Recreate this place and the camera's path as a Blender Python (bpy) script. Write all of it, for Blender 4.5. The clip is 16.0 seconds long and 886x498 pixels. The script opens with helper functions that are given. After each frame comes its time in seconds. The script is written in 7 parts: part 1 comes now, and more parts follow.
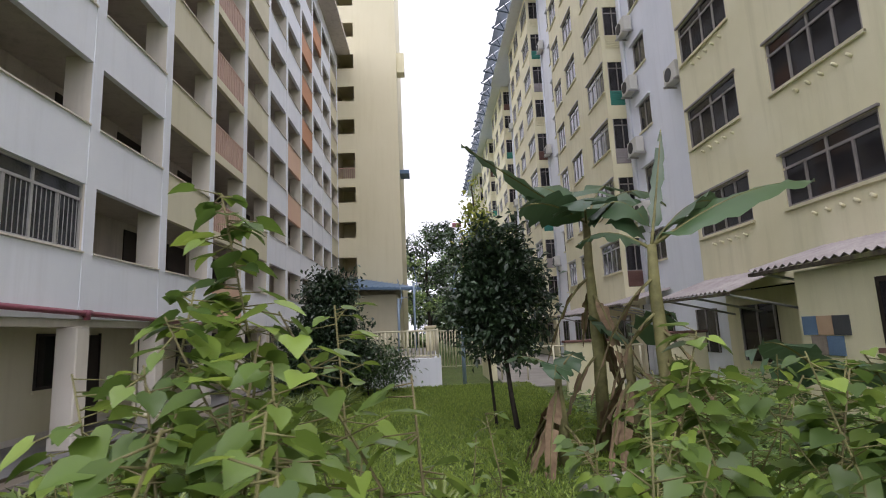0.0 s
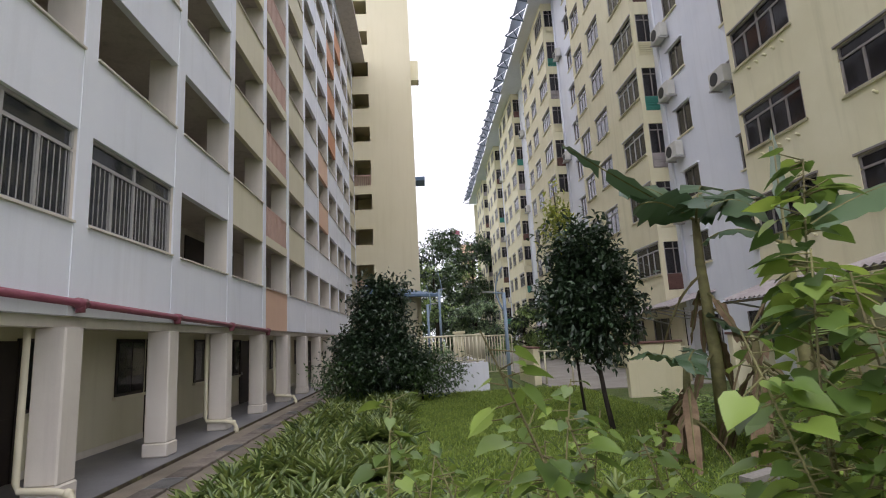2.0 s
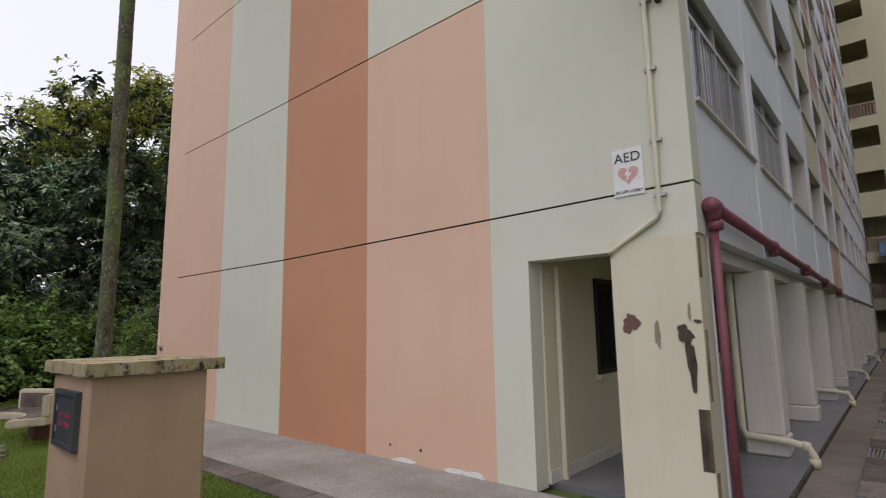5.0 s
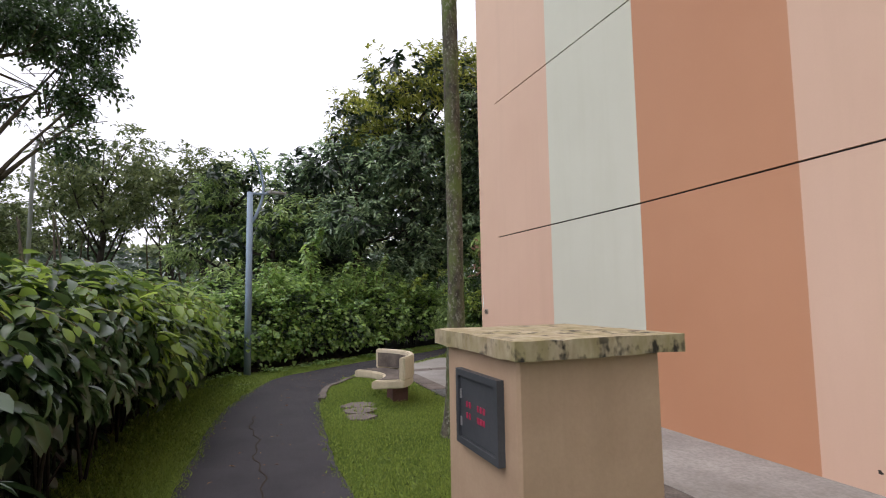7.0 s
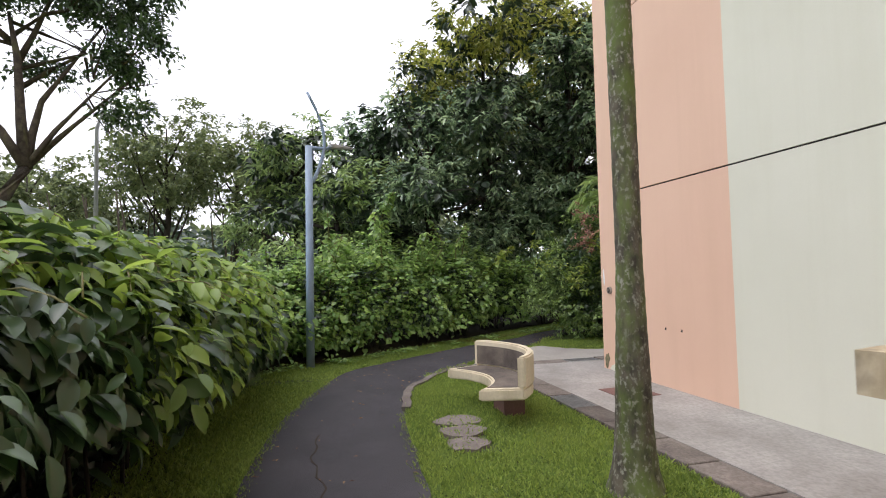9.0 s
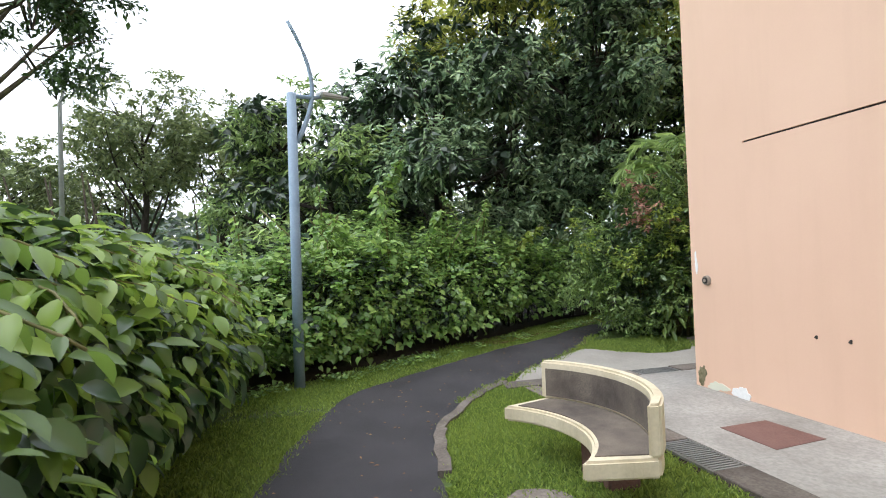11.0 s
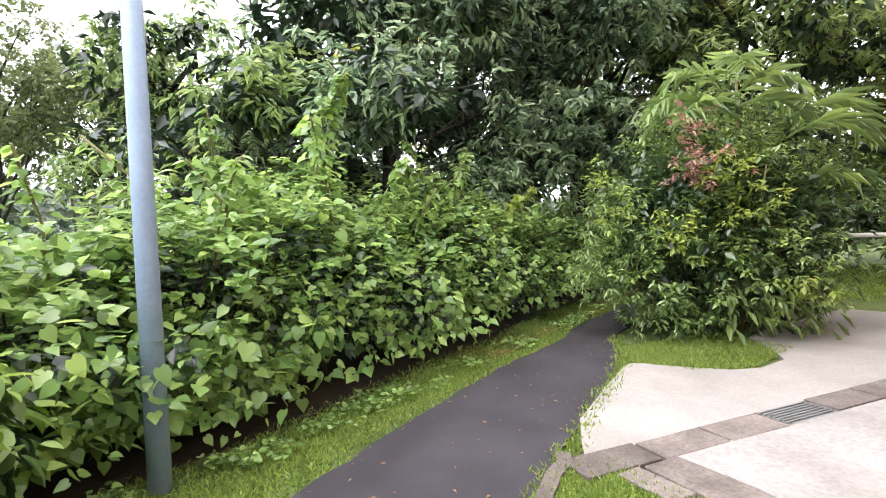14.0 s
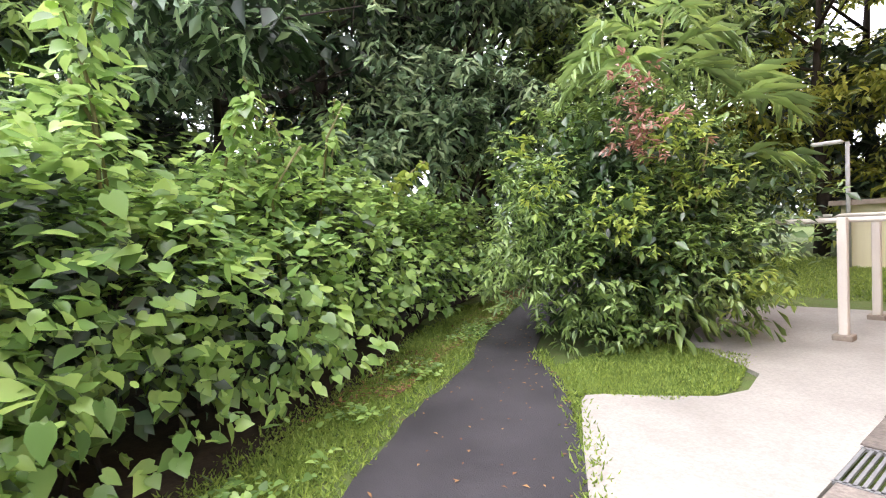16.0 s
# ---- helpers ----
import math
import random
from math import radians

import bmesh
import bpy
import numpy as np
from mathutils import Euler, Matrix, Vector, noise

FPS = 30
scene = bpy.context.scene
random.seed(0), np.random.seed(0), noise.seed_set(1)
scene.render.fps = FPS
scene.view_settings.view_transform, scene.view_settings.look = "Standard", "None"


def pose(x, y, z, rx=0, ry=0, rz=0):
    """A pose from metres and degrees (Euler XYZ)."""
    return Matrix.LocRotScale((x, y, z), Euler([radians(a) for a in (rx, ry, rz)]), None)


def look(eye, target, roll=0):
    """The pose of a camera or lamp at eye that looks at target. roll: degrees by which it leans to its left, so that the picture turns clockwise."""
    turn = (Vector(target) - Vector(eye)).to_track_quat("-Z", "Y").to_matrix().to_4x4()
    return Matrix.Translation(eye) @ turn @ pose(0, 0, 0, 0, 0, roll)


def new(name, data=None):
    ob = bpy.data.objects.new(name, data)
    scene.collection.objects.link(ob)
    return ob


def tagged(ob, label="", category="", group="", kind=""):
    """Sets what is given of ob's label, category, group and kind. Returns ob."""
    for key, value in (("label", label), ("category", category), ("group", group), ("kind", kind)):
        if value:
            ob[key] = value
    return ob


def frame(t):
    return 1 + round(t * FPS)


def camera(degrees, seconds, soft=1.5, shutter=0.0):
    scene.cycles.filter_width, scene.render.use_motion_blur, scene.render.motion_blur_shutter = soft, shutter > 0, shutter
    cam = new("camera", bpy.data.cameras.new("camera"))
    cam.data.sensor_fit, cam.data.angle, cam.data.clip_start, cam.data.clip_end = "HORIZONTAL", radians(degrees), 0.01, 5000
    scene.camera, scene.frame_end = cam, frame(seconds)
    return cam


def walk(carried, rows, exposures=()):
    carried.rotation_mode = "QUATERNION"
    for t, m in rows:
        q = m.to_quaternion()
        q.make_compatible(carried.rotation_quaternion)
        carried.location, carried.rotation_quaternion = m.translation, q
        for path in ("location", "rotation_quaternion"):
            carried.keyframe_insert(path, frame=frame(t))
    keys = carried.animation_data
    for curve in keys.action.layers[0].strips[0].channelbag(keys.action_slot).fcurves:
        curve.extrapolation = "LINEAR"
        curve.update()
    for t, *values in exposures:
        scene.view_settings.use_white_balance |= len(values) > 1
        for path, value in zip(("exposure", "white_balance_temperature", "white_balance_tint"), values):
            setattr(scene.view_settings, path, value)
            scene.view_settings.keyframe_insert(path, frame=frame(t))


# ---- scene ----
cam = camera(80.2, 16.0, soft=1.05, shutter=0.12)
PATH = [
    (0, (-0.09, 0.421, 1.79), (-0.029, 2.396, 2.1), -2.5),
    (0.5, (-0.557, 0.404, 1.771), (-0.494, 2.375, 2.101), -2.6),
    (1, (-0.989, 0.455, 1.753), (-0.911, 2.425, 2.087), -2.8),
    (1.5, (-1.454, 0.459, 1.755), (-1.373, 2.429, 2.092), -3.0),
    (2, (-1.931, 0.479, 1.741), (-1.837, 2.448, 2.081), -3.1),
    (2.5, (-2.389, 0.320, 1.737), (-2.328, 2.291, 2.072), -3.1),
    (3, (-2.885, 0.215, 1.716), (-3.042, 2.180, 2.057), -3.0),
    (3.5, (-3.387, 0.235, 1.720), (-3.872, 2.151, 2.021), -2.6),
    (4, (-3.940, 0.114, 1.693), (-4.749, 1.920, 1.981), -1.9),
    (4.5, (-4.601, 0.110, 1.681), (-5.652, 1.789, 1.955), -2.2),
    (5, (-5.223, 0.093, 1.555), (-6.517, 1.589, 1.848), -0.9),
    (5.2, (-5.478, 0.07, 1.576), (-6.834, 1.517, 1.837), -0.8),
    (7.3, (-7.691, 0.169, 1.545), (-9.585, 0.79, 1.706), -0.6),
    (7.5, (-7.945, 0.187, 1.54), (-9.85, 0.778, 1.689), -0.4),
    (8, (-8.49, 0.167, 1.54), (-10.416, 0.694, 1.666), -0.8),
    (8.5, (-9.075, 0.189, 1.525), (-11.007, 0.692, 1.637), -1.0),
    (9, (-9.677, 0.221, 1.504), (-11.615, 0.706, 1.6), -1.2),
    (11.3, (-12.247, 0.346, 1.541), (-14.18, 0.86, 1.572), -2.1),
    (11.5, (-12.478, 0.367, 1.52), (-14.407, 0.892, 1.545), -2.2),
    (12, (-13.02, 0.421, 1.52), (-14.945, 0.966, 1.523), -2.4),
    (12.5, (-13.582, 0.447, 1.502), (-15.499, 1.018, 1.484), -2.2),
    (13, (-14.12, 0.5, 1.509), (-16.022, 1.119, 1.475), -2.2),
    (13.5, (-14.668, 0.531, 1.497), (-16.551, 1.205, 1.459), -2.3),
    (14, (-15.168, 0.63, 1.497), (-17.014, 1.398, 1.446), -2.6),
    (14.5, (-15.71, 0.721, 1.456), (-17.507, 1.599, 1.408), -2.6),
    (15, (-16.262, 0.861, 1.425), (-17.968, 1.903, 1.364), -2.6),
    (15.5, (-16.766, 1.012, 1.386), (-18.383, 2.187, 1.323), -2.5),
    (16, (-17.191, 1.249, 1.361), (-18.739, 2.513, 1.286), -2.6),
]
walk(cam, [(t, look(eye, target, roll)) for t, eye, target, roll in PATH], exposures=[(t, e, 6150 if 10 < t < 13.2 else 6420, g) for t, e, g in ((0, 0.82, 20), (2.5, 0.76, 20), (4.0, 0.48, 20), (5.0, 0.12, 20), (7.5, 0.66, 20), (9.0, 0.9, 18), (11.5, 1.33, 10), (12.5, 1.6, 11), (13.5, 2.05, 20), (16, 2.3, 20))])

# ---- light: bright overcast noon ----
world = bpy.data.worlds.new("overcast_sky")
scene.world = world
world.use_nodes = True
wt = world.node_tree
sky = wt.nodes.new("ShaderNodeTexSky")
sky.sky_type, sky.sun_disc = "NISHITA", False
sky.sun_elevation, sky.sun_rotation = radians(58), radians(200)
sky.air_density, sky.dust_density, sky.ozone_density = 1.0, 4.0, 1.0
grey = wt.nodes.new("ShaderNodeHueSaturation")
grey.inputs["Saturation"].default_value = 0.22
wt.links.new(sky.outputs[0], grey.inputs["Color"])
cloud = wt.nodes.new("ShaderNodeMix")
cloud.data_type = "RGBA"
cloud.inputs[0].default_value = 0.8
cloud.inputs[7].default_value = (6.0, 6.3, 6.8, 1)
wt.links.new(grey.outputs[0], cloud.inputs[6])
wt.links.new(cloud.outputs[2], wt.nodes["Background"].inputs[0])
wt.nodes["Background"].inputs[1].default_value = 0.15
sun_data = bpy.data.lights.new("sun", "SUN")
sun_data.energy, sun_data.angle, sun_data.color = 0.6, radians(40), (1, 0.97, 0.92)
sun = new("sun", sun_data)
sun.matrix_world = look((0, 0, 40), (-6, 16, 0))


# ---- materials ----
def node(nt, kind, **inputs):
    n = nt.nodes.new(kind)
    for k, v in inputs.items():
        n.inputs[k.replace("_", " ")].default_value = v
    return n


def base_mat(name):
    m = bpy.data.materials.new(name)
    m.use_nodes = True
    nt = m.node_tree
    return m, nt, nt.nodes["Principled BSDF"], nt.nodes.new("ShaderNodeNewGeometry")


def rgba(c):
    return (c[0], c[1], c[2], 1.0)


def ramp(nt, fac, stops):
    r = nt.nodes.new("ShaderNodeValToRGB")
    while len(r.color_ramp.elements) < len(stops):
        r.color_ramp.elements.new(0.5)
    for e, (p, c) in zip(r.color_ramp.elements, stops):
        e.position, e.color = p, rgba(c)
    nt.links.new(fac, r.inputs[0])
    return r.outputs[0]


def mixed(nt, fac, a, b, blend="MIX"):
    x = nt.nodes.new("ShaderNodeMix")
    x.data_type, x.blend_type = "RGBA", blend
    for sock, v in ((x.inputs[0], fac), (x.inputs[6], a), (x.inputs[7], b)):
        if isinstance(v, (int, float)):
            sock.default_value = v
        elif isinstance(v, tuple):
            sock.default_value = rgba(v)
        else:
            nt.links.new(v, sock)
    return x.outputs[2]


def noise_tex(nt, geo, scale, detail=5.0, stretch=(1, 1, 1), rough=0.6):
    mp = nt.nodes.new("ShaderNodeMapping")
    mp.inputs["Scale"].default_value = stretch
    nt.links.new(geo.outputs["Position"], mp.inputs[0])
    n = node(nt, "ShaderNodeTexNoise", Scale=scale, Detail=detail, Roughness=rough)
    nt.links.new(mp.outputs[0], n.inputs["Vector"])
    return n.outputs["Fac"]


def surf(name, c1, c2, rough=0.8, scale=1.2, fine=30.0, bump=0.15, metal=0.0, streak=None, streak_amt=0.5, speck=0.18, island=0.0):
    """A worn surface: broad patches between two colours, fine grain, relief and, if asked, run-down dirt."""
    m, nt, bsdf, geo = base_mat(name)
    broad = noise_tex(nt, geo, scale)
    col = ramp(nt, broad, [(0.32, c1), (0.68, c2)])
    grain = noise_tex(nt, geo, fine, 3.0)
    dark = tuple(v * 0.55 for v in c1)
    gfac = ramp(nt, grain, [(0.35, (speck,) * 3), (0.62, (0, 0, 0))])
    col = mixed(nt, gfac, col, dark)
    if streak:
        s = noise_tex(nt, geo, 1.6, 6.0, (2.2, 2.2, 0.16), 0.65)
        sf = ramp(nt, s, [(0.5, (0, 0, 0)), (0.78, (streak_amt,) * 3)])
        col = mixed(nt, sf, col, streak)
    if island:
        oi = nt.nodes.new("ShaderNodeObjectInfo")
        v = ramp(nt, oi.outputs["Random"], [(0, (1 - island,) * 3), (1, (1 + island * 0.4,) * 3)])
        col = mixed(nt, 1.0, col, v, "MULTIPLY")
    nt.links.new(col, bsdf.inputs["Base Color"])
    bsdf.inputs["Roughness"].default_value, bsdf.inputs["Metallic"].default_value = rough, metal
    bsdf.inputs["Specular IOR Level"].default_value = 0.35
    if bump:
        b = node(nt, "ShaderNodeBump", Strength=bump, Distance=0.01)
        nt.links.new(grain, b.inputs["Height"])
        nt.links.new(b.outputs[0], bsdf.inputs["Normal"])
    return m


def leaf_mat(name, dark, mid, light, gloss=0.45, through_amt=0.3):
    dark, mid, light = [(c[0] * 1.16, c[1], c[2] * 1.28) for c in (dark, mid, light)]
    m, nt, bsdf, geo = base_mat(name)
    col = ramp(nt, geo.outputs["Random Per Island"], [(0.0, dark), (0.45, mid), (0.85, light), (1.0, tuple(min(1, v * 1.25) for v in light))])
    patch = noise_tex(nt, geo, 0.9, 3.0)
    col = mixed(nt, ramp(nt, patch, [(0.35, (0, 0, 0)), (0.7, (0.45,) * 3)]), col, light)
    nt.links.new(col, bsdf.inputs["Base Color"])
    bsdf.inputs["Roughness"].default_value = gloss
    bsdf.inputs["Specular IOR Level"].default_value = 0.6
    tr = nt.nodes.new("ShaderNodeBsdfTranslucent")
    bright = nt.nodes.new("ShaderNodeHueSaturation")
    bright.inputs["Value"].default_value, bright.inputs["Hue"].default_value = 1.5, 0.485
    nt.links.new(col, bright.inputs["Color"])
    nt.links.new(bright.outputs[0], tr.inputs["Color"])
    mx = nt.nodes.new("ShaderNodeMixShader")
    mx.inputs[0].default_value = through_amt
    nt.links.new(bsdf.outputs[0], mx.inputs[1])
    nt.links.new(tr.outputs[0], mx.inputs[2])
    nt.links.new(mx.outputs[0], nt.nodes["Material Output"].inputs["Surface"])
    return m


def ground_mat(name, c1, c2, c3):
    m, nt, bsdf, geo = base_mat(name)
    a = noise_tex(nt, geo, 0.7, 6.0)
    b = noise_tex(nt, geo, 9.0, 6.0)
    c = noise_tex(nt, geo, 90.0, 2.0)
    col = ramp(nt, a, [(0.3, c1), (0.65, c2)])
    col = mixed(nt, ramp(nt, b, [(0.45, (0, 0, 0)), (0.7, (0.8,) * 3)]), col, c3)
    col = mixed(nt, ramp(nt, c, [(0.3, (0.5,) * 3), (0.6, (0, 0, 0))]), col, tuple(v * 0.4 for v in c1))
    nt.links.new(col, bsdf.inputs["Base Color"])
    bsdf.inputs["Roughness"].default_value = 0.95
    bp = node(nt, "ShaderNodeBump", Strength=0.6, Distance=0.03)
    nt.links.new(c, bp.inputs["Height"])
    nt.links.new(bp.outputs[0], bsdf.inputs["Normal"])
    return m


def glass_mat(name, tint, rough=0.04, clear=0.7):
    m, nt, bsdf, geo = base_mat(name)
    bsdf.inputs["Base Color"].default_value = rgba(tint)
    bsdf.inputs["Roughness"].default_value = rough
    bsdf.inputs["Transmission Weight"].default_value = clear
    bsdf.inputs["Specular IOR Level"].default_value = 0.3
    return m


WHITE = surf("white_paint", (0.74, 0.77, 0.83), (0.81, 0.83, 0.88), 0.7, 0.5, 60, 0.06, streak=(0.46, 0.46, 0.47), streak_amt=0.2, speck=0.05)
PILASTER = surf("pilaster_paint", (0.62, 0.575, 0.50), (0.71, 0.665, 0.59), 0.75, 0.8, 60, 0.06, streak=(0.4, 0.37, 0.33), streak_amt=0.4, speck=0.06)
CREAM = surf("cream_paint", (0.62, 0.58, 0.42), (0.68, 0.64, 0.48), 0.7, 0.5, 60, 0.06, streak=(0.45, 0.42, 0.27), streak_amt=0.25, speck=0.04)
YELLOW = surf("yellow_paint", (0.70, 0.65, 0.43), (0.77, 0.72, 0.51), 0.75, 0.6, 50, 0.08, streak=(0.48, 0.45, 0.27), streak_amt=0.4, speck=0.06)
TOWER = surf("tower_paint", (0.64, 0.59, 0.41), (0.68, 0.63, 0.45), 0.75, 0.2, 30, 0.05, streak=(0.52, 0.47, 0.28), streak_amt=0.3, speck=0.04)
GREENISH = surf("pale_green_paint", (0.63, 0.63, 0.51), (0.68, 0.68, 0.56), 0.65, 0.4, 60, 0.05, streak=(0.56, 0.56, 0.42), streak_amt=0.3, speck=0.03)
PEACH = surf("peach_paint", (0.69, 0.46, 0.33), (0.74, 0.51, 0.37), 0.65, 0.4, 60, 0.05, streak=(0.60, 0.40, 0.28), streak_amt=0.3, speck=0.03)
ORANGE = surf("orange_paint", (0.54, 0.26, 0.14), (0.58, 0.29, 0.16), 0.65, 0.4, 60, 0.05, streak=(0.52, 0.27, 0.15), streak_amt=0.3, speck=0.03)
IVORY = surf("ivory_paint", (0.62, 0.58, 0.42), (0.68, 0.64, 0.48), 0.7, 0.7, 60, 0.06, streak=(0.5, 0.45, 0.32), streak_amt=0.3, speck=0.05)
RAILPINK = surf("pink_rail_paint", (0.50, 0.34, 0.28), (0.56, 0.38, 0.31), 0.6, 2, 60, 0.05)
MAROON = surf("maroon_pipe_paint", (0.22, 0.07, 0.095), (0.28, 0.09, 0.115), 0.4, 3, 40, 0.05)
DARKWOOD = surf("dark_door_paint", (0.018, 0.012, 0.010), (0.03, 0.02, 0.016), 0.5, 3, 30, 0.1)
# near-black colour holds the unlit rooms' darkness; the wall joints share it
INTERIOR = surf("room_shade_and_joint", (0.025, 0.022, 0.02), (0.05, 0.045, 0.04), 0.9, 0.8, 20, 0.0)
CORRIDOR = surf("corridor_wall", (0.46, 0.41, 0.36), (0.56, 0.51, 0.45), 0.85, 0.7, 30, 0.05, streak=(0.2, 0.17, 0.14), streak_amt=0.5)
ALU = surf("aluminium_frame", (0.42, 0.41, 0.40), (0.50, 0.49, 0.48), 0.45, 3, 60, 0.03, metal=0.4)
BRONZE = surf("bronze_frame", (0.24, 0.22, 0.21), (0.34, 0.31, 0.29), 0.5, 3, 60, 0.03, metal=0.3)
GLASS = glass_mat("window_glass", (0.05, 0.055, 0.06), 0.05, 0.3)
DARKGLASS = glass_mat("tinted_glass", (0.035, 0.033, 0.036), 0.06, 0.3)
CURTAIN = surf("pale_curtain", (0.22, 0.21, 0.18), (0.34, 0.33, 0.28), 0.9, 6, 30, 0.1)
CONCRETE = surf("pale_concrete", (0.27, 0.252, 0.222), (0.38, 0.36, 0.32), 0.85, 0.9, 45, 0.15, speck=0.3)
APRON = surf("apron_concrete", (0.24, 0.225, 0.20), (0.40, 0.38, 0.35), 0.85, 1.1, 30, 0.2, speck=0.35)
TILE = surf("drain_stone", (0.13, 0.108, 0.092), (0.27, 0.235, 0.20), 0.9, 2.5, 40, 0.3, speck=0.4, island=0.35)
GRATE = surf("drain_steel", (0.22, 0.22, 0.22), (0.32, 0.32, 0.31), 0.5, 4, 50, 0.1, metal=0.5)
ASPHALT = surf("asphalt", (0.034, 0.031, 0.035), (0.066, 0.061, 0.067), 0.7, 1.6, 110, 0.9, speck=0.6)
BENCHPAINT = surf("bench_cream_paint", (0.60, 0.52, 0.36), (0.70, 0.62, 0.46), 0.7, 2, 40, 0.15, streak=(0.25, 0.2, 0.1), streak_amt=0.5)
BENCHSEAT = surf("pebble_terrazzo", (0.085, 0.07, 0.06), (0.23, 0.19, 0.15), 0.85, 3.5, 120, 0.4, streak=(0.05, 0.04, 0.035), streak_amt=0.6, speck=0.5)
BOXPAINT = surf("tan_render", (0.44, 0.30, 0.19), (0.54, 0.385, 0.25), 0.85, 1.2, 40, 0.12, streak=(0.32, 0.23, 0.14), streak_amt=0.35, speck=0.08)
MOSSY = surf("mossy_concrete", (0.13, 0.12, 0.05), (0.52, 0.45, 0.30), 0.9, 6, 40, 0.4, speck=0.5, streak=(0.06, 0.055, 0.03), streak_amt=0.9)
GREYMETAL = surf("grey_enamel", (0.055, 0.06, 0.065), (0.08, 0.085, 0.09), 0.45, 3, 60, 0.03)
REDPAINT = surf("red_stencil", (0.45, 0.03, 0.08), (0.5, 0.05, 0.1), 0.6, 8, 60, 0)
LAMPBLUE = surf("blue_grey_lamp_paint", (0.22, 0.30, 0.40), (0.29, 0.38, 0.48), 0.45, 2, 40, 0.04, streak=(0.2, 0.24, 0.28), streak_amt=0.15)
LAMPHEAD = surf("lamp_head_grey", (0.36, 0.37, 0.36), (0.46, 0.47, 0.46), 0.5, 3, 40, 0.03)
BARK = surf("lichen_bark", (0.045, 0.035, 0.026), (0.115, 0.095, 0.065), 0.95, 7, 55, 0.9, streak=(0.22, 0.24, 0.08), streak_amt=0.7, speck=0.5)
PALMBARK = surf("ringed_palm_bark", (0.10, 0.085, 0.06), (0.17, 0.15, 0.10), 0.9, 6, 45, 0.6, streak=(0.16, 0.2, 0.07), streak_amt=0.7, speck=0.4)
DARKBARK = surf("dark_bark", (0.03, 0.024, 0.02), (0.06, 0.05, 0.04), 0.95, 5, 30, 0.6)
BANANASTEM = surf("banana_stem_skin", (0.12, 0.115, 0.045), (0.24, 0.225, 0.09), 0.7, 6, 20, 0.3, streak=(0.13, 0.08, 0.05), streak_amt=0.8)
DRYLEAF = surf("dry_banana_leaf", (0.13, 0.085, 0.05), (0.24, 0.17, 0.10), 0.9, 8, 30, 0.4)
BLUEROOF = surf("blue_metal_roof", (0.10, 0.17, 0.27), (0.14, 0.22, 0.33), 0.5, 2, 40, 0.05)
ROOFSTEEL = surf("dark_blue_roof_steel", (0.06, 0.085, 0.11), (0.09, 0.12, 0.15), 0.5, 2, 40, 0.05)
AWNING = surf("weathered_awning", (0.34, 0.30, 0.30), (0.48, 0.44, 0.43), 0.7, 1.5, 30, 0.1, streak=(0.22, 0.19, 0.18), streak_amt=0.6)
ACWHITE = surf("aircon_white", (0.58, 0.57, 0.52), (0.66, 0.65, 0.6), 0.6, 3, 50, 0.03)
BLACK = surf("black_plastic", (0.015, 0.015, 0.015), (0.03, 0.03, 0.03), 0.5, 4, 40, 0.03)
SIGNBROWN = surf("brown_sign_frame", (0.035, 0.025, 0.025), (0.05, 0.04, 0.04), 0.5, 4, 40, 0.03)
SIGNFACE = surf("dark_grey_sign_face", (0.13, 0.12, 0.11), (0.16, 0.15, 0.135), 0.5, 2, 40, 0.03)
LETTER = surf("pale_letters", (0.55, 0.53, 0.48), (0.6, 0.58, 0.53), 0.6, 4, 40, 0)
PAPER = surf("white_sign_plate", (0.78, 0.78, 0.76), (0.82, 0.82, 0.80), 0.5, 3, 40, 0)
HEART = surf("faded_red_print", (0.62, 0.36, 0.30), (0.68, 0.42, 0.36), 0.6, 6, 40, 0)
BROWNIRON = surf("rusty_cover", (0.16, 0.085, 0.07), (0.22, 0.12, 0.10), 0.85, 3, 60, 0.5, speck=0.4)
PLASTER = surf("bare_plaster", (0.24, 0.20, 0.16), (0.33, 0.28, 0.23), 0.95, 8, 40, 0.3)
SOIL = surf("leaf_litter_soil", (0.034, 0.024, 0.016), (0.068, 0.048, 0.032), 1.0, 3, 30, 0.6, speck=0.5)
FENCEGREEN = surf("green_mesh_fence", (0.05, 0.20, 0.15), (0.07, 0.26, 0.19), 0.7, 3, 30, 0.05)
TEAL = surf("teal_screen", (0.05, 0.25, 0.20), (0.07, 0.30, 0.24), 0.6, 3, 30, 0.05)
GRASSGROUND = ground_mat("grass_ground", (0.07, 0.11, 0.025), (0.12, 0.18, 0.035), (0.13, 0.13, 0.045))

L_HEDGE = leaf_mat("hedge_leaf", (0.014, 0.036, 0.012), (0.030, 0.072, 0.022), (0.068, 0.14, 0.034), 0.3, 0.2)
# near-black green: shade inside foliage put into leaf colour; also dark lawn plants
L_DEEP_AND_SHADE = leaf_mat("deep_green_and_shade_leaf", (0.010, 0.024, 0.010), (0.018, 0.042, 0.016), (0.034, 0.075, 0.026), 0.38, 0.1)
L_VINE = leaf_mat("vine_leaf", (0.03, 0.075, 0.014), (0.08, 0.165, 0.024), (0.18, 0.30, 0.042), 0.42, 0.34)
L_CREEPER = leaf_mat("creeper_leaf", (0.045, 0.115, 0.026), (0.135, 0.285, 0.062), (0.28, 0.47, 0.105), 0.32, 0.38)
L_DARK = leaf_mat("dark_tree_leaf", (0.042, 0.095, 0.045), (0.12, 0.23, 0.10), (0.28, 0.44, 0.19), 0.22, 0.4)
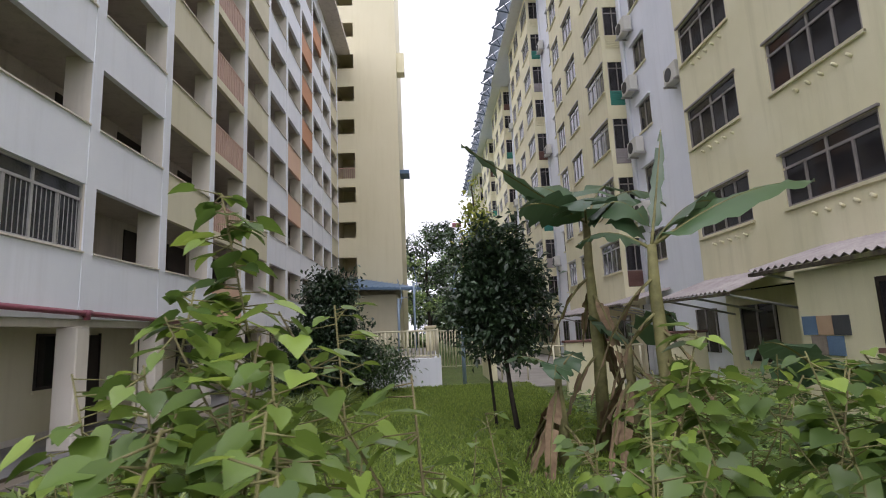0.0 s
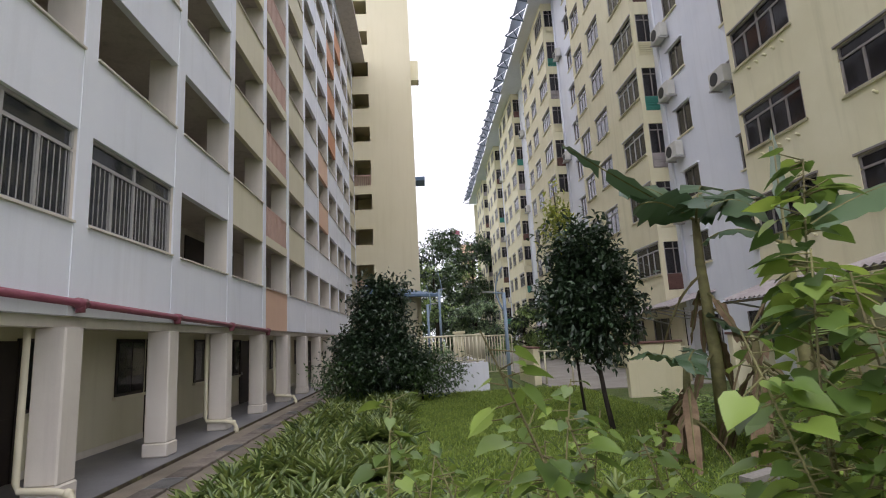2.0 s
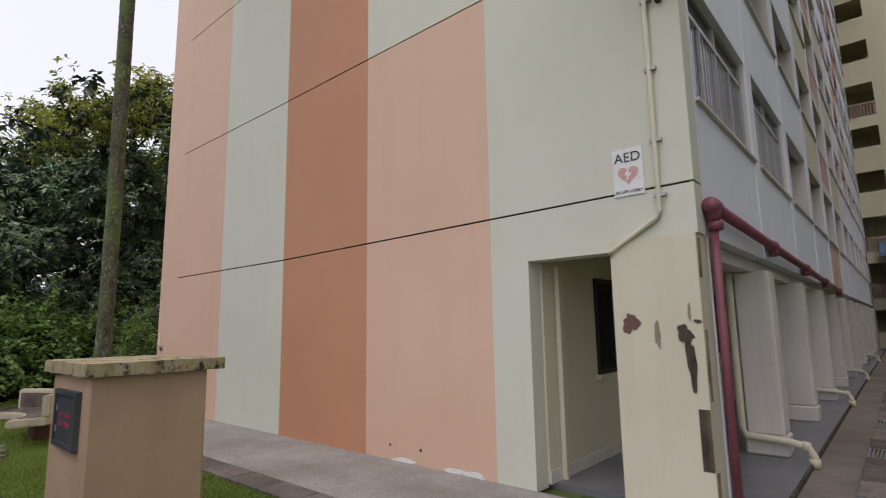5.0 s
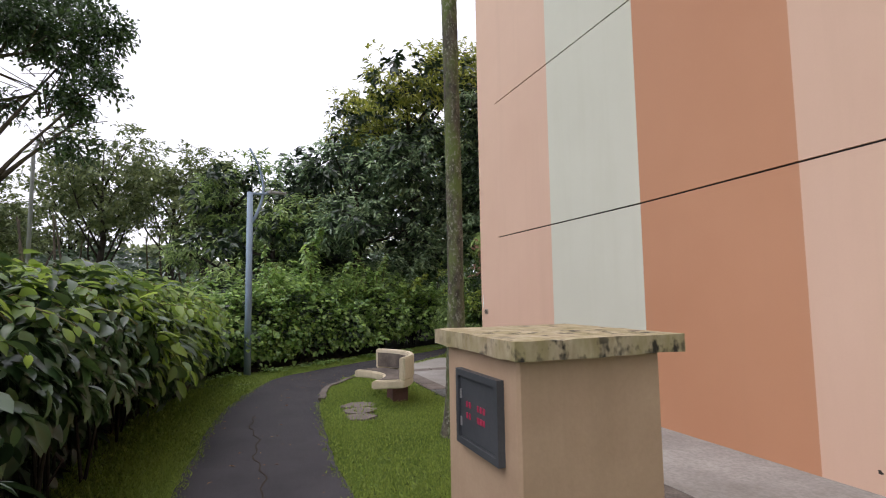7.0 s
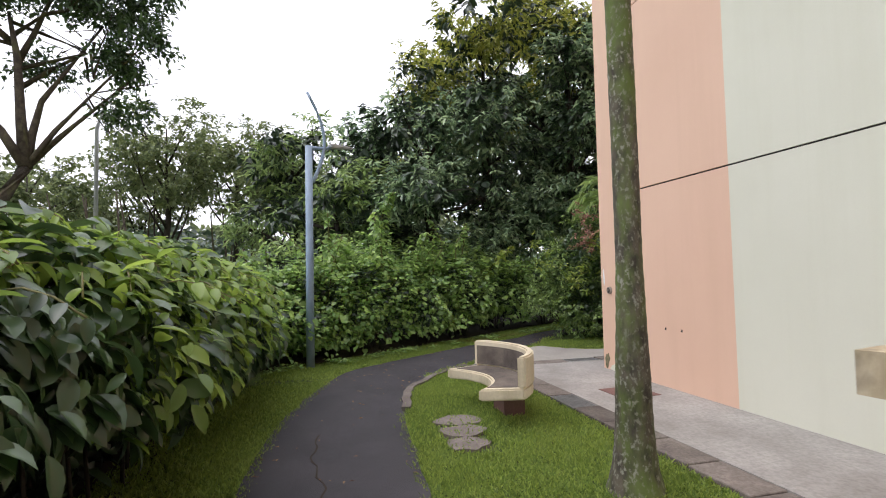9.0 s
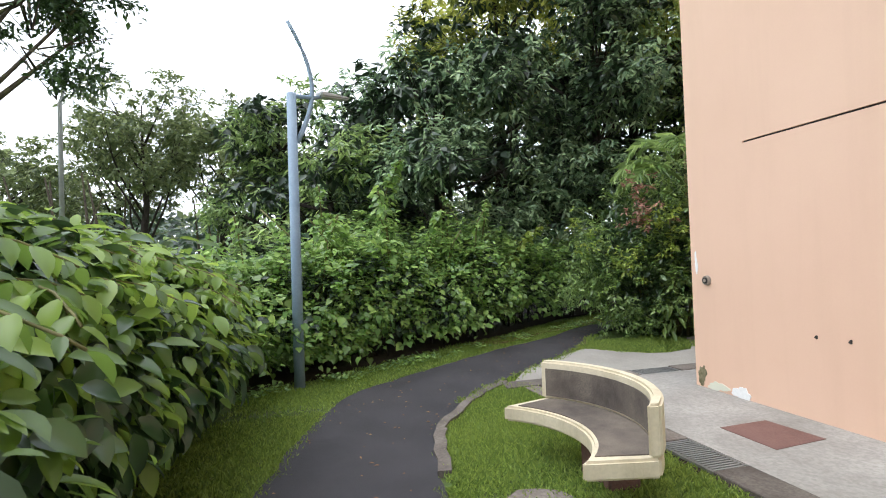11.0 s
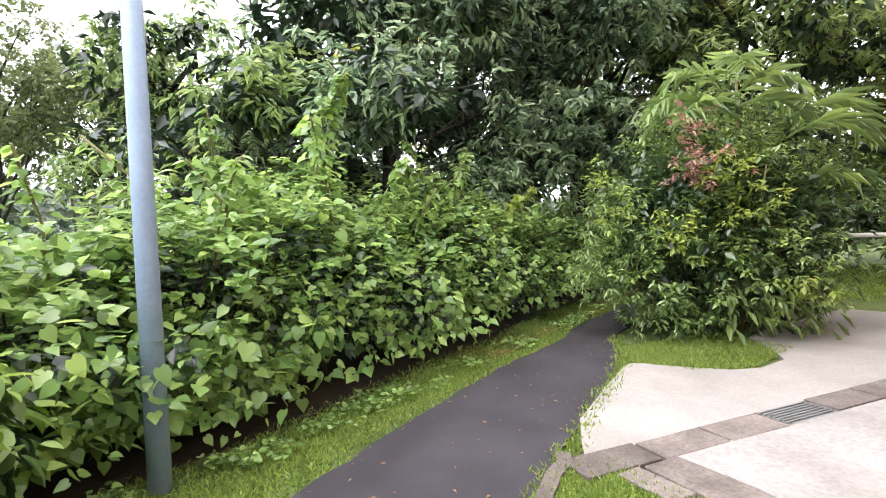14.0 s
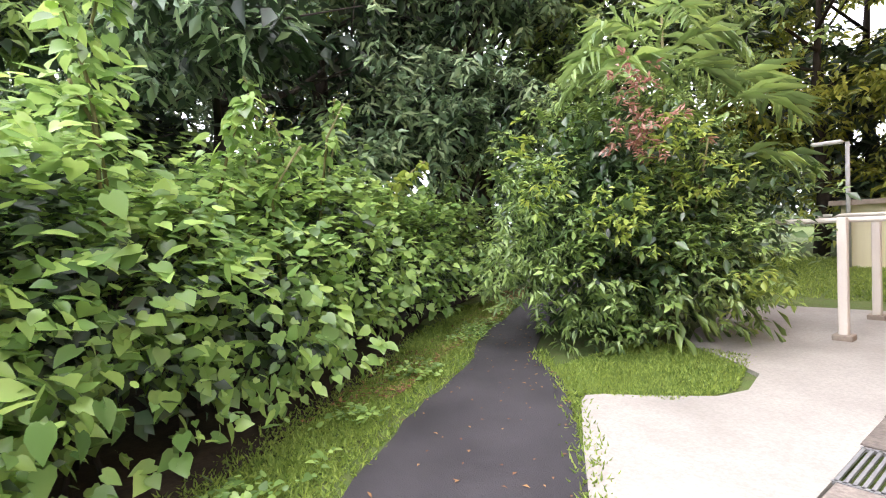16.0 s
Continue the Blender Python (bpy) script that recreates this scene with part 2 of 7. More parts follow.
L_MID = leaf_mat("tree_leaf", (0.06, 0.13, 0.038), (0.14, 0.265, 0.07), (0.27, 0.43, 0.115), 0.3, 0.4)
L_OLIVE = leaf_mat("olive_tree_leaf", (0.08, 0.13, 0.022), (0.16, 0.24, 0.034), (0.28, 0.35, 0.05), 0.42, 0.42)
L_FAR = leaf_mat("distant_leaf", (0.05, 0.085, 0.03), (0.095, 0.15, 0.048), (0.165, 0.235, 0.072), 0.6, 0.36)
L_BUSH = leaf_mat("bush_leaf", (0.04, 0.09, 0.024), (0.10, 0.21, 0.046), (0.23, 0.38, 0.075), 0.3, 0.34)
L_RED = leaf_mat("young_red_leaf", (0.20, 0.11, 0.06), (0.30, 0.16, 0.10), (0.38, 0.26, 0.15), 0.4, 0.35)
L_LIME = leaf_mat("lime_leaf", (0.14, 0.26, 0.035), (0.21, 0.35, 0.05), (0.30, 0.42, 0.07), 0.4, 0.38)
L_PALM = leaf_mat("palm_leaflet", (0.08, 0.16, 0.05), (0.15, 0.28, 0.075), (0.25, 0.41, 0.10), 0.3, 0.42)
L_BANANA = leaf_mat("banana_leaf", (0.03, 0.07, 0.03), (0.045, 0.10, 0.038), (0.07, 0.14, 0.05), 0.38, 0.22)
L_LILY = leaf_mat("strap_leaf", (0.034, 0.082, 0.02), (0.095, 0.178, 0.036), (0.20, 0.295, 0.062), 0.36, 0.34)
L_GRASS = leaf_mat("grass_blade", (0.09, 0.18, 0.028), (0.165, 0.29, 0.042), (0.27, 0.41, 0.068), 0.6, 0.4)
def bark_mat(name, dark, light, lichen, spot, amount, grain=34):
    """Rough bark with moss patches and pale lichen spots."""
    m, nt, bsdf, geo = base_mat(name)
    a = noise_tex(nt, geo, 14, 6.0, (1, 1, 0.5))
    b = noise_tex(nt, geo, 3.2, 4.0, (1.6, 1.6, 0.7))
    c = noise_tex(nt, geo, grain, 3.0, (1, 1, 0.7))
    col = ramp(nt, a, [(0.35, dark), (0.65, light)])
    col = mixed(nt, ramp(nt, b, [(0.42, (0, 0, 0)), (0.62, (amount,) * 3)]), col, lichen)
    d = noise_tex(nt, geo, 2.1, 3.0)
    gate = ramp(nt, d, [(0.36, (0.1,) * 3), (0.58, (1, 1, 1))])
    mk = nt.nodes.new("ShaderNodeMath")
    mk.operation = "MULTIPLY"
    nt.links.new(ramp(nt, c, [(0.53, (0, 0, 0)), (0.64, (1, 1, 1))]), mk.inputs[0])
    nt.links.new(gate, mk.inputs[1])
    col = mixed(nt, mk.outputs[0], col, spot)
    nt.links.new(col, bsdf.inputs["Base Color"])
    bsdf.inputs["Roughness"].default_value = 0.92
    bp = node(nt, "ShaderNodeBump", Strength=0.8, Distance=0.012)
    nt.links.new(a, bp.inputs["Height"])
    nt.links.new(bp.outputs[0], bsdf.inputs["Normal"])
    return m


LICHENBARK = bark_mat("lichen_trunk", (0.008, 0.006, 0.005), (0.045, 0.032, 0.022), (0.085, 0.09, 0.014), (0.13, 0.125, 0.065), 0.8, 62)
CAPSTONE = bark_mat("mossy_capstone", (0.34, 0.27, 0.16), (0.50, 0.42, 0.28), (0.24, 0.21, 0.07), (0.03, 0.026, 0.016), 0.6, 11)
FLOORGREY = surf("polished_cement", (0.15, 0.15, 0.16), (0.22, 0.22, 0.23), 0.4, 1.2, 30, 0.05, speck=0.2)
DAMP = surf("damp_walkway", (0.15, 0.128, 0.098), (0.26, 0.225, 0.175), 0.75, 0.9, 40, 0.2, speck=0.3)
L_YOUNG = leaf_mat("young_hedge_leaf", (0.055, 0.125, 0.022), (0.125, 0.25, 0.036), (0.23, 0.39, 0.055), 0.34, 0.45)
PALMTRUNK = bark_mat("mossy_palm_trunk", (0.035, 0.03, 0.02), (0.11, 0.095, 0.065), (0.105, 0.145, 0.03), (0.24, 0.24, 0.18), 0.85)
L_DRY = leaf_mat("fallen_leaf", (0.09, 0.045, 0.02), (0.18, 0.10, 0.035), (0.30, 0.20, 0.06), 0.8, 0.1)


# ---- mesh helpers ----
def obj_from(name, verts, faces, material, parent=None, smooth=False):
    me = bpy.data.meshes.new(name)
    me.from_pydata(verts, [], faces)
    if smooth:
        me.polygons.foreach_set("use_smooth", [True] * len(me.polygons))
    me.materials.append(material)
    ob = new(name, me)
    ob.parent = parent
    return ob


def part(name, bm, material, parent, label=""):
    me = bpy.data.meshes.new(name)
    bm.to_mesh(me)
    bm.free()
    me.materials.append(material)
    ob = new(name, me)
    ob.parent = parent
    return tagged(ob, label)


def thing(name, label, category, at=(0, 0, 0), group="", kind=""):
    ob = new(name)
    ob.location = at
    ob.empty_display_size = 0.1
    return tagged(ob, label, category, group, kind)


BOXES = {}


def box(name, parent, material, x0, x1, y0, y1, z0, z1, chamfer=0.0, label=""):
    """A box between these bounds (world axes, parent at the origin); alike boxes share a mesh."""
    dims = (round(abs(x1 - x0), 4), round(abs(y1 - y0), 4), round(abs(z1 - z0), 4), material.name, chamfer)
    me = BOXES.get(dims)
    if me is None:
        bm = bmesh.new()
        bmesh.ops.create_cube(bm, size=1.0)
        bmesh.ops.scale(bm, vec=dims[:3], verts=bm.verts)
        if chamfer:
            bmesh.ops.bevel(bm, geom=bm.edges[:], offset=chamfer, segments=1, affect="EDGES")
        me = bpy.data.meshes.new(name)
        bm.to_mesh(me)
        bm.free()
        me.materials.append(material)
        BOXES[dims] = me
    ob = new(name, me)
    ob.parent = parent
    ob.location = ((x0 + x1) / 2, (y0 + y1) / 2, (z0 + z1) / 2)
    if parent is not None:
        ob.location -= parent.location
        if parent.parent is not None:
            ob.location -= parent.parent.location
    return tagged(ob, label)


def tube_data(points, radii, sides=8):
    """Vertices and faces of a tapered tube along points."""
    pts = [Vector(p) for p in points]
    verts, faces = [], []
    for i, p in enumerate(pts):
        d = (pts[min(i + 1, len(pts) - 1)] - pts[max(i - 1, 0)]).normalized()
        u = d.orthogonal().normalized() if abs(d.z) < 0.9 else Vector((1, 0, 0)).cross(d).normalized()
        v = d.cross(u)
        for k in range(sides):
            a = 2 * math.pi * k / sides
            verts.append(tuple(p + radii[i] * (math.cos(a) * u + math.sin(a) * v)))
    for i in range(len(pts) - 1):
        for k in range(sides):
            a, b = i * sides + k, i * sides + (k + 1) % sides
            faces.append((a, b, b + sides, a + sides))
    faces.append(tuple(range(sides))[::-1])
    faces.append(tuple(range((len(pts) - 1) * sides, len(pts) * sides)))
    return verts, faces


def tubes(name, runs, material, parent=None, sides=8):
    verts, faces = [], []
    for points, radii in runs:
        v, f = tube_data(points, radii, sides)
        o = len(verts)
        verts += v
        faces += [tuple(i + o for i in q) for q in f]
    return obj_from(name, verts, faces, material, parent, True)


LEAF_PLAIN = np.array([(0, 0, 0), (0.45, 0.5, 0.12), (1, 0, -0.06), (0.45, -0.5, 0.12)])
LEAF_PLAIN_F = [(0, 1, 2), (0, 2, 3)]
LEAF_FINE = np.array([(0, 0, 0), (0.10, 0.24, 0.04), (0.30, 0.43, 0.07), (0.55, 0.46, 0.03), (0.80, 0.29, -0.05), (1, 0, -0.2), (0.80, -0.29, -0.05), (0.55, -0.46, 0.03), (0.30, -0.43, 0.07), (0.10, -0.24, 0.04), (0.33, 0, -0.02), (0.68, 0, -0.07)])
LEAF_FINE_F = [(0, 1, 10), (1, 2, 10), (2, 3, 10), (10, 3, 11), (3, 4, 11), (4, 5, 11), (11, 5, 6), (11, 6, 7), (10, 11, 7), (10, 7, 8), (10, 8, 9), (0, 10, 9)]
LEAF_HEART = np.array([(0, 0, 0), (-0.12, 0.22, 0.05), (0.05, 0.46, 0.08), (0.34, 0.50, 0.07), (0.68, 0.27, 0.0), (1, 0, -0.15), (0.68, -0.27, 0.0), (0.34, -0.50, 0.07), (0.05, -0.46, 0.08), (-0.12, -0.22, 0.05), (0.42, 0, -0.03)])
LEAF_HEART_F = [(0, 1, 2), (0, 2, 3), (0, 3, 10), (10, 3, 4), (10, 4, 5), (10, 5, 6), (10, 6, 7), (0, 10, 7), (0, 7, 8), (0, 8, 9)]


def leaf_cloud(name, pos, ways, ups, lengths, widths, material, parent=None, fine=0):
    """Many leaves as one mesh: each starts at pos, runs along ways and faces ups."""
    shape, fcs = ((LEAF_PLAIN, LEAF_PLAIN_F), (LEAF_FINE, LEAF_FINE_F), (LEAF_HEART, LEAF_HEART_F))[fine]
    ways = ways / np.maximum(np.linalg.norm(ways, axis=1, keepdims=True), 1e-6)
    side = np.cross(ups, ways)
    side /= np.maximum(np.linalg.norm(side, axis=1, keepdims=True), 1e-6)
    nrm = np.cross(ways, side)
    n, k = len(pos), len(shape)
    co = (pos[:, None, :] + shape[None, :, 0, None] * (ways * lengths[:, None])[:, None, :]
          + shape[None, :, 1, None] * (side * widths[:, None])[:, None, :]
          + shape[None, :, 2, None] * (nrm * lengths[:, None])[:, None, :]).reshape(-1, 3)
    tri = (np.array(fcs)[None] + (np.arange(n) * k)[:, None, None]).reshape(-1, 3)
    me = bpy.data.meshes.new(name)
    me.vertices.add(len(co))
    me.vertices.foreach_set("co", co.astype(np.float32).ravel())
    me.loops.add(len(tri) * 3)
    me.loops.foreach_set("vertex_index", tri.astype(np.int32).ravel())
    me.polygons.add(len(tri))
    me.polygons.foreach_set("loop_start", np.arange(0, len(tri) * 3, 3, dtype=np.int32))
    if fine:
        me.polygons.foreach_set("use_smooth", np.ones(len(tri), dtype=bool))
    me.update(calc_edges=True)
    me.materials.append(material)
    ob = new(name, me)
    ob.parent = parent
    return ob


def rng(seed):
    return np.random.RandomState(seed)


def unit(r, n):
    v = r.normal(size=(n, 3))
    return v / np.linalg.norm(v, axis=1, keepdims=True)


def clumps(r, blobs, n_clumps, per, spread, shell=0.55):
    """Leaf places and outward ways for clumps set about the shells of ellipsoids (centre, radii)."""
    vol = np.array([b[1][0] * b[1][1] * b[1][2] for b in blobs]) ** 0.67
    pick = r.choice(len(blobs), n_clumps, p=vol / vol.sum())
    c = np.array([b[0] for b in blobs])[pick]
    s = np.array([b[1] for b in blobs])[pick]
    u = unit(r, n_clumps)
    rad = shell + (1 - shell) * r.rand(n_clumps, 1) ** 0.6
    rad *= 1 + 0.16 * r.normal(size=(n_clumps, 1))
    cen = c + s * u * rad
    out = np.repeat(u, per, axis=0)
    p = np.repeat(cen, per, axis=0) + r.normal(size=(n_clumps * per, 3)) * spread
    w = out * 0.6 + unit(r, n_clumps * per) * 0.9 + np.array([0, 0, -0.25])
    return p, w


def crown(name, blobs, n_clumps, per, spread, size, material, parent, seed, fine=0, slim=0.45, shell=0.55):
    r = rng(seed)
    p, w = clumps(r, blobs, n_clumps, per, spread, shell)
    keep = p[:, 2] > 0.02
    p, w = p[keep], w[keep]
    n = len(p)
    ups = unit(r, n) * 0.7 + np.array([0, 0, 1.0])
    ln = size * (0.65 + 0.7 * r.rand(n))
    return leaf_cloud(name, p, w, ups, ln, ln * slim * (0.8 + 0.4 * r.rand(n)), material, parent, fine)


def rosettes(name, blobs, n_whorls, per, size, material, parent, seed, slim=0.32, shell=0.6, gaps=-0.05, grain=0.55, droop=0.35):
    """A crown of leaf whorls at twig ends, thinned by coarse noise into masses with gaps between them."""
    r = rng(seed)
    c, u = clumps(r, blobs, n_whorls, 1, 0.12, shell)
    g = np.array([noise.noise(Vector(tuple(q * grain)) + Vector((seed, 0, 0))) + 0.55 * noise.noise(Vector(tuple(q * grain * 2.7))) for q in c])
    keep = (g > gaps) & (c[:, 2] > 0.05)
    c, u = c[keep], u[keep]
    n = len(c) * per
    cc, uu = np.repeat(c, per, axis=0), np.repeat(u, per, axis=0)
    w = unit(r, n) * np.array([1, 1, 0.45]) + uu * 0.35 + np.array([0, 0, -droop])
    p = cc + w * size * 0.15 + r.normal(size=(n, 3)) * size * 0.25
    ups = unit(r, n) * 0.45 + np.array([0, 0, 1.0]) + uu * 0.3
    ln = size * (0.6 + 0.6 * r.rand(n))
    return leaf_cloud(name, p, w, ups, ln, ln * slim * (0.8 + 0.4 * r.rand(n)), material, parent, 0)


def strip_mesh(name, left, right, z0, z1, material, parent=None):
    """A slab between two edge lines of equal length, from z0 to z1."""
    n = len(left)
    verts = [(x, y, z1) for x, y in left] + [(x, y, z1) for x, y in right] + [(x, y, z0) for x, y in left] + [(x, y, z0) for x, y in right]
    faces = []
    for i in range(n - 1):
        faces += [(i, i + 1, n + i + 1, n + i), (i, 2 * n + i, 2 * n + i + 1, i + 1), (n + i, n + i + 1, 3 * n + i + 1, 3 * n + i)]
    faces += [(0, n, 3 * n, 2 * n), (n - 1, 3 * n - 1, 4 * n - 1, 2 * n - 1)]
    return obj_from(name, verts, faces, material, parent)


def poly_slab(name, outline, z0, z1, material, parent=None):
    n = len(outline)
    verts = [(x, y, z1) for x, y in outline] + [(x, y, z0) for x, y in outline]
    faces = [tuple(range(n))] + [(i, i + n, (i + 1) % n + n, (i + 1) % n) for i in range(n)]
    return obj_from(name, verts, faces, material, parent)


def smooth_line(points, steps=6):
    """A Catmull-Rom line through 2D points."""
    p = [points[0]] + list(points) + [points[-1]]
    out = []
    for i in range(1, len(p) - 2):
        for k in range(steps):
            t = k / steps
            out.append(tuple(0.5 * (2 * p[i][j] + (p[i + 1][j] - p[i - 1][j]) * t + (2 * p[i - 1][j] - 5 * p[i][j] + 4 * p[i + 1][j] - p[i + 2][j]) * t * t
                                    + (3 * p[i][j] - p[i - 1][j] - 3 * p[i + 1][j] + p[i + 2][j]) * t ** 3) for j in (0, 1)))
    return out + [tuple(points[-1])]


# ---- ground, path and paving ----
g_n = 60
gv, gf = [], []
for i in range(g_n + 1):
    for j in range(g_n + 1):
        u, v = i / g_n * 2 - 1, j / g_n * 2 - 1
        gv.append((-8 + 700 * u ** 3 * 1.0 + 30 * u, 10 + 700 * v ** 3 + 30 * v, -0.03))
for i in range(g_n):
    for j in range(g_n):
        a = i * (g_n + 1) + j
        gf.append((a, a + g_n + 1, a + g_n + 2, a + 1))
ground = tagged(obj_from("ground", gv, gf, GRASSGROUND), "grassy ground with worn patches reaching the horizon", "ground", kind="structure")

left_edge = smooth_line([(10, -0.45), (4, -0.42), (-4, -0.45), (-8, -0.40), (-12.4, -0.37), (-15.4, -0.12), (-17.9, 0.62), (-18.85, 1.5), (-20.3, 3.38), (-21.1, 4.7), (-21.9, 5.62), (-22.9, 7.2), (-24.6, 9.8), (-27, 12.5)], 8)
right_edge = smooth_line([(10, 0.98), (4, 0.98), (-4, 0.95), (-8, 0.95), (-12.1, 0.95), (-14.4, 1.08), (-16.25, 1.3), (-17.2, 1.78), (-18.0, 2.5), (-19.0, 3.7), (-20.0, 4.8), (-21.1, 5.75), (-22.6, 8.2), (-24.5, 11.5)], 8)
r_path = rng(4)
left_edge = [(x + r_path.normal() * 0.012, y + r_path.normal() * 0.012) for x, y in left_edge]
right_edge = [(x + r_path.normal() * 0.012, y + r_path.normal() * 0.012) for x, y in right_edge]
tagged(strip_mesh("footpath", left_edge, right_edge, -0.05, 0.0, ASPHALT), "dark asphalt footpath with a fine crack along it", "path", kind="structure")
# crack along the asphalt: a thin ragged ribbon
ck = [(-9.5 - 0.12 * i, 0.34 + 0.022 * math.sin(i * 1.7) + 0.03 * math.sin(i * 0.6) - 0.02 * i * 0.12) for i in range(46)]
tagged(strip_mesh("path_crack", [(x, y - 0.006 - 0.004 * math.sin(i * 2.3)) for i, (x, y) in enumerate(ck)], [(x, y + 0.006) for x, y in ck], -0.02, 0.004, SOIL), "thin dark crack in the asphalt path", "crack", kind="structure")
kerb_r = [p for p in right_edge if -18.2 < p[0] < -15.4]
kerb_o = [(x + 0.085, y + 0.055) if x < -16.6 else (x + 0.02, y + 0.10) for x, y in kerb_r]
tagged(strip_mesh("path_kerb", kerb_r, kerb_o, -0.08, 0.022, TILE), "weathered concrete kerb along the bend", "kerb", kind="structure")

tagged(poly_slab("apron", [(-6.15, 3.32), (-6.15, 4.6), (-17.05, 4.6), (-17.05, 12.0), (-17.72, 12.0), (-17.72, 3.25), (-17.2, 3.3)][::-1], -0.06, 0.012, APRON), "stained concrete apron along the painted end wall", "pavement", kind="structure")
pad = [(-17.95, 2.72), (-18.2, 2.88), (-18.56, 3.14), (-19.14, 3.88), (-19.62, 4.52), (-19.68, 4.66), (-19.6, 4.78), (-19.35, 4.95), (-18.95, 5.3), (-18.85, 5.6), (-18.95, 6.1), (-19.35, 6.45), (-19.9, 6.8), (-20.2, 7.6), (-20.4, 9.0), (-20.6, 9.9), (-18.0, 10.3), (-18.0, 3.6)]
tagged(poly_slab("concrete_pad", pad, -0.06, 0.01, CONCRETE), "pale concrete forecourt slab beside the path", "pavement", kind="structure")
tagged(poly_slab("side_walk", [(-6.15, 4.0), (-4.75, 4.0), (-4.75, 40), (-6.15, 40)], -0.12, -0.028, DAMP), "damp concrete walkway beside the block's columns", "pavement", kind="structure")
tagged(poly_slab("side_walk", [(-4.75, 1.2), (-6.15, 1.2), (-6.15, 3.0), (-6.15, 4.0), (-4.75, 4.0)], -0.09, -0.02, SOIL), "bare soil at the corner of the block", "ground", kind="structure")

# ---- apartment block with the painted end wall ----
XF, YC, BAY0, PITCH, OPEN = -6.4, 4.6, 4.9, 2.755, 2.46
NB = 12
YE = BAY0 + NB * PITCH
SILL, HEAD, RISE, TOP = 3.53, 4.80, 2.455, 22.9
block = thing("apartment_block", "nine-storey apartment block with white parapets and a peach-striped end wall", "building", kind="structure")

# end wall: striped panels with recessed joints between the storeys
XS = [-6.4, -8.45, -10.44, -12.4, -14.4, -17.05]
ROWS = [(0.0, 2.61), (2.63, 5.21), (5.23, 7.77), (7.79, 10.33), (10.35, 12.9), (12.92, TOP)]
def stripe(i, k):
    if k < 2:
        return (GREENISH, PEACH, ORANGE, GREENISH, PEACH)[i]
    return (ORANGE, GREENISH, ORANGE, GREENISH, PEACH)[i] if k % 2 == 0 else (GREENISH, PEACH, ORANGE, GREENISH, PEACH)[i]
def lift(x, k):
    """How far the joint over row k stands above its level at x: the lower joints rise towards the corner."""
    return max(0.0, x + 12.4) * (0.0155, 0.007)[k] if 0 <= k < 2 else 0.0


def wall_piece(name, xa, xb, y0, y1, z0, z1, k, m, low=True):
    """A wall piece from xa to xb whose top, and bottom if low, follow the joints of row k."""
    ba, bb = (lift(xa, k - 1), lift(xb, k - 1)) if low else (0.0, 0.0)
    ta, tb = lift(xa, k), lift(xb, k)
    v = [(xa, y0, z0 + ba), (xb, y0, z0 + bb), (xb, y1, z0 + bb), (xa, y1, z0 + ba), (xa, y0, z1 + ta), (xb, y0, z1 + tb), (xb, y1, z1 + tb), (xa, y1, z1 + ta)]
    f = [(3, 2, 1, 0), (4, 5, 6, 7), (0, 1, 5, 4), (1, 2, 6, 5), (2, 3, 7, 6), (3, 0, 4, 7)]
    return obj_from(name, v, f, m, block)


for k, (z0, z1) in enumerate(ROWS):
    for i in range(5):
        xa, xb = XS[i], XS[i + 1]
        m = stripe(i, k)
        if k == 0 and i == 0:
            wall_piece("wall_panel", -8.45, -8.0, YC, YC + 0.22, z0, z1, k, m)
            wall_piece("wall_panel", -8.0, -7.14, YC, YC + 0.22, 2.19, z1, k, m)
            wall_piece("wall_panel", -7.14, -6.4, YC, YC + 0.22, 2.28, z1, k, m)
            box("corner_pier", block, IVORY, -7.14, -6.42, YC - 0.012, YC + 0.30, 0, 2.28, label="ivory corner pier with peeling paint")
        elif i == 4:
            box("wall_panel", block, m, -16.25, -14.4, YC, YC + 0.22, z0, z1)
            box("wall_panel", block, m, -17.05, -16.25, YC, YC + 0.22, z0, z1 + 0.02 if k < 5 else z1)
        else:
            wall_piece("wall_panel", xb, xa, YC, YC + 0.22, z0, z1, k, m)
    if k < 5:
        box("joint", block, INTERIOR, -16.25, -12.4, YC + 0.02, YC + 0.2, z1, z1 + 0.02)
        ja, jb = lift(-12.4, k), lift(-6.45, k)
        obj_from("joint", [(x, y, z1 + (ja if x < -9 else jb) + dz) for dz in (0, 0.02) for x, y in ((-12.4, YC + 0.02), (-6.45, YC + 0.02), (-6.45, YC + 0.2), (-12.4, YC + 0.2))],
                 [(3, 2, 1, 0), (4, 5, 6, 7), (0, 1, 5, 4), (1, 2, 6, 5), (2, 3, 7, 6), (3, 0, 4, 7)], INTERIOR, block)
box("far_end_wall", block, PEACH, -17.05, -16.83, YC + 0.22, 37.9, 0, TOP)
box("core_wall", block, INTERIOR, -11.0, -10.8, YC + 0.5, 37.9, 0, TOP)

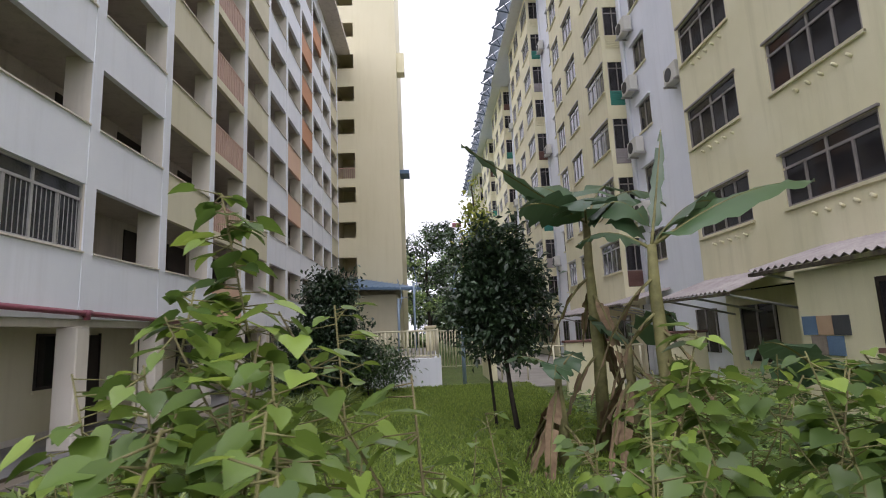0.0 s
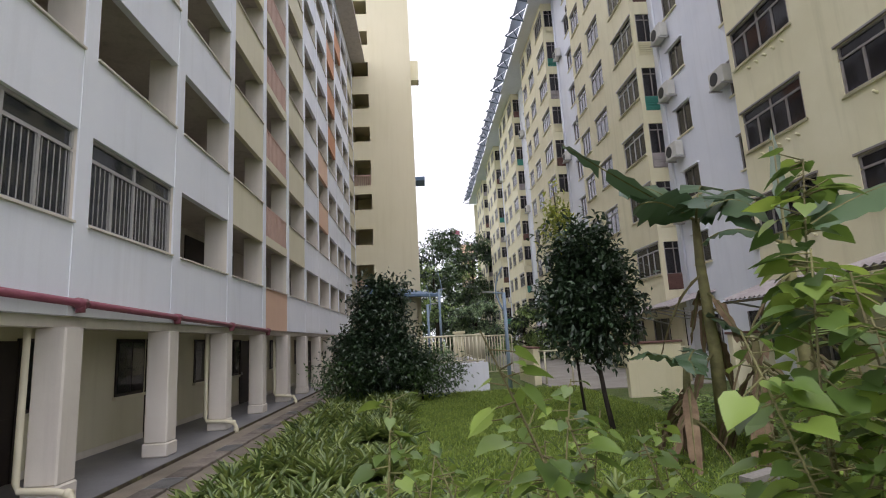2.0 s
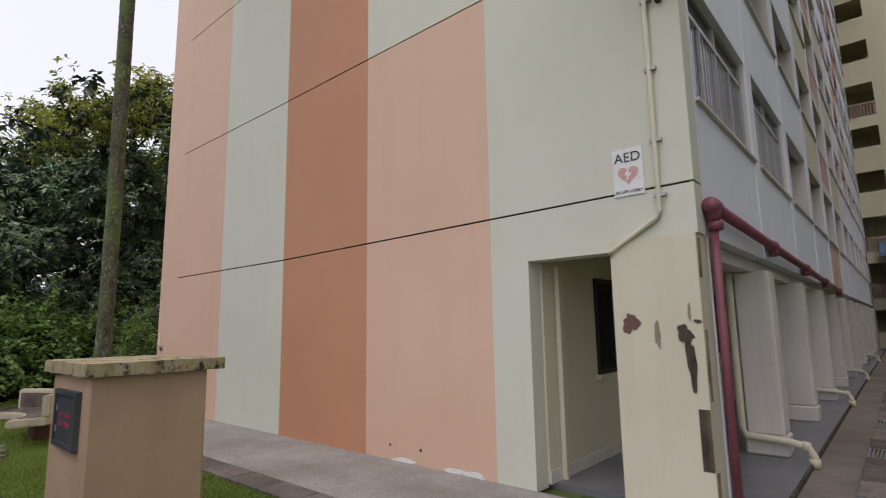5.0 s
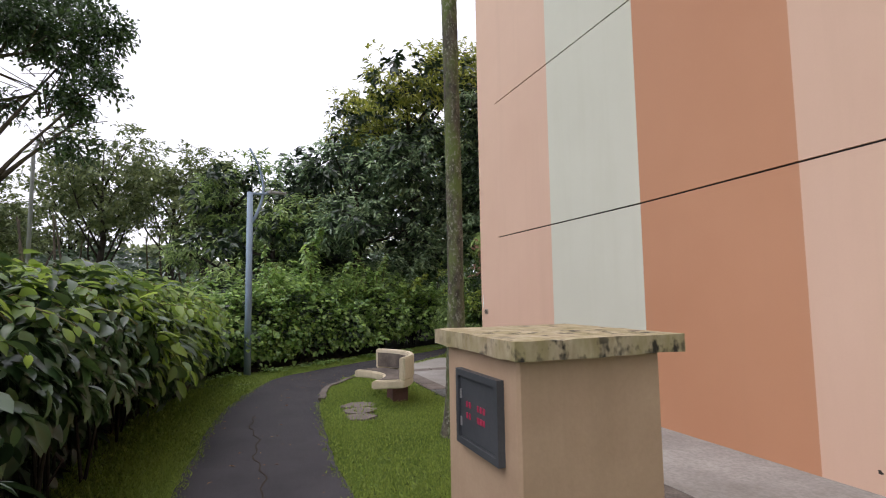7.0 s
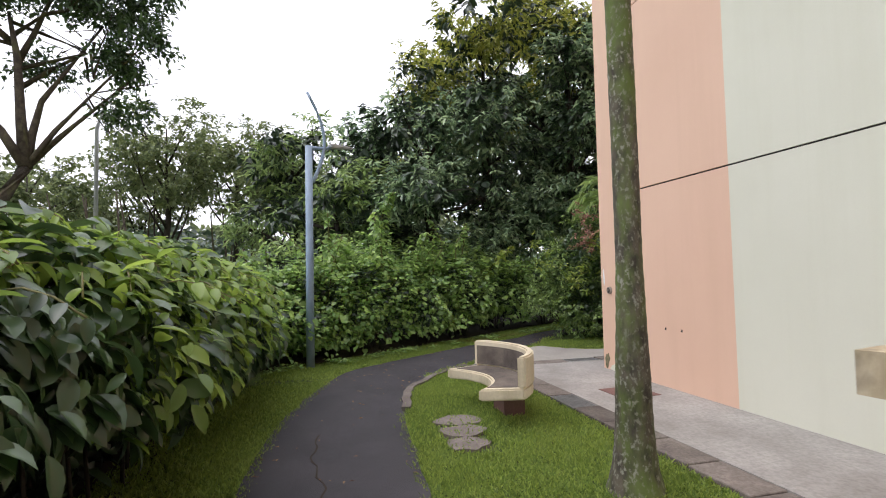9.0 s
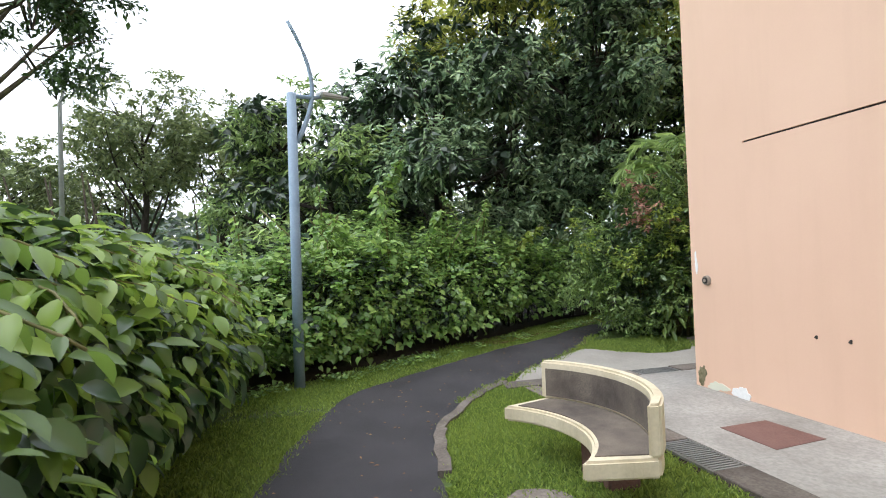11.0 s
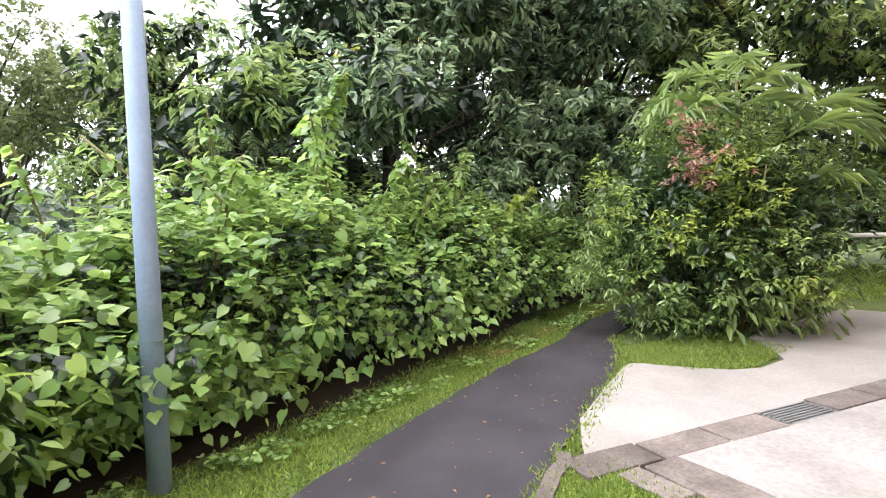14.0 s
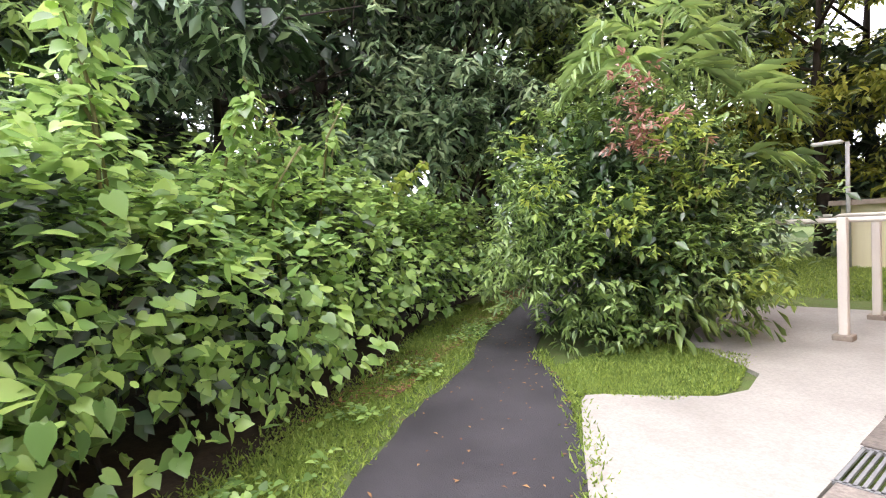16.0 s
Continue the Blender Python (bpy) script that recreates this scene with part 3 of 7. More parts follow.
# pilasters, columns and storeys
for b in range(NB + 1):
    y1 = BAY0 + b * PITCH
    y0 = y1 - (PITCH - OPEN) if b else YC + 0.22
    box("pilaster", block, WHITE, XF - 0.03 if b else XF - 0.2, XF, y0, y1, 2.30, TOP)
    if b:
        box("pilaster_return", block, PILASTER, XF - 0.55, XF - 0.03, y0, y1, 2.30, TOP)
    else:
        box("corner_strip", block, WHITE, XF - 0.1, XF - 0.002, YC + 0.29, BAY0 + 0.0, 0, 2.30)
for s in range(2, 10):
    zs, zh = SILL + (s - 2) * RISE, HEAD + (s - 2) * RISE
    zb = zh - RISE if s > 2 else 2.30
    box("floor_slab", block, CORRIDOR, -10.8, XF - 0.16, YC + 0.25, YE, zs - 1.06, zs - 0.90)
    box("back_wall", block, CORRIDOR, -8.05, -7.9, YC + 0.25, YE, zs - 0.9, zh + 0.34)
    for b in range(NB):
        y0, y1 = BAY0 + b * PITCH, BAY0 + b * PITCH + OPEN
        rail_bay = b == 4 and s >= 2
        if b in (3, 5) and s >= 3 or (b == 4):
            m = CREAM
        elif b == 7 and s in (4, 5):
            m = PEACH
        elif b == 8 and s in (6, 7, 8) or (b == 9 and s == 9):
            m = ORANGE
        elif b == 11:
            m = CREAM
        else:
            m = WHITE
        ya = y0 if b else YC + 0.2
        if rail_bay and s >= 3:
            box("parapet", block, m, XF - 0.14, XF - 0.01, y0, y1, zb, zs - 0.92)
            rl = thing("balcony_railing", "", "", (0, 0, 0))
            rl.parent = block
            box("top_rail", rl, RAILPINK, XF - 0.07, XF - 0.02, y0, y1, zs - 0.05, zs)
            for q in range(16):
                yq = y0 + (q + 0.5) * OPEN / 16
                bar = box("baluster", rl, RAILPINK, XF - 0.06, XF - 0.03, yq - 0.045, yq + 0.045, zs - 0.92, zs - 0.05)
        else:
            if rail_bay:
                m = PEACH
            box("parapet", block, m, XF - 0.14, XF - 0.012, y0, y1, zb, zs - 0.03)
            box("parapet_rail", block, PILASTER, XF - 0.15, XF + 0.03, y0, y1, zs - 0.03, zs)
        # a dark door or window in the back wall of each gallery bay
        box("back_window", block, DARKWOOD, -7.9, -7.87, y0 + 0.3 + 0.5 * ((b + s) % 2), y0 + 1.5 + 0.5 * ((b + s) % 2), zs - (0.85 if (b * 3 + s) % 2 else 0.1), zh - 0.05)
# the solid top band and the projecting eave
box("top_band", block, WHITE, XF - 0.14, XF - 0.012, BAY0, YE, HEAD + 7 * RISE, TOP)
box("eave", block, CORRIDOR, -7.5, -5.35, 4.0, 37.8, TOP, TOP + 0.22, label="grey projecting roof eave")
box("roof", block, ROOFSTEEL, -17.2, -7.5, 4.2, 37.9, TOP, TOP + 0.3)


def sliding_window(parent, y0, y1, z0, z1, x, leaves=4, frame_m=ALU, glass=GLASS, grilles=True, transom=0.28, out=1):
    """A framed sliding window in a wall that faces +x (out=1) or -x (out=-1)."""
    w = thing("window", "", "")
    w.parent = parent
    t = 0.05
    xa, xb = (x - 0.09, x - 0.02) if out > 0 else (x + 0.02, x + 0.09)
    box("window_frame", w, frame_m, xa, xb, y0, y1, z0, z0 + t)
    box("window_frame", w, frame_m, xa, xb, y0, y1, z1 - t, z1)
    zt = z1 - transom if transom else z1 - t
    if transom:
        box("transom", w, frame_m, xa, xb, y0 + t, y1 - t, zt - t, zt)
    for k in range(leaves + 1):
        yk = y0 + (y1 - y0 - t) * k / leaves
        box("mullion", w, frame_m, xa, xb, yk, yk + t, z0 + t, zt - (t if transom else 0))
    if transom:
        for k in (0, 1, 2):
            yk = y0 + (y1 - y0 - t) * k / 2
            box("mullion", w, frame_m, xa, xb, yk, yk + t, zt, z1 - t)
    if out < 0:
        box("window_sill", w, YELLOW, x - 0.06, x + 0.02, y0 - 0.05, y1 + 0.05, z0 - 0.055, z0 - 0.003)
        box("window_hood", w, frame_m, x - 0.05, x + 0.02, y0 - 0.05, y1 + 0.05, z1 + 0.003, z1 + 0.05)
    xm = (xa + xb) / 2
    box("pane", w, glass, xm - 0.006, xm + 0.006, y0 + t, y1 - t, z0 + t, z1 - t)
    if grilles:
        n = int((y1 - y0) / 0.11)
        xg = xm + 0.022 * out
        for k in range(1, n):
            yk = y0 + (y1 - y0) * k / n
            box("grille_bar", w, ALU, xg - 0.005, xg + 0.005, yk - 0.0055, yk + 0.0055, z0 + 0.06, zt)
    return w


for b in (0, 1):
    y0 = BAY0 + b * PITCH
    sliding_window(block, y0, y0 + OPEN, SILL, HEAD, XF - 0.05)
    box("curtain", block, CURTAIN, XF - 0.5, XF - 0.47, y0 + (0.02 if b else 1.7), y0 + (1.0 if b else OPEN - 0.02), SILL, HEAD - 0.1, label="pale curtain")
    # backing wall with the room's darkness put into its near-black colour
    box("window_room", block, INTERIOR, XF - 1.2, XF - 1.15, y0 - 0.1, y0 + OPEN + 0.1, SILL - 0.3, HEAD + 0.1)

# ground storey: columns, beam, floor, back wall with doors and windows
box("ground_floor", block, FLOORGREY, -10.8, -6.15, YC + 0.3, YE, -0.12, 0.03, label="grey cement floor of the open corridor")
box("plinth_edge", block, BARK, -6.15, -6.13, YC + 0.3, YE, -0.12, 0.02)
box("front_beam", block, PILASTER, -6.75, XF - 0.15, YC + 0.3, YE, 2.16, 2.44)
for b in range(1, NB + 1):
    yc = BAY0 + b * PITCH - 0.147
    col = thing("column", "", "")
    col.parent = block
    box("shaft", col, PILASTER, -6.77, -6.38, yc - 0.18, yc + 0.18, 0.26, 2.16, 0.02)
    box("base", col, PILASTER, -6.79, -6.36, yc - 0.20, yc + 0.20, 0.03, 0.26, 0.02)
box("corridor_wall", block, IVORY, -8.12, -7.98, YC + 0.22, YE, 0.03, 2.44, label="ivory corridor wall")
box("skirting", block, PILASTER, -7.98, -7.965, YC + 0.22, YE, 0.03, 0.15)
box("passage_pipe", block, IVORY, -7.97, -7.92, YC + 0.45, YC + 0.5, 0.03, 2.16)
for yd in (7.85, 12.45, 18.4, 23.0, 28.9, 33.5):
    d = thing("door", "", "")
    d.parent = block
    box("door_leaf", d, DARKWOOD, -7.98, -7.945, yd + 0.05, yd + 0.85, 0.04, 2.06)
    box("door_frame", d, DARKWOOD, -7.98, -7.93, yd, yd + 0.045, 0.04, 2.1)
    box("door_frame", d, DARKWOOD, -7.98, -7.93, yd + 0.855, yd + 0.9, 0.04, 2.1)
    box("door_panel", d, DARKWOOD, -7.945, -7.935, yd + 0.15, yd + 0.75, 1.15, 1.9)
    box("door_panel", d, DARKWOOD, -7.945, -7.935, yd + 0.15, yd + 0.75, 0.2, 0.95)
    box("door_handle", d, ALU, -7.94, -7.9, yd + 0.10, yd + 0.13, 0.95, 1.05)
for yd, wd in ((6.0, 0.75), (8.8, 0.72), (11.3, 1.05), (14.9, 0.9), (17.2, 1.1), (19.4, 0.8), (21.9, 1.0), (26.0, 1.0), (30.0, 1.0)):
    wz = thing("corridor_window", "", "")
    wz.parent = block
    box("window_frame", wz, DARKWOOD, -7.98, -7.95, yd, yd + wd, 0.98, 2.1)
    box("pane", wz, DARKGLASS, -7.95, -7.94, yd + 0.05, yd + wd / 2 - 0.02, 1.04, 2.04)
    box("pane", wz, DARKGLASS, -7.95, -7.94, yd + wd / 2 + 0.02, yd + wd - 0.05, 1.04, 2.04)
    box("sill", wz, IVORY, -7.98, -7.91, yd - 0.05, yd + wd + 0.05, 0.92, 0.98)
box("passage_ceiling", block, IVORY, -7.98, -6.75, YC + 0.25, 37.8, 2.44, 2.5)

# maroon pipe under the first storey, with drops and white waste pipes
pipe = thing("drain_pipe", "maroon painted cast drain pipe running under the parapets", "pipe")
tubes("pipe_run", [([(-6.345, 4.86, -0.05), (-6.345, 4.86, 2.48)], [0.036, 0.036]), ([(-6.33, 4.82, 2.52), (-6.33, 10.0, 2.40), (-6.33, 16.0, 2.262)], [0.05, 0.05, 0.05])], MAROON, pipe, 12)
for y in (4.84, 7.5, 10.25, 13.0, 15.9):
    z = 2.52 - (y - 4.82) * 0.0231
    tubes("pipe_collar", [([(-6.33, y - 0.09, z), (-6.33, y + 0.09, z)], [0.068, 0.068]), ([(-6.33, y, z), (-6.33, y, z - 0.12)], [0.06, 0.055])], MAROON, pipe, 12)
tubes("pipe_collar", [([(-6.33, 4.86, 2.32), (-6.33, 4.86, 2.40)], [0.062, 0.062])], MAROON, pipe, 12)
for b in (1, 3, 5, 8):
    yc = BAY0 + b * PITCH - 0.147
    wp = thing("waste_pipe", "ivory plastic waste pipe elbowing off the column foot", "pipe", group="waste pipes on the columns")
    tubes("riser", [([(-6.80, yc - 0.25, 2.16), (-6.80, yc - 0.25, 0.34), (-6.76, yc - 0.25, 0.25), (-6.33, yc - 0.25, 0.22), (-6.17, yc - 0.25, 0.19), (-6.12, yc - 0.25, 0.09), (-6.12, yc - 0.25, -0.02)], [0.042] * 7)], IVORY, wp, 10)
    tubes("elbow_collar", [([(-6.22, yc - 0.25, 0.20), (-6.15, yc - 0.25, 0.18)], [0.056, 0.056]), ([(-6.12, yc - 0.25, 0.07), (-6.12, yc - 0.25, -0.02)], [0.056, 0.056])], IVORY, wp, 10)

# cable conduit on the end wall
conduit = thing("cable_conduit", "painted cable conduit with a diagonal run on the end wall", "conduit")
tubes("conduit_run", [([(-6.68, 4.575, 9.0), (-6.68, 4.575, 2.5), (-6.70, 4.575, 2.44), (-7.10, 4.575, 2.21), (-7.14, 4.575, 2.16)], [0.022] * 5)], CREAM, conduit, 8)
for z in (3.1, 3.75, 4.4, 2.62):
    box("clip", conduit, ALU, -6.72, -6.62, 4.56, 4.6, z, z + 0.03)

# stair tower at the end of the block
tower = thing("stair_tower", "tall cream stair tower with stacked open landings", "building", kind="structure")
box("tower_wall", tower, TOWER, -5.15, -1.9, 38.0, 46, 0, 36)
box("tower_back", tower, TOWER, -12, -5.15, 41.0, 46, 0, 36)
box("tower_edge", tower, TOWER, -6.62, -6.5, 38.0, 41.0, 0, 36)
for s in range(1, 14):
    z = SILL + (s - 2) * 2.62 + 0.1
    box("landing_parapet", tower, TOWER, -6.5, -5.15, 38.0, 38.12, z - 1.55, z - (0.9 if s in (2, 3, 6) else 0.1))
    box("landing_slab", tower, TOWER, -6.5, -5.15, 38.12, 41.0, z - 1.1, z - 0.95)
    if s in (2, 3, 6):
        lr = thing("landing_railing", "", "")
        lr.parent = tower
        box("top_rail", lr, RAILPINK, -6.5, -5.15, 38.02, 38.07, z - 0.14, z - 0.08)
        for q in range(9):
            box("baluster", lr, RAILPINK, -6.45 + q * 0.15, -6.40 + q * 0.15, 38.03, 38.06, z - 0.9, z - 0.14)
box("light_hood", tower, YELLOW, -1.9, -1.3, 38.3, 39.2, 21.6, 23.2)
box("side_canopy", tower, BLUEROOF, -1.9, -1.2, 38.5, 40, 13.6, 13.9)

# small blue-roofed shelter at the tower foot
shelter = thing("entrance_shelter", "low shelter with a blue corrugated metal roof", "shelter")
box("shelter_wall", shelter, IVORY, -5.4, -2.2, 36.0, 37.9, 0, 4.4)
roofv = [(-5.8, 34.6, 4.75), (-0.6, 34.6, 4.55), (-0.6, 38, 4.75), (-5.8, 38, 5.5), (-5.8, 34.6, 4.9), (-0.6, 34.6, 4.7), (-0.9, 38, 5.0), (-5.8, 38, 5.9)]
obj_from("roof_sheet", roofv, [(0, 1, 2, 3), (7, 6, 5, 4), (0, 4, 5, 1), (1, 5, 6, 2), (2, 6, 7, 3), (3, 7, 4, 0)], BLUEROOF, shelter)
for q in range(14):
    xq = -5.6 + q * 0.37
    tubes("roof_rib", [([(xq, 34.6, 4.9 - (q / 14) * 0.2), (xq, 37.9, 5.85 - q / 14 * 0.8)], [0.035, 0.035])], BLUEROOF, shelter, 5)

# ---- facing apartment block with yellow bays and white recesses ----
fblock = thing("facing_block", "ten-storey yellow and white apartment block with bay windows", "building", kind="structure")
FX, RX, SPAN, FRONT = 7.0, 7.9, 13.7, 7.75
FSILL, FH, FRISE = 3.88, 1.07, 2.37
FTOP = FSILL + 8 * FRISE + FH + 0.55
for mod in range(6):
    ya = 6.0 + mod * SPAN
    dx = 0.012 * (ya - 6.0)
    fx, rx = FX + dx, RX + dx
    yb = ya + FRONT
    yn = ya + SPAN
    if mod == 0:
        wins = [(ya - 3.2, ya - 0.2), (8.0, 10.3), (11.4, 13.6)]
        ya = 1.0
    else:
        wins = [(ya + 0.12, ya + 2.2), (ya + 3.6, ya + 5.2), (ya + 6.1, ya + 7.4)]
    # near-black back wall and slabs paint the dark of the unlit rooms
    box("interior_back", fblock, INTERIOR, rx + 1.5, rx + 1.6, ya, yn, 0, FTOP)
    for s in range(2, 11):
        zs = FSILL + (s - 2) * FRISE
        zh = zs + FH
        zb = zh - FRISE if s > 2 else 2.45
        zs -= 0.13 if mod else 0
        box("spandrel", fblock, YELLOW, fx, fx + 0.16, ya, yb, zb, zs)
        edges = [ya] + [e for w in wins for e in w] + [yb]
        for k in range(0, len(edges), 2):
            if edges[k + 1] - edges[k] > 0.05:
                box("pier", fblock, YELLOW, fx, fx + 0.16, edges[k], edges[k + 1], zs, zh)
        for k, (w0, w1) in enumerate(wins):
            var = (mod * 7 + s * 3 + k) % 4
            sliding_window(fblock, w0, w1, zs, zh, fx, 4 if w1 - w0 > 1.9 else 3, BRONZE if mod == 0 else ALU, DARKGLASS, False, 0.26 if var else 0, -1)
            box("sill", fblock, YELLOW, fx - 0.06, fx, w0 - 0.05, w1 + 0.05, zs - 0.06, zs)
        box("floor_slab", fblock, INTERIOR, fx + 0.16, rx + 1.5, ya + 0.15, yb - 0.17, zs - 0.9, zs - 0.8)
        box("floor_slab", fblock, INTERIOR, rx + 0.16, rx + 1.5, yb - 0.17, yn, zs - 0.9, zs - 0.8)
        # return face of the bay, with its own narrow window and a lattice panel below
        if mod:
            box("return_spandrel", fblock, YELLOW, fx + 0.16, rx, ya, ya + 0.14, zb, zs - 0.62)
            lat = (AWNING, TEAL, YELLOW, BROWNIRON, YELLOW)[(s + mod) % 5]
            lp = thing("lattice_panel", "", "")
            lp.parent = fblock
            box("panel", lp, lat, fx + 0.18, rx - 0.05, ya + 0.02, ya + 0.10, zs - 0.60, zs - 0.02)
            for q in range(6):
                box("slat", lp, lat, fx + 0.2, rx - 0.08, ya - 0.01, ya + 0.02, zs - 0.57 + q * 0.095, zs - 0.53 + q * 0.095)
            rw = thing("window", "", "")
            rw.parent = fblock
            for q in range(3):
                xq = fx + 0.16 + q * (rx - fx - 0.2) / 2
                box("mullion", rw, BRONZE, xq, xq + 0.04, ya + 0.02, ya + 0.08, zs, zh)
            box("window_frame", rw, BRONZE, fx + 0.16, rx, ya + 0.02, ya + 0.08, zs - 0.02, zs)
            box("window_frame", rw, BRONZE, fx + 0.16, rx, ya + 0.02, ya + 0.08, zh - 0.28, zh - 0.24)
            box("pane", rw, DARKGLASS, fx + 0.18, rx, ya + 0.045, ya + 0.055, zs, zh)
        # white recess with one window and its sill shade
        w0 = yb + 3.0 if mod % 2 == 0 else yb + 2.6
        w0 = 17.6 if mod == 0 else w0
        box("recess_spandrel", fblock, WHITE, rx, rx + 0.16, yb - 0.2, yn + 0.2, zb, zs + 0.02)
        box("recess_pier", fblock, WHITE, rx, rx + 0.16, yb - 0.2, yb + 0.7, zs + 0.02, zh)
        box("recess_pier", fblock, WHITE, rx, rx + 0.16, yb + 1.5, w0, zs + 0.02, zh)
        sliding_window(fblock, yb + 0.7, yb + 1.5, zs + 0.02, zh, rx, 2, BRONZE, DARKGLASS, False, 0, -1)
        box("recess_pier", fblock, WHITE, rx, rx + 0.16, w0 + 1.0, yn + 0.2, zs + 0.02, zh)
        sliding_window(fblock, w0, w0 + 1.0, zs + 0.02, zh, rx, 2, BRONZE, DARKGLASS, False, 0, -1)
        box("ledge", fblock, WHITE, rx - 0.10, rx, w0 - 0.1, w0 + 1.1, zh, zh + 0.06)
        box("recess_side", fblock, YELLOW, fx + 0.16, rx + 0.1, yb - 0.16, yb, zb, zh)
    box("front_cap", fblock, YELLOW, fx, fx + 0.16, ya, yb, FSILL + 8 * FRISE + FH, FTOP)
    box("recess_cap", fblock, WHITE, rx, rx + 0.16, yb - 0.2, yn + 0.2, FSILL + 8 * FRISE + FH, FTOP)
    if mod:
        box("return_cap", fblock, YELLOW, fx + 0.16, rx, ya, ya + 0.14, FSILL + 8 * FRISE + FH, FTOP)
    # ground storey
    box("ground_wall", fblock, WHITE, rx - 0.1, rx, yb, yn, -0.05, 2.45)
    box("ground_wall", fblock, YELLOW, fx + 0.5, fx + 0.6, ya, yb, -0.05, 2.45)
    for q in range(3):
        yq = ya + 1.0 + q * 2.4 if mod else 7.2 + q * 2.3
        gw = thing("ground_window", "", "")
        gw.parent = fblock
        box("pane", gw, DARKGLASS, fx + 0.47, fx + 0.5, yq, yq + 1.3, 0.8, 2.1)
        for qq in range(3):
            box("window_frame", gw, BRONZE, fx + 0.44, fx + 0.48, yq + qq * 0.63, yq + qq * 0.63 + 0.05, 0.8, 2.1)
    for q in range(2):
        gw = thing("ground_window", "", "")
        gw.parent = fblock
        yq = yb + 1.0 + q * 2.6
        box("pane", gw, DARKGLASS, rx - 0.14, rx - 0.11, yq, yq + 1.1, 0.9, 2.1)
        for qq in range(3):
            box("window_frame", gw, BRONZE, rx - 0.16, rx - 0.12, yq + qq * 0.52, yq + qq * 0.52 + 0.05, 0.9, 2.1)
y_far = 6.0 + 6 * SPAN
box("end_wall", fblock, YELLOW, FX + 1.0, 18, y_far + 0.2, y_far + 0.4, 0, FTOP)
box("end_wall", fblock, YELLOW, FX, 18, 0.8, 1.0, 0, FTOP)
# roof: deep soffit, slanted dark sheets on triangular brackets
for mod in range(6):
    ya = 6.0 + mod * SPAN
    dx = 0.012 * (ya - 6.0)
    box("soffit", fblock, WHITE, FX + dx - 0.8, FX + dx + 10, ya if mod else 1.0, ya + SPAN, FTOP, FTOP + 0.16)
    for q in range(6):
        yq = ya + q * SPAN / 6 + 1.0
        x0 = FX + dx - 0.8
        prof = [(x0 - 0.75, FTOP + 0.35), (x0 + 0.3, FTOP + 1.15), (x0 + 0.3, FTOP + 1.21), (x0 - 0.75, FTOP + 0.41)]
        obj_from("roof_sheet", [(px, yq - 0.98, pz) for px, pz in prof] + [(px, yq + 0.98, pz) for px, pz in prof],
                 [(3, 2, 1, 0), (4, 5, 6, 7), (0, 1, 5, 4), (1, 2, 6, 5), (2, 3, 7, 6), (3, 0, 4, 7)], ROOFSTEEL, fblock)
        tubes("roof_bracket", [([(x0 - 0.95, yq + 1.06, FTOP + 0.30), (x0 + 0.05, yq + 1.06, FTOP + 0.02)], [0.06, 0.06]), ([(x0 - 0.95, yq + 1.06, FTOP + 0.30), (x0 + 0.3, yq + 1.06, FTOP + 1.2)], [0.06, 0.06]), ([(x0 + 0.05, yq + 1.06, FTOP + 0.02), (x0 - 0.3, yq + 1.06, FTOP + 0.8)], [0.05, 0.05])], ROOFSTEEL, fblock, 5)

# ---- air-conditioner units on the white recesses ----
def aircon(x, y, z):
    a = thing("air_conditioner", "white outdoor air-conditioner unit on a wall bracket", "air conditioner", (x, y, z), "outdoor units on the facing block")
    box("casing", a, ACWHITE, x - 0.36, x - 0.06, y - 0.40, y + 0.40, z, z + 0.56, 0.02)
    v, f = tube_data([(x - 0.36, y + 0.1, z + 0.28), (x - 0.375, y + 0.1, z + 0.28)], [0.21, 0.21], 16)
    g = obj_from("fan_grille", v, f, BLACK, a)
    g.location = (-x, -y, -z)
    box("bracket", a, ALU, x - 0.42, x, y - 0.36, y - 0.31, z - 0.05, z)
    box("bracket", a, ALU, x - 0.42, x, y + 0.31, y + 0.36, z - 0.05, z)
    return a


for mod in range(4):
    dx = 0.012 * mod * SPAN
    for s in range(3, 10):
        if (s * 5 + mod * 3) % 3 == 0 or mod == 0 and s in (3, 4, 5, 6):
            aircon(RX + dx, 6.0 + mod * SPAN + FRONT + 4.95, FSILL + (s - 2) * FRISE - 0.75)
        if (s + mod) % 3 == 1:
            aircon(RX + dx, 6.0 + mod * SPAN + FRONT + 1.6, FSILL + (s - 2) * FRISE + 0.4)

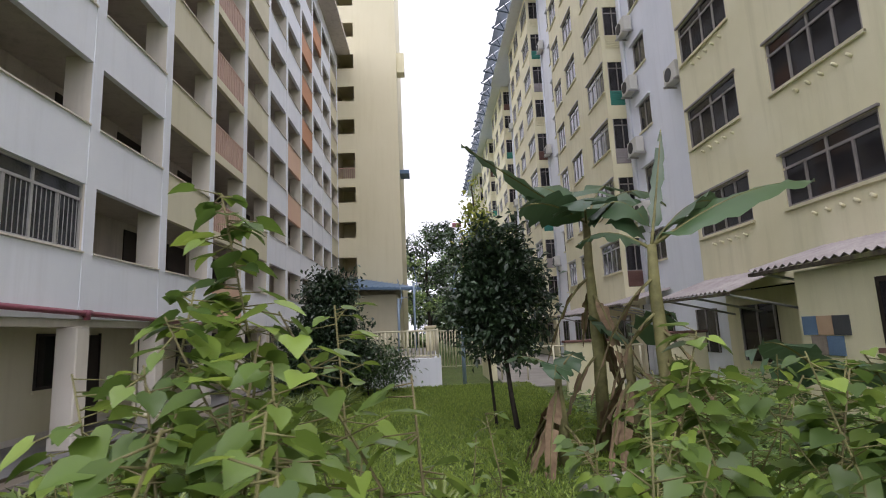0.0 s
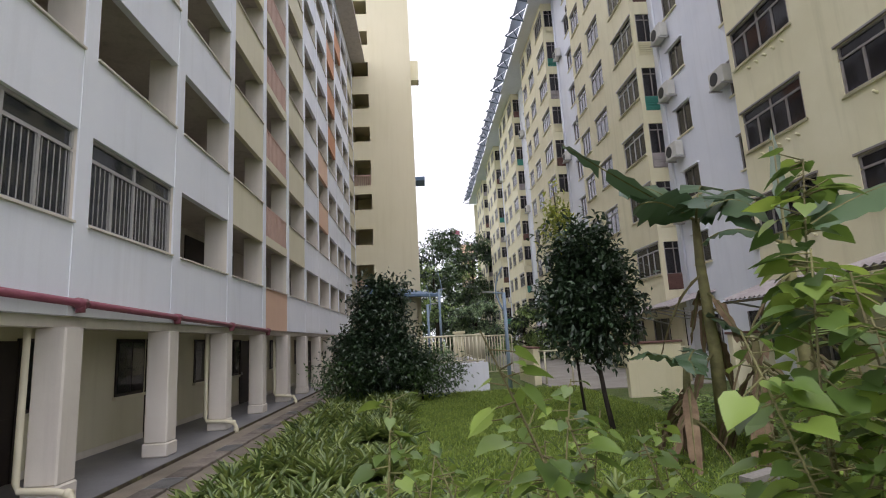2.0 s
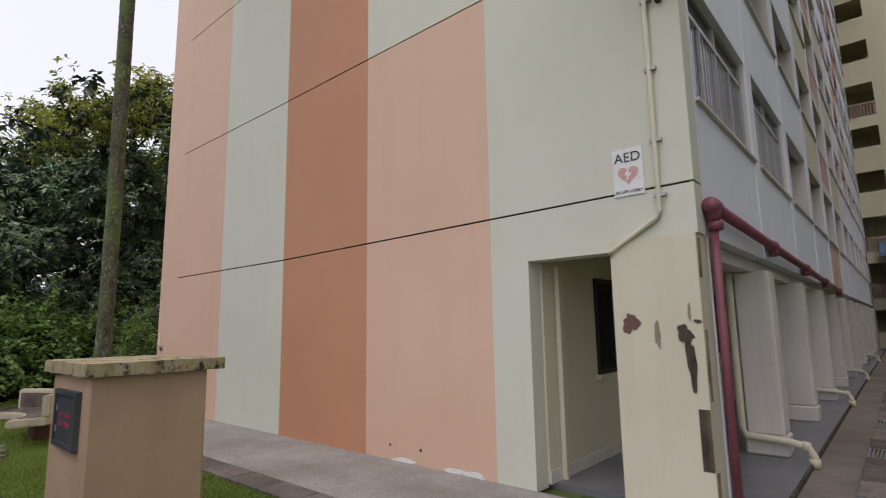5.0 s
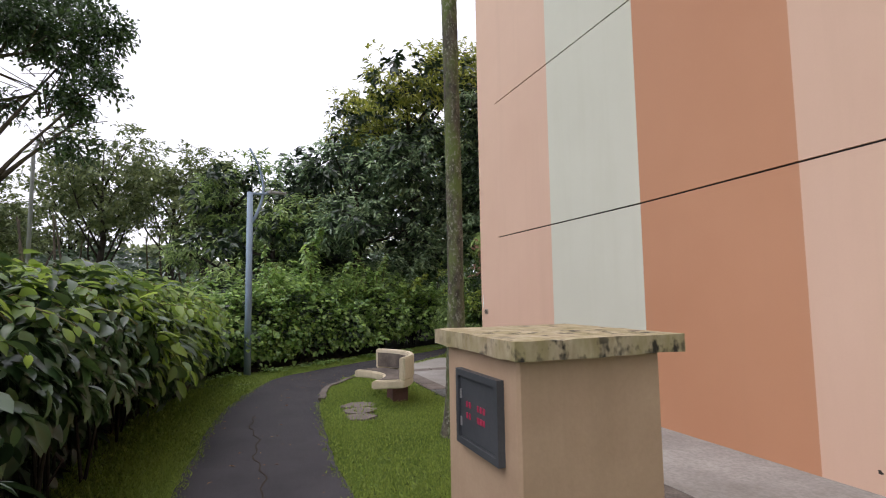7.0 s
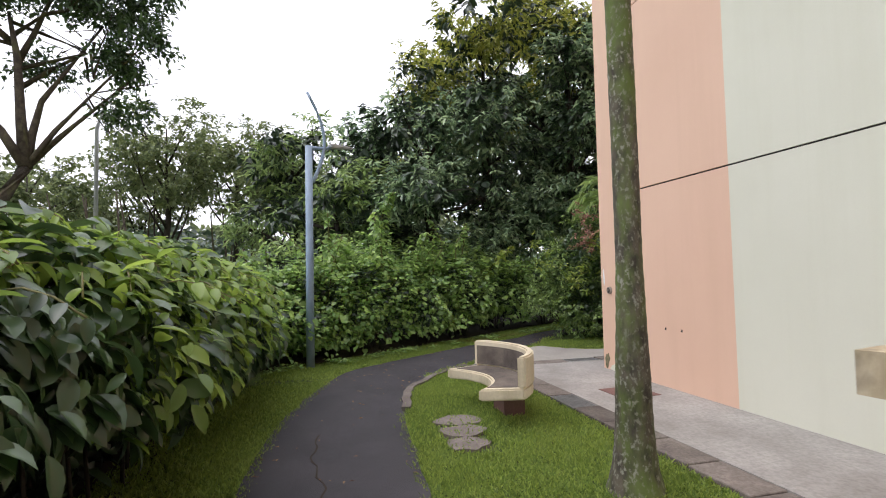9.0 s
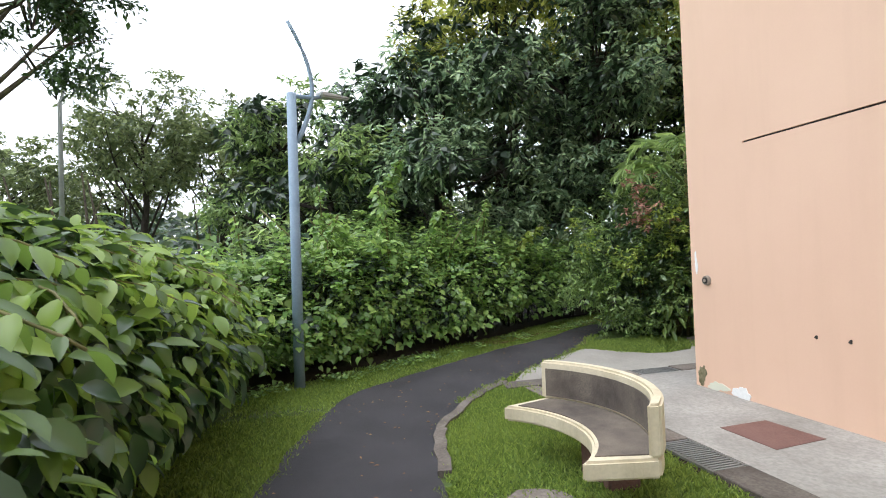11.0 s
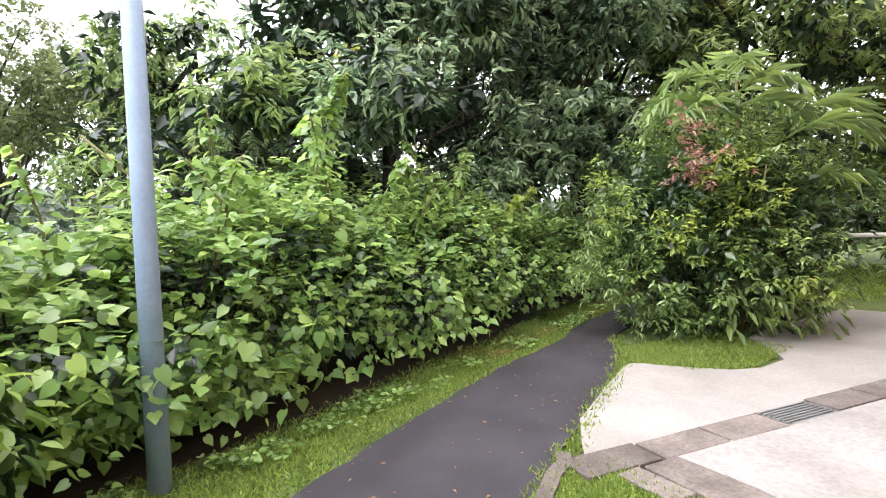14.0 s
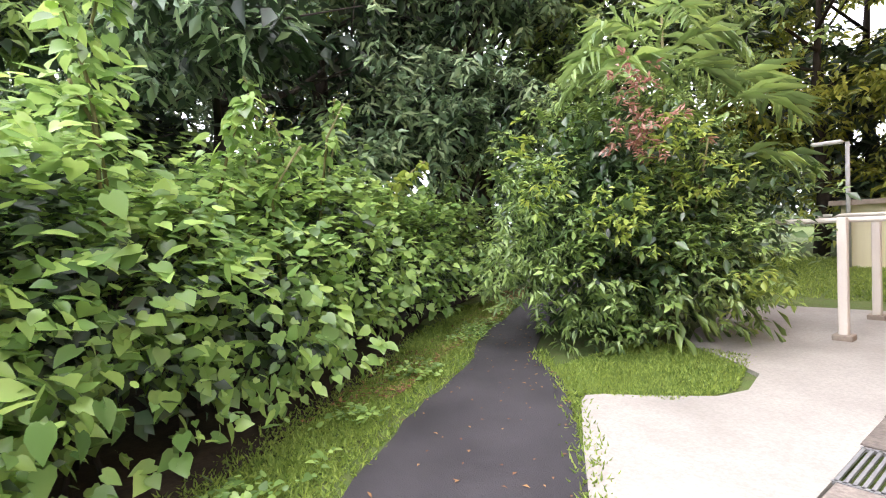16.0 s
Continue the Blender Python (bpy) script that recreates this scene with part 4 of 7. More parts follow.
# ---- awnings and yard walls before the facing block ----
def awning(y0, y1, x0, x1, z0, z1):
    a = thing("awning", "weathered corrugated awning over the ground-floor yard", "awning", group="yard awnings")
    n = int((y1 - y0) / 0.09)
    v, f = [], []
    for i in range(n + 1):
        y = y0 + (y1 - y0) * i / n
        o = 0.028 * (1 if i % 2 else -1)
        v += [(x0, y, z0 + o), (x1, y, z1 + o), (x0, y, z0 + o - 0.012), (x1, y, z1 + o - 0.012)]
    for i in range(n):
        k = 4 * i
        f += [(k, k + 4, k + 5, k + 1), (k + 2, k + 3, k + 7, k + 6), (k, k + 2, k + 6, k + 4), (k + 1, k + 5, k + 7, k + 3)]
    obj_from("sheet", v, f, AWNING, a)
    box("edge_beam", a, BARK, x0 - 0.02, x0 + 0.05, y0, y1, z0 - 0.10, z0 - 0.04)
    for q in range(3):
        yq = y0 + 0.2 + q * (y1 - y0 - 0.4) / 2
        tubes("support", [([(x0 + 0.05, yq, z0 - 0.06), (x1, yq, z0 - 0.45)], [0.025, 0.025])], ALU, a, 6)


awning(4.0, 9.5, 5.55, 7.5, 2.6, 3.15)
awning(10.6, 13.6, 5.75, 7.5, 2.35, 2.95)
awning(17.6, 19.6, 6.2, 7.9, 2.45, 2.9)
awning(20.2, 26.5, 6.2, 7.6, 2.3, 2.75)
awning(34, 41, 6.6, 8.0, 2.3, 2.75)


def yard_wall(x0, x1, y0, y1, h, label, m=YELLOW):
    w = thing("yard_wall", label, "wall", kind="structure")
    box("wall_body", w, m, x0, x1, y0, y1, -0.05, h, 0.01)
    box("coping", w, BROWNIRON, x0 - 0.04, x1 + 0.04, y0 - 0.04, y1 + 0.04, h, h + 0.06, 0.01)


yard_wall(2.0, 2.25, 19.6, 22.5, 1.25, "mossy yellow yard wall with a red-brown coping")
yard_wall(3.5, 5.0, 14.6, 14.8, 1.35, "low yellow yard wall with a red-brown coping")
yard_wall(5.6, 6.6, 13.2, 13.4, 1.5, "low yellow yard wall with a red-brown coping")
yard_room = thing("yard_room", "yellow rendered yard wall under the awning", "wall", kind="structure")
box("wall_body", yard_room, YELLOW, 5.7, 5.86, 3.0, 8.6, -0.05, 2.48, 0.01)
box("window_frame", yard_room, DARKWOOD, 5.66, 5.698, 5.9, 7.05, 1.35, 2.25, label="dark timber window")
box("pane", yard_room, DARKGLASS, 5.645, 5.658, 5.98, 6.97, 1.42, 2.18)
box("window_sill", yard_room, BROWNIRON, 5.6, 5.698, 5.85, 7.1, 1.28, 1.345)
for k, (ya, za, m) in enumerate(((7.6, 1.5, GREYMETAL), (7.91, 1.5, BOXPAINT), (8.22, 1.5, BLUEROOF), (7.75, 1.21, BLUEROOF), (8.07, 1.21, PLASTER))):
    box("patch_board", yard_room, m, 5.676, 5.697, ya, ya + 0.3, za, za + 0.28, label="faded square board on the wall")
tagged(poly_slab("yard_paving", [(2.3, 17.2), (7.3, 16.8), (7.6, 60), (3.2, 60)], -0.05, 0.0, CONCRETE), "worn concrete yard before the facing block", "pavement", kind="structure")


def railing(name, a, b, z0, h, n, m, label, group="", solid=False):
    t = thing(name, label, "railing", group=group)
    ax, ay = a
    bx, by = b
    tubes("top_rail", [([(ax, ay, z0 + h), (bx, by, z0 + h)], [0.035, 0.035])], m, t, 6)
    tubes("bottom_rail", [([(ax, ay, z0 + 0.08), (bx, by, z0 + 0.08)], [0.025, 0.025])], m, t, 6)
    dx, dy = (bx - ax), (by - ay)
    ln = math.hypot(dx, dy)
    for i in range(n + 1):
        u = i / n
        w = 0.04 if i % 6 == 0 else 0.022
        tubes("baluster", [([(ax + dx * u, ay + dy * u, z0 - (0.02 if i % 6 == 0 else -0.08)), (ax + dx * u, ay + dy * u, z0 + h)], [w, w])], m, t, 5)
    return t


# white retaining wall with the pale railing, ramp behind
ramp_wall = thing("ramp_wall", "white rendered retaining wall with rubbed stains", "wall", kind="structure")
box("wall_body", ramp_wall, WHITE, -3.2, 0.25, 18.5, 18.75, -0.05, 0.93, 0.01)
box("wall_return", ramp_wall, WHITE, 0.03, 0.25, 18.75, 26.0, -0.05, 0.93)
box("ramp_fill", ramp_wall, CONCRETE, -4.4, 0.03, 18.75, 34.0, -0.05, 0.85)
railing("railing", (-3.15, 18.6), (0.15, 18.6), 0.93, 0.92, 26, IVORY, "cream metal railing on the retaining wall", "ramp railings")
railing("railing", (0.15, 18.62), (0.15, 26.0), 0.93, 0.95, 40, IVORY, "cream metal railing on the retaining wall", "ramp railings")
railing("railing", (0.3, 27.5), (2.6, 27.5), -0.03, 1.85, 16, IVORY, "cream metal railing at the head of the ramp", "ramp railings")
pillar = thing("gate_pillar", "square cream gate pillar with a moulded cap", "pillar")
box("pillar_shaft", pillar, YELLOW, -0.3, 0.15, 27.3, 27.75, -0.05, 2.0, 0.01)
box("cap", pillar, YELLOW, -0.38, 0.23, 27.22, 27.83, 2.0, 2.12, 0.01)
yr = thing("yard_railing", "thin cream pipe railing round the paved yard", "railing")
tubes("top_rail", [([(2.2, 19.6, 1.15), (6.8, 17.6, 1.1)], [0.03, 0.03])], IVORY, yr, 6)
for q in range(6):
    u = q / 5
    tubes("post", [([(2.4 + 4.3 * u, 19.5 - 1.85 * u, -0.04), (2.4 + 4.3 * u, 19.5 - 1.85 * u, 1.13)], [0.035, 0.035])], IVORY, yr, 6)


# clothes-pole holders under the nearest windows of the facing block
for s in (2, 3, 4, 5):
    for y0 in (8.3, 11.7):
        for q in range(5):
            h = thing("pole_holder", "short painted clothes-pole socket under the window", "pole holder", group="clothes-pole sockets")
            zq = FSILL + (s - 2) * FRISE - 0.28
            tubes("socket", [([(FX + 0.01, y0 + q * 0.32, zq), (FX - 0.09, y0 + q * 0.32, zq + 0.04)], [0.03, 0.03])], YELLOW, h, 8)
# down-pipes on the white recesses
for mod in range(3):
    dx = 0.012 * mod * SPAN
    for off in (0.35, 5.5):
        dp = thing("down_pipe", "white painted down-pipe on the facing block", "pipe", group="down-pipes")
        yq = 6.0 + mod * SPAN + FRONT + off
        tubes("pipe_run", [([(RX + dx - 0.06, yq, -0.05), (RX + dx - 0.06, yq, FTOP)], [0.05, 0.05])], WHITE, dp, 8)
edge_stone = tagged(poly_slab("edging_stone", [(1.55, 6.35), (2.6, 6.9), (2.52, 7.05), (1.48, 6.5)], -0.05, 0.09, APRON), "pale concrete edging stone lying by the bananas", "stone")


# ---- curved-horn path lamps ----
def path_lamp(at, height, turn, label):
    lamp = thing("street_lamp", label, "street lamp", at, "path lamps")
    lamp.rotation_euler = (0, 0, turn)
    pole = tubes("pole", [([(0, 0, -0.05), (0, 0, height * 0.5), (0, 0, height)], [0.071, 0.066, 0.061])], LAMPBLUE, lamp, 14)
    tubes("arm", [([(0, 0, height - 0.03), (0.32, 0, height + 0.0), (0.42, 0, height + 0.03)], [0.03, 0.028, 0.028])], LAMPBLUE, lamp, 8)
    pts = []
    for i in range(13):
        u = i / 12
        pts.append((0.07 + 0.30 * math.sin(u * math.pi * 0.95) - 0.14 * u, 0, height - 0.62 + 1.55 * u))
    tubes("horn", [(pts, [0.034 - 0.012 * i / 12 for i in range(13)])], LAMPBLUE, lamp, 10)
    bm = bmesh.new()
    bmesh.ops.create_cube(bm, size=1)
    bmesh.ops.scale(bm, vec=(0.46, 0.17, 0.075), verts=bm.verts)
    for v in bm.verts:
        if v.co.x > 0:
            v.co.y *= 0.7
            v.co.z = v.co.z * 0.55 + 0.02
    bmesh.ops.bevel(bm, geom=bm.edges[:], offset=0.018, segments=2, affect="EDGES")
    bmesh.ops.translate(bm, vec=(0.62, 0, height + 0.055), verts=bm.verts)
    head = part("head", bm, LAMPHEAD, lamp)
    return lamp


path_lamp((-18.85, 0.19, 0), 3.74, radians(118), "blue-grey path lamp with a curved horn, standing in the shrubs")
path_lamp((1.05, 19.2, 0), 3.3, radians(150), "blue-grey path lamp with a curved horn, by the lawn edge")
path_lamp((-0.9, 29.5, 0.6), 3.9, radians(60), "blue-grey path lamp with a curved horn, beside the ramp")
path_lamp((-1.6, 26.5, 0.6), 2.9, radians(60), "blue-grey path lamp with a curved horn, beside the ramp")
far_lamp = thing("road_lamp", "tall slim grey road lamp beyond the trees", "street lamp", (-35.8, -9.0, 0))
tubes("pole", [([(0, 0, 0), (0, 0, 8.3), (0.3, 0.4, 9.2), (1.0, 1.3, 9.9), (1.6, 2.1, 10.0)], [0.11, 0.08, 0.06, 0.05, 0.05])], LAMPHEAD, far_lamp, 10)
small_lamp = thing("garden_lamp", "grey garden lamp post with a flat white head", "street lamp", (-20.78, 16.7, 0))
tubes("pole", [([(0, 0, 0), (0, 0, 3.0)], [0.05, 0.045])], LAMPHEAD, small_lamp, 10)
bm = bmesh.new()
bmesh.ops.create_cube(bm, size=1)
bmesh.ops.scale(bm, vec=(0.65, 0.22, 0.09), verts=bm.verts)
bmesh.ops.bevel(bm, geom=bm.edges[:], offset=0.03, segments=2, affect="EDGES")
bmesh.ops.translate(bm, vec=(-0.4, 0, 3.02), verts=bm.verts)
part("head", bm, PAPER, small_lamp)

# ---- control box with the mossy slab ----
kiosk = thing("control_box", "tan rendered control box with a mossy concrete cap", "utility box", (-9.95, 1.75, 0))
box("body", kiosk, BOXPAINT, -10.38, -9.5, 1.3, 2.12, -0.05, 1.255, 0.015)
bm = bmesh.new()
bmesh.ops.create_grid(bm, x_segments=14, y_segments=12, size=0.5)
ext = bmesh.ops.extrude_face_region(bm, geom=bm.faces[:])
for v in [g for g in ext["geom"] if isinstance(g, bmesh.types.BMVert)]:
    v.co.z += 1
for v in bm.verts:
    v.co.x = v.co.x * 1.07 - 0.015
    v.co.y = v.co.y * 0.965 - 0.012
    v.co.z = 1.25 + 0.09 * v.co.z + 0.006 * noise.noise(Vector((v.co.x * 9, v.co.y * 9, v.co.z * 4)))
    if abs(v.co.x + 0.015) > 0.52 or abs(v.co.y + 0.012) > 0.47:
        v.co.x += 0.012 * noise.noise(Vector((v.co.y * 11, v.co.x * 3, 2)))
        v.co.y += 0.012 * noise.noise(Vector((v.co.x * 11, v.co.y * 3, 5)))
bmesh.ops.recalc_face_normals(bm, faces=bm.faces[:])
part("cap", bm, CAPSTONE, kiosk, "mossy weathered concrete cap")
box("panel_door", kiosk, GREYMETAL, -10.13, -9.675, 1.275, 1.302, 0.77, 1.105, 0.006, "dark grey metal panel with red stencilled words")
box("panel_frame", kiosk, GREYMETAL, -10.165, -10.13, 1.262, 1.302, 0.735, 1.14)
box("panel_frame", kiosk, GREYMETAL, -9.675, -9.64, 1.262, 1.302, 0.735, 1.14)
box("panel_frame", kiosk, GREYMETAL, -10.13, -9.675, 1.262, 1.302, 1.105, 1.14)
box("panel_frame", kiosk, GREYMETAL, -10.13, -9.675, 1.262, 1.302, 0.735, 0.77)
box("hinge", kiosk, ALU, -10.118, -10.108, 1.268, 1.2745, 0.98, 1.03)
box("hinge", kiosk, ALU, -10.118, -10.108, 1.268, 1.2745, 0.83, 0.88)
r_st = rng(9)
for row in range(2):
    xq = -10.04
    for k in range(7):
        w = 0.014 + 0.012 * r_st.rand()
        if k not in (2, 3):
            box("stencil_bar", kiosk, REDPAINT, xq, xq + w, 1.270, 1.2745, 0.945 - row * 0.06, 0.975 - row * 0.06)
        xq += 0.036

# ---- curved concrete bench ----
bench = thing("curved_bench", "cream concrete bench with a curved back and pebbled seat", "bench", (-15.2, 1.9, 0))
BC, RB = (-15.195, 1.53), 0.95


def bench_edges(u):
    """Back and front points of the bench plan at u in 0..1."""
    a = radians(138 - 96 * u)
    back = Vector((BC[0] + RB * math.cos(a), BC[1] + RB * math.sin(a)))
    front = Vector((-15.79 + 1.21 * u, 1.765 + 0.30 * (1 - (2 * u - 1) ** 2) ** 0.8))
    return back, front


def bench_slab(name, f0, f1, z0, z1, m, u0=0.0, u1=1.0, n=24, label="", soft=True):
    """A slab of the bench between two fractions of its depth: 0 the front edge, 1 the back line."""
    bm = bmesh.new()
    rows = []
    for i in range(n + 1):
        b, f = bench_edges(u0 + (u1 - u0) * i / n)
        p, q = f.lerp(b, f0), f.lerp(b, f1)
        rows.append([bm.verts.new((c.x + 15.2, c.y - 1.9, z)) for c, z in ((p, z0), (q, z0), (q, z1), (p, z1))])
    for i in range(n):
        for k in range(4):
            bm.faces.new((rows[i][k], rows[i][(k + 1) % 4], rows[i + 1][(k + 1) % 4], rows[i + 1][k]))
    bm.faces.new(rows[0])
    bm.faces.new(rows[-1][::-1])
    bmesh.ops.recalc_face_normals(bm, faces=bm.faces[:])
    if soft:
        sharp = [e for e in bm.edges if e.calc_face_angle(0) > 0.7]
        bmesh.ops.bevel(bm, geom=sharp, offset=0.016, segments=2, affect="EDGES")
    return part(name, bm, m, bench, label)


bench_slab("seat_slab", 0.0, 1.1, 0.27, 0.385, BENCHPAINT)
bench_slab("seat", 0.10, 0.93, 0.385, 0.392, BENCHSEAT, 0.045, 0.955, label="pebbled grey seat surface", soft=False)
bench_slab("backrest", 0.93, 1.13, 0.385, 0.69, BENCHPAINT)
bench_slab("back_panel", 0.912, 0.931, 0.41, 0.63, BENCHSEAT, 0.03, 0.97, label="pebbled grey back panel", soft=False)
bench_slab("pedestal", 0.35, 0.9, -0.05, 0.27, BROWNIRON, 0.36, 0.64, 8)

# stepping stones before the bench
for k, (x, y, a) in enumerate([(-15.0, 1.68, 0.2), (-14.62, 1.62, -0.1), (-14.25, 1.55, 0.15)]):
    st = poly_slab("stepping_stone", [(x + 0.18 * math.cos(q * math.pi / 7 + a) * (1 + 0.14 * math.sin(q * 2.1 + k)), y + (0.26 - 0.03 * k) * math.sin(q * math.pi / 7 + a) * (1 + 0.12 * math.sin(q * 1.3 + 2 * k))) for q in range(14)], -0.05, 0.002, TILE)
    tagged(st, "flat grey stepping stone sunk in the grass", "stone", "stepping stones")

# rusty service cover in the apron
cover = tagged(poly_slab("service_cover", [(-15.73, 3.72), (-15.17, 3.72), (-15.22, 4.26), (-15.75, 4.22)], -0.02, 0.017, BROWNIRON), "rusty brown service cover set in the apron", "manhole cover")


# ---- drain channel: stone covers and steel gratings ----
drain = thing("drain_channel", "shallow drain with stone covers and steel gratings", "drain", kind="structure")
r_dr = rng(21)


def cover_tile(cx, cy, lx, ly, ang, grate):
    if grate:
        g = thing("grating", "", "", (cx, cy, 0.0))
        g.rotation_euler = (0, 0, ang)
        g.parent = drain
        nb = int(lx / 0.035)
        bm = bmesh.new()
        for i in range(nb):
            m4 = Matrix.Translation((-lx / 2 + (i + 0.5) * lx / nb, 0, 0.004)) @ Matrix.Diagonal((0.018, ly - 0.03, 0.016, 1))
            bmesh.ops.create_cube(bm, size=1, matrix=m4)
        for e in (-1, 1):
            bmesh.ops.create_cube(bm, size=1, matrix=Matrix.Translation((0, e * (ly / 2 - 0.02), 0.002)) @ Matrix.Diagonal((lx, 0.025, 0.02, 1)))
        part("bars", bm, GRATE, g)
    else:
        o = box("stone_cover", drain, TILE, cx - lx / 2 + 0.008, cx + lx / 2 - 0.008, cy - ly / 2 + 0.006, cy + ly / 2 - 0.006, -0.05, 0.016, 0.006)
        o.rotation_euler = (0, 0, ang + r_dr.normal() * 0.01)
        o.location.z += r_dr.normal() * 0.003


x = -6.6
while x > -17.2:
    grate = r_dr.rand() < 0.16 or abs(x + 14.8) < 0.3
    cover_tile(x - 0.3, 3.14, 0.6, 0.32, 0, grate)
    x -= 0.6
cover_tile(-17.46, 3.12, 0.5, 0.30, 0.05, False)
cover_tile(-17.5, 2.86, 0.42, 0.2, 0.1, False)
for k in range(14):
    a = 2.85 + k * 0.6
    cover_tile(-17.86 + 0.02 * math.sin(k), a, 0.3, 0.59, 0, k in (3, 6, 9))
y = 5.0
while y < 38:
    cover_tile(-5.55, y + 0.3, 0.34, 0.6, 0, (int(y / 0.6) % 4) == 1)
    y += 0.6
tagged(strip_mesh("drain_bed", [(-6.3, 2.96), (-17.4, 2.96)], [(-6.3, 3.33), (-17.4, 3.33)], -0.12, -0.02, SOIL), "dark drain bed under the covers", "drain", kind="structure")

# ---- signs on the end wall ----
def lettering(words, size, m4, material, parent, name="lettering"):
    cu = bpy.data.curves.new(name, "FONT")
    cu.body, cu.size, cu.extrude, cu.align_x = words, size, 0.002, "CENTER"
    cu.materials.append(material)
    ob = new(name, cu)
    ob.parent = parent
    ob.matrix_local = m4
    return ob


aed = thing("aed_sign", "white sign plate reading AED with a faded heart", "sign", (-6.93, 4.6, 2.895))
box("plate", aed, PAPER, -7.065, -6.795, 4.588, 4.6, 2.675, 3.105)
lettering("AED", 0.125, Matrix.Translation((0, -0.014, 0.085)) @ Matrix.Rotation(radians(90), 4, "X"), BLACK, aed)
hv = []
for i in range(36):
    a = 2 * math.pi * i / 36
    hv.append((0.0058 * 16 * math.sin(a) ** 3, 0, 0.0058 * (13 * math.cos(a) - 5 * math.cos(2 * a) - 2 * math.cos(3 * a) - math.cos(4 * a)) - 0.03))
obj_from("heart", [(v[0], -0.0145, v[2]) for v in hv] + [(v[0], -0.012, v[2]) for v in hv], [tuple(range(36))] + [(i, i + 36, (i + 1) % 36 + 36, (i + 1) % 36) for i in range(36)], HEART, aed)
bolt_pts = [(0.02, 0.05), (-0.035, -0.035), (-0.005, -0.035), (-0.025, -0.10), (0.035, -0.015), (0.005, -0.015)]
obj_from("bolt_mark", [(q[0], -0.017, q[1]) for q in bolt_pts] + [(q[0], -0.0145, q[1]) for q in bolt_pts], [tuple(range(6))], PAPER, aed)
lettering("AT LIFT LOBBY", 0.036, Matrix.Translation((0, -0.014, -0.195)) @ Matrix.Rotation(radians(90), 4, "X"), BLACK, aed)

addr = thing("address_sign", "brown framed block number sign projecting from the wall", "sign", (-6.55, 4.4, 4.4))
SY0, SY1, SZ0, SZ1 = 3.05, 4.36, 4.42, 5.32
box("sign_face", addr, SIGNFACE, -6.575, -6.535, SY0 + 0.05, SY1 - 0.05, SZ0 + 0.05, SZ1 - 0.05)
for a, b, c, d in ((SY0, SY1, SZ0, SZ0 + 0.05), (SY0, SY1, SZ1 - 0.05, SZ1), (SY0, SY0 + 0.05, SZ0 + 0.05, SZ1 - 0.05), (SY1 - 0.05, SY1, SZ0 + 0.05, SZ1 - 0.05)):
    box("sign_frame", addr, SIGNBROWN, -6.59, -6.52, a, b, c, d)
box("sign_arm", addr, SIGNBROWN, -6.58, -6.53, SY1, 4.6, 4.36, 4.42)
box("sign_post", addr, SIGNBROWN, -6.58, -6.53, SY1, SY1 + 0.05, 4.36, 5.4)
face = Matrix.Rotation(radians(90), 4, "Z") @ Matrix.Rotation(radians(90), 4, "X")
mid_y = (SY0 + SY1) / 2 - 4.4
lettering("24", 0.56, Matrix.Translation((0.018, mid_y, 0.38)) @ face, LETTER, addr)
lettering("Tanglin Halt Road", 0.135, Matrix.Translation((0.018, mid_y, 0.16)) @ face, LETTER, addr)

# peeled paint, wall bolts and stains on the end wall
def blotch(name, x, z, w, h, m, seed, label):
    r = rng(seed)
    n = 30
    pts = []
    for i in range(n):
        a = 2 * math.pi * i / n
        k = 1 + 0.20 * math.sin(2 * a + seed) + 0.14 * math.sin(3 * a + 2.1 * seed) + 0.09 * math.sin(7 * a + seed) + 0.05 * r.normal()
        pts.append((x + w * math.cos(a) * max(0.4, k), 4.578, z + h * math.sin(a) * max(0.4, k)))
    y0 = (4.584 if x > -7.2 else 4.596) - 0.0012 * (seed % 5)
    ob = obj_from(name, [(p[0], y0, p[2]) for p in pts] + [(p[0], y0 + 0.01, p[2]) for p in pts], [tuple(range(n))[::-1]] + [(i, (i + 1) % n, (i + 1) % n + n, i + n) for i in range(n)], m)
    return tagged(ob, label, "paint damage", "damage on the end wall", kind="structure")


blotch("peeled_paint", -6.995, 1.56, 0.062, 0.09, BROWNIRON, 1, "brown patch of peeled paint on the pier")
blotch("peeled_paint", -6.775, 1.47, 0.018, 0.13, PLASTER, 2, "grey streak of peeled paint on the pier")
blotch("peeled_paint", -6.525, 1.24, 0.034, 0.21, BARK, 3, "grey streak of peeled paint on the pier")
blotch("peeled_paint", -6.56, 1.47, 0.065, 0.06, BARK, 4, "brown patch of peeled paint on the pier")
blotch("peeled_paint", -6.515, 1.64, 0.014, 0.06, PLASTER, 5, "small chip of peeled paint on the pier")
blotch("peeled_paint", -6.455, 1.57, 0.025, 0.014, BARK, 9, "small chip of peeled paint on the pier")
for za, zb in ((0.0, 0.42), (0.95, 1.5), (1.92, 2.24)):
    box("bare_strip", block, MOSSY, -6.42, -6.409, 4.60, 4.66, za, zb, label="grey mossy strip of bare render on the corner")
pbox = box("patch_plate", block, BARK, -6.505, -6.422, 4.582, 4.59, 0.43, 0.89, label="grey cement patch on the pier")
blotch("peeled_paint", -16.95, 0.14, 0.06, 0.10, MOSSY, 6, "dark peeled patch at the wall foot")
blotch("peeled_paint", -16.72, 0.06, 0.13, 0.05, GREENISH, 7, "pale green exposed paint at the wall foot")
blotch("peeled_paint", -16.4, 0.06, 0.1, 0.07, PAPER, 8, "white exposed plaster at the wall foot")
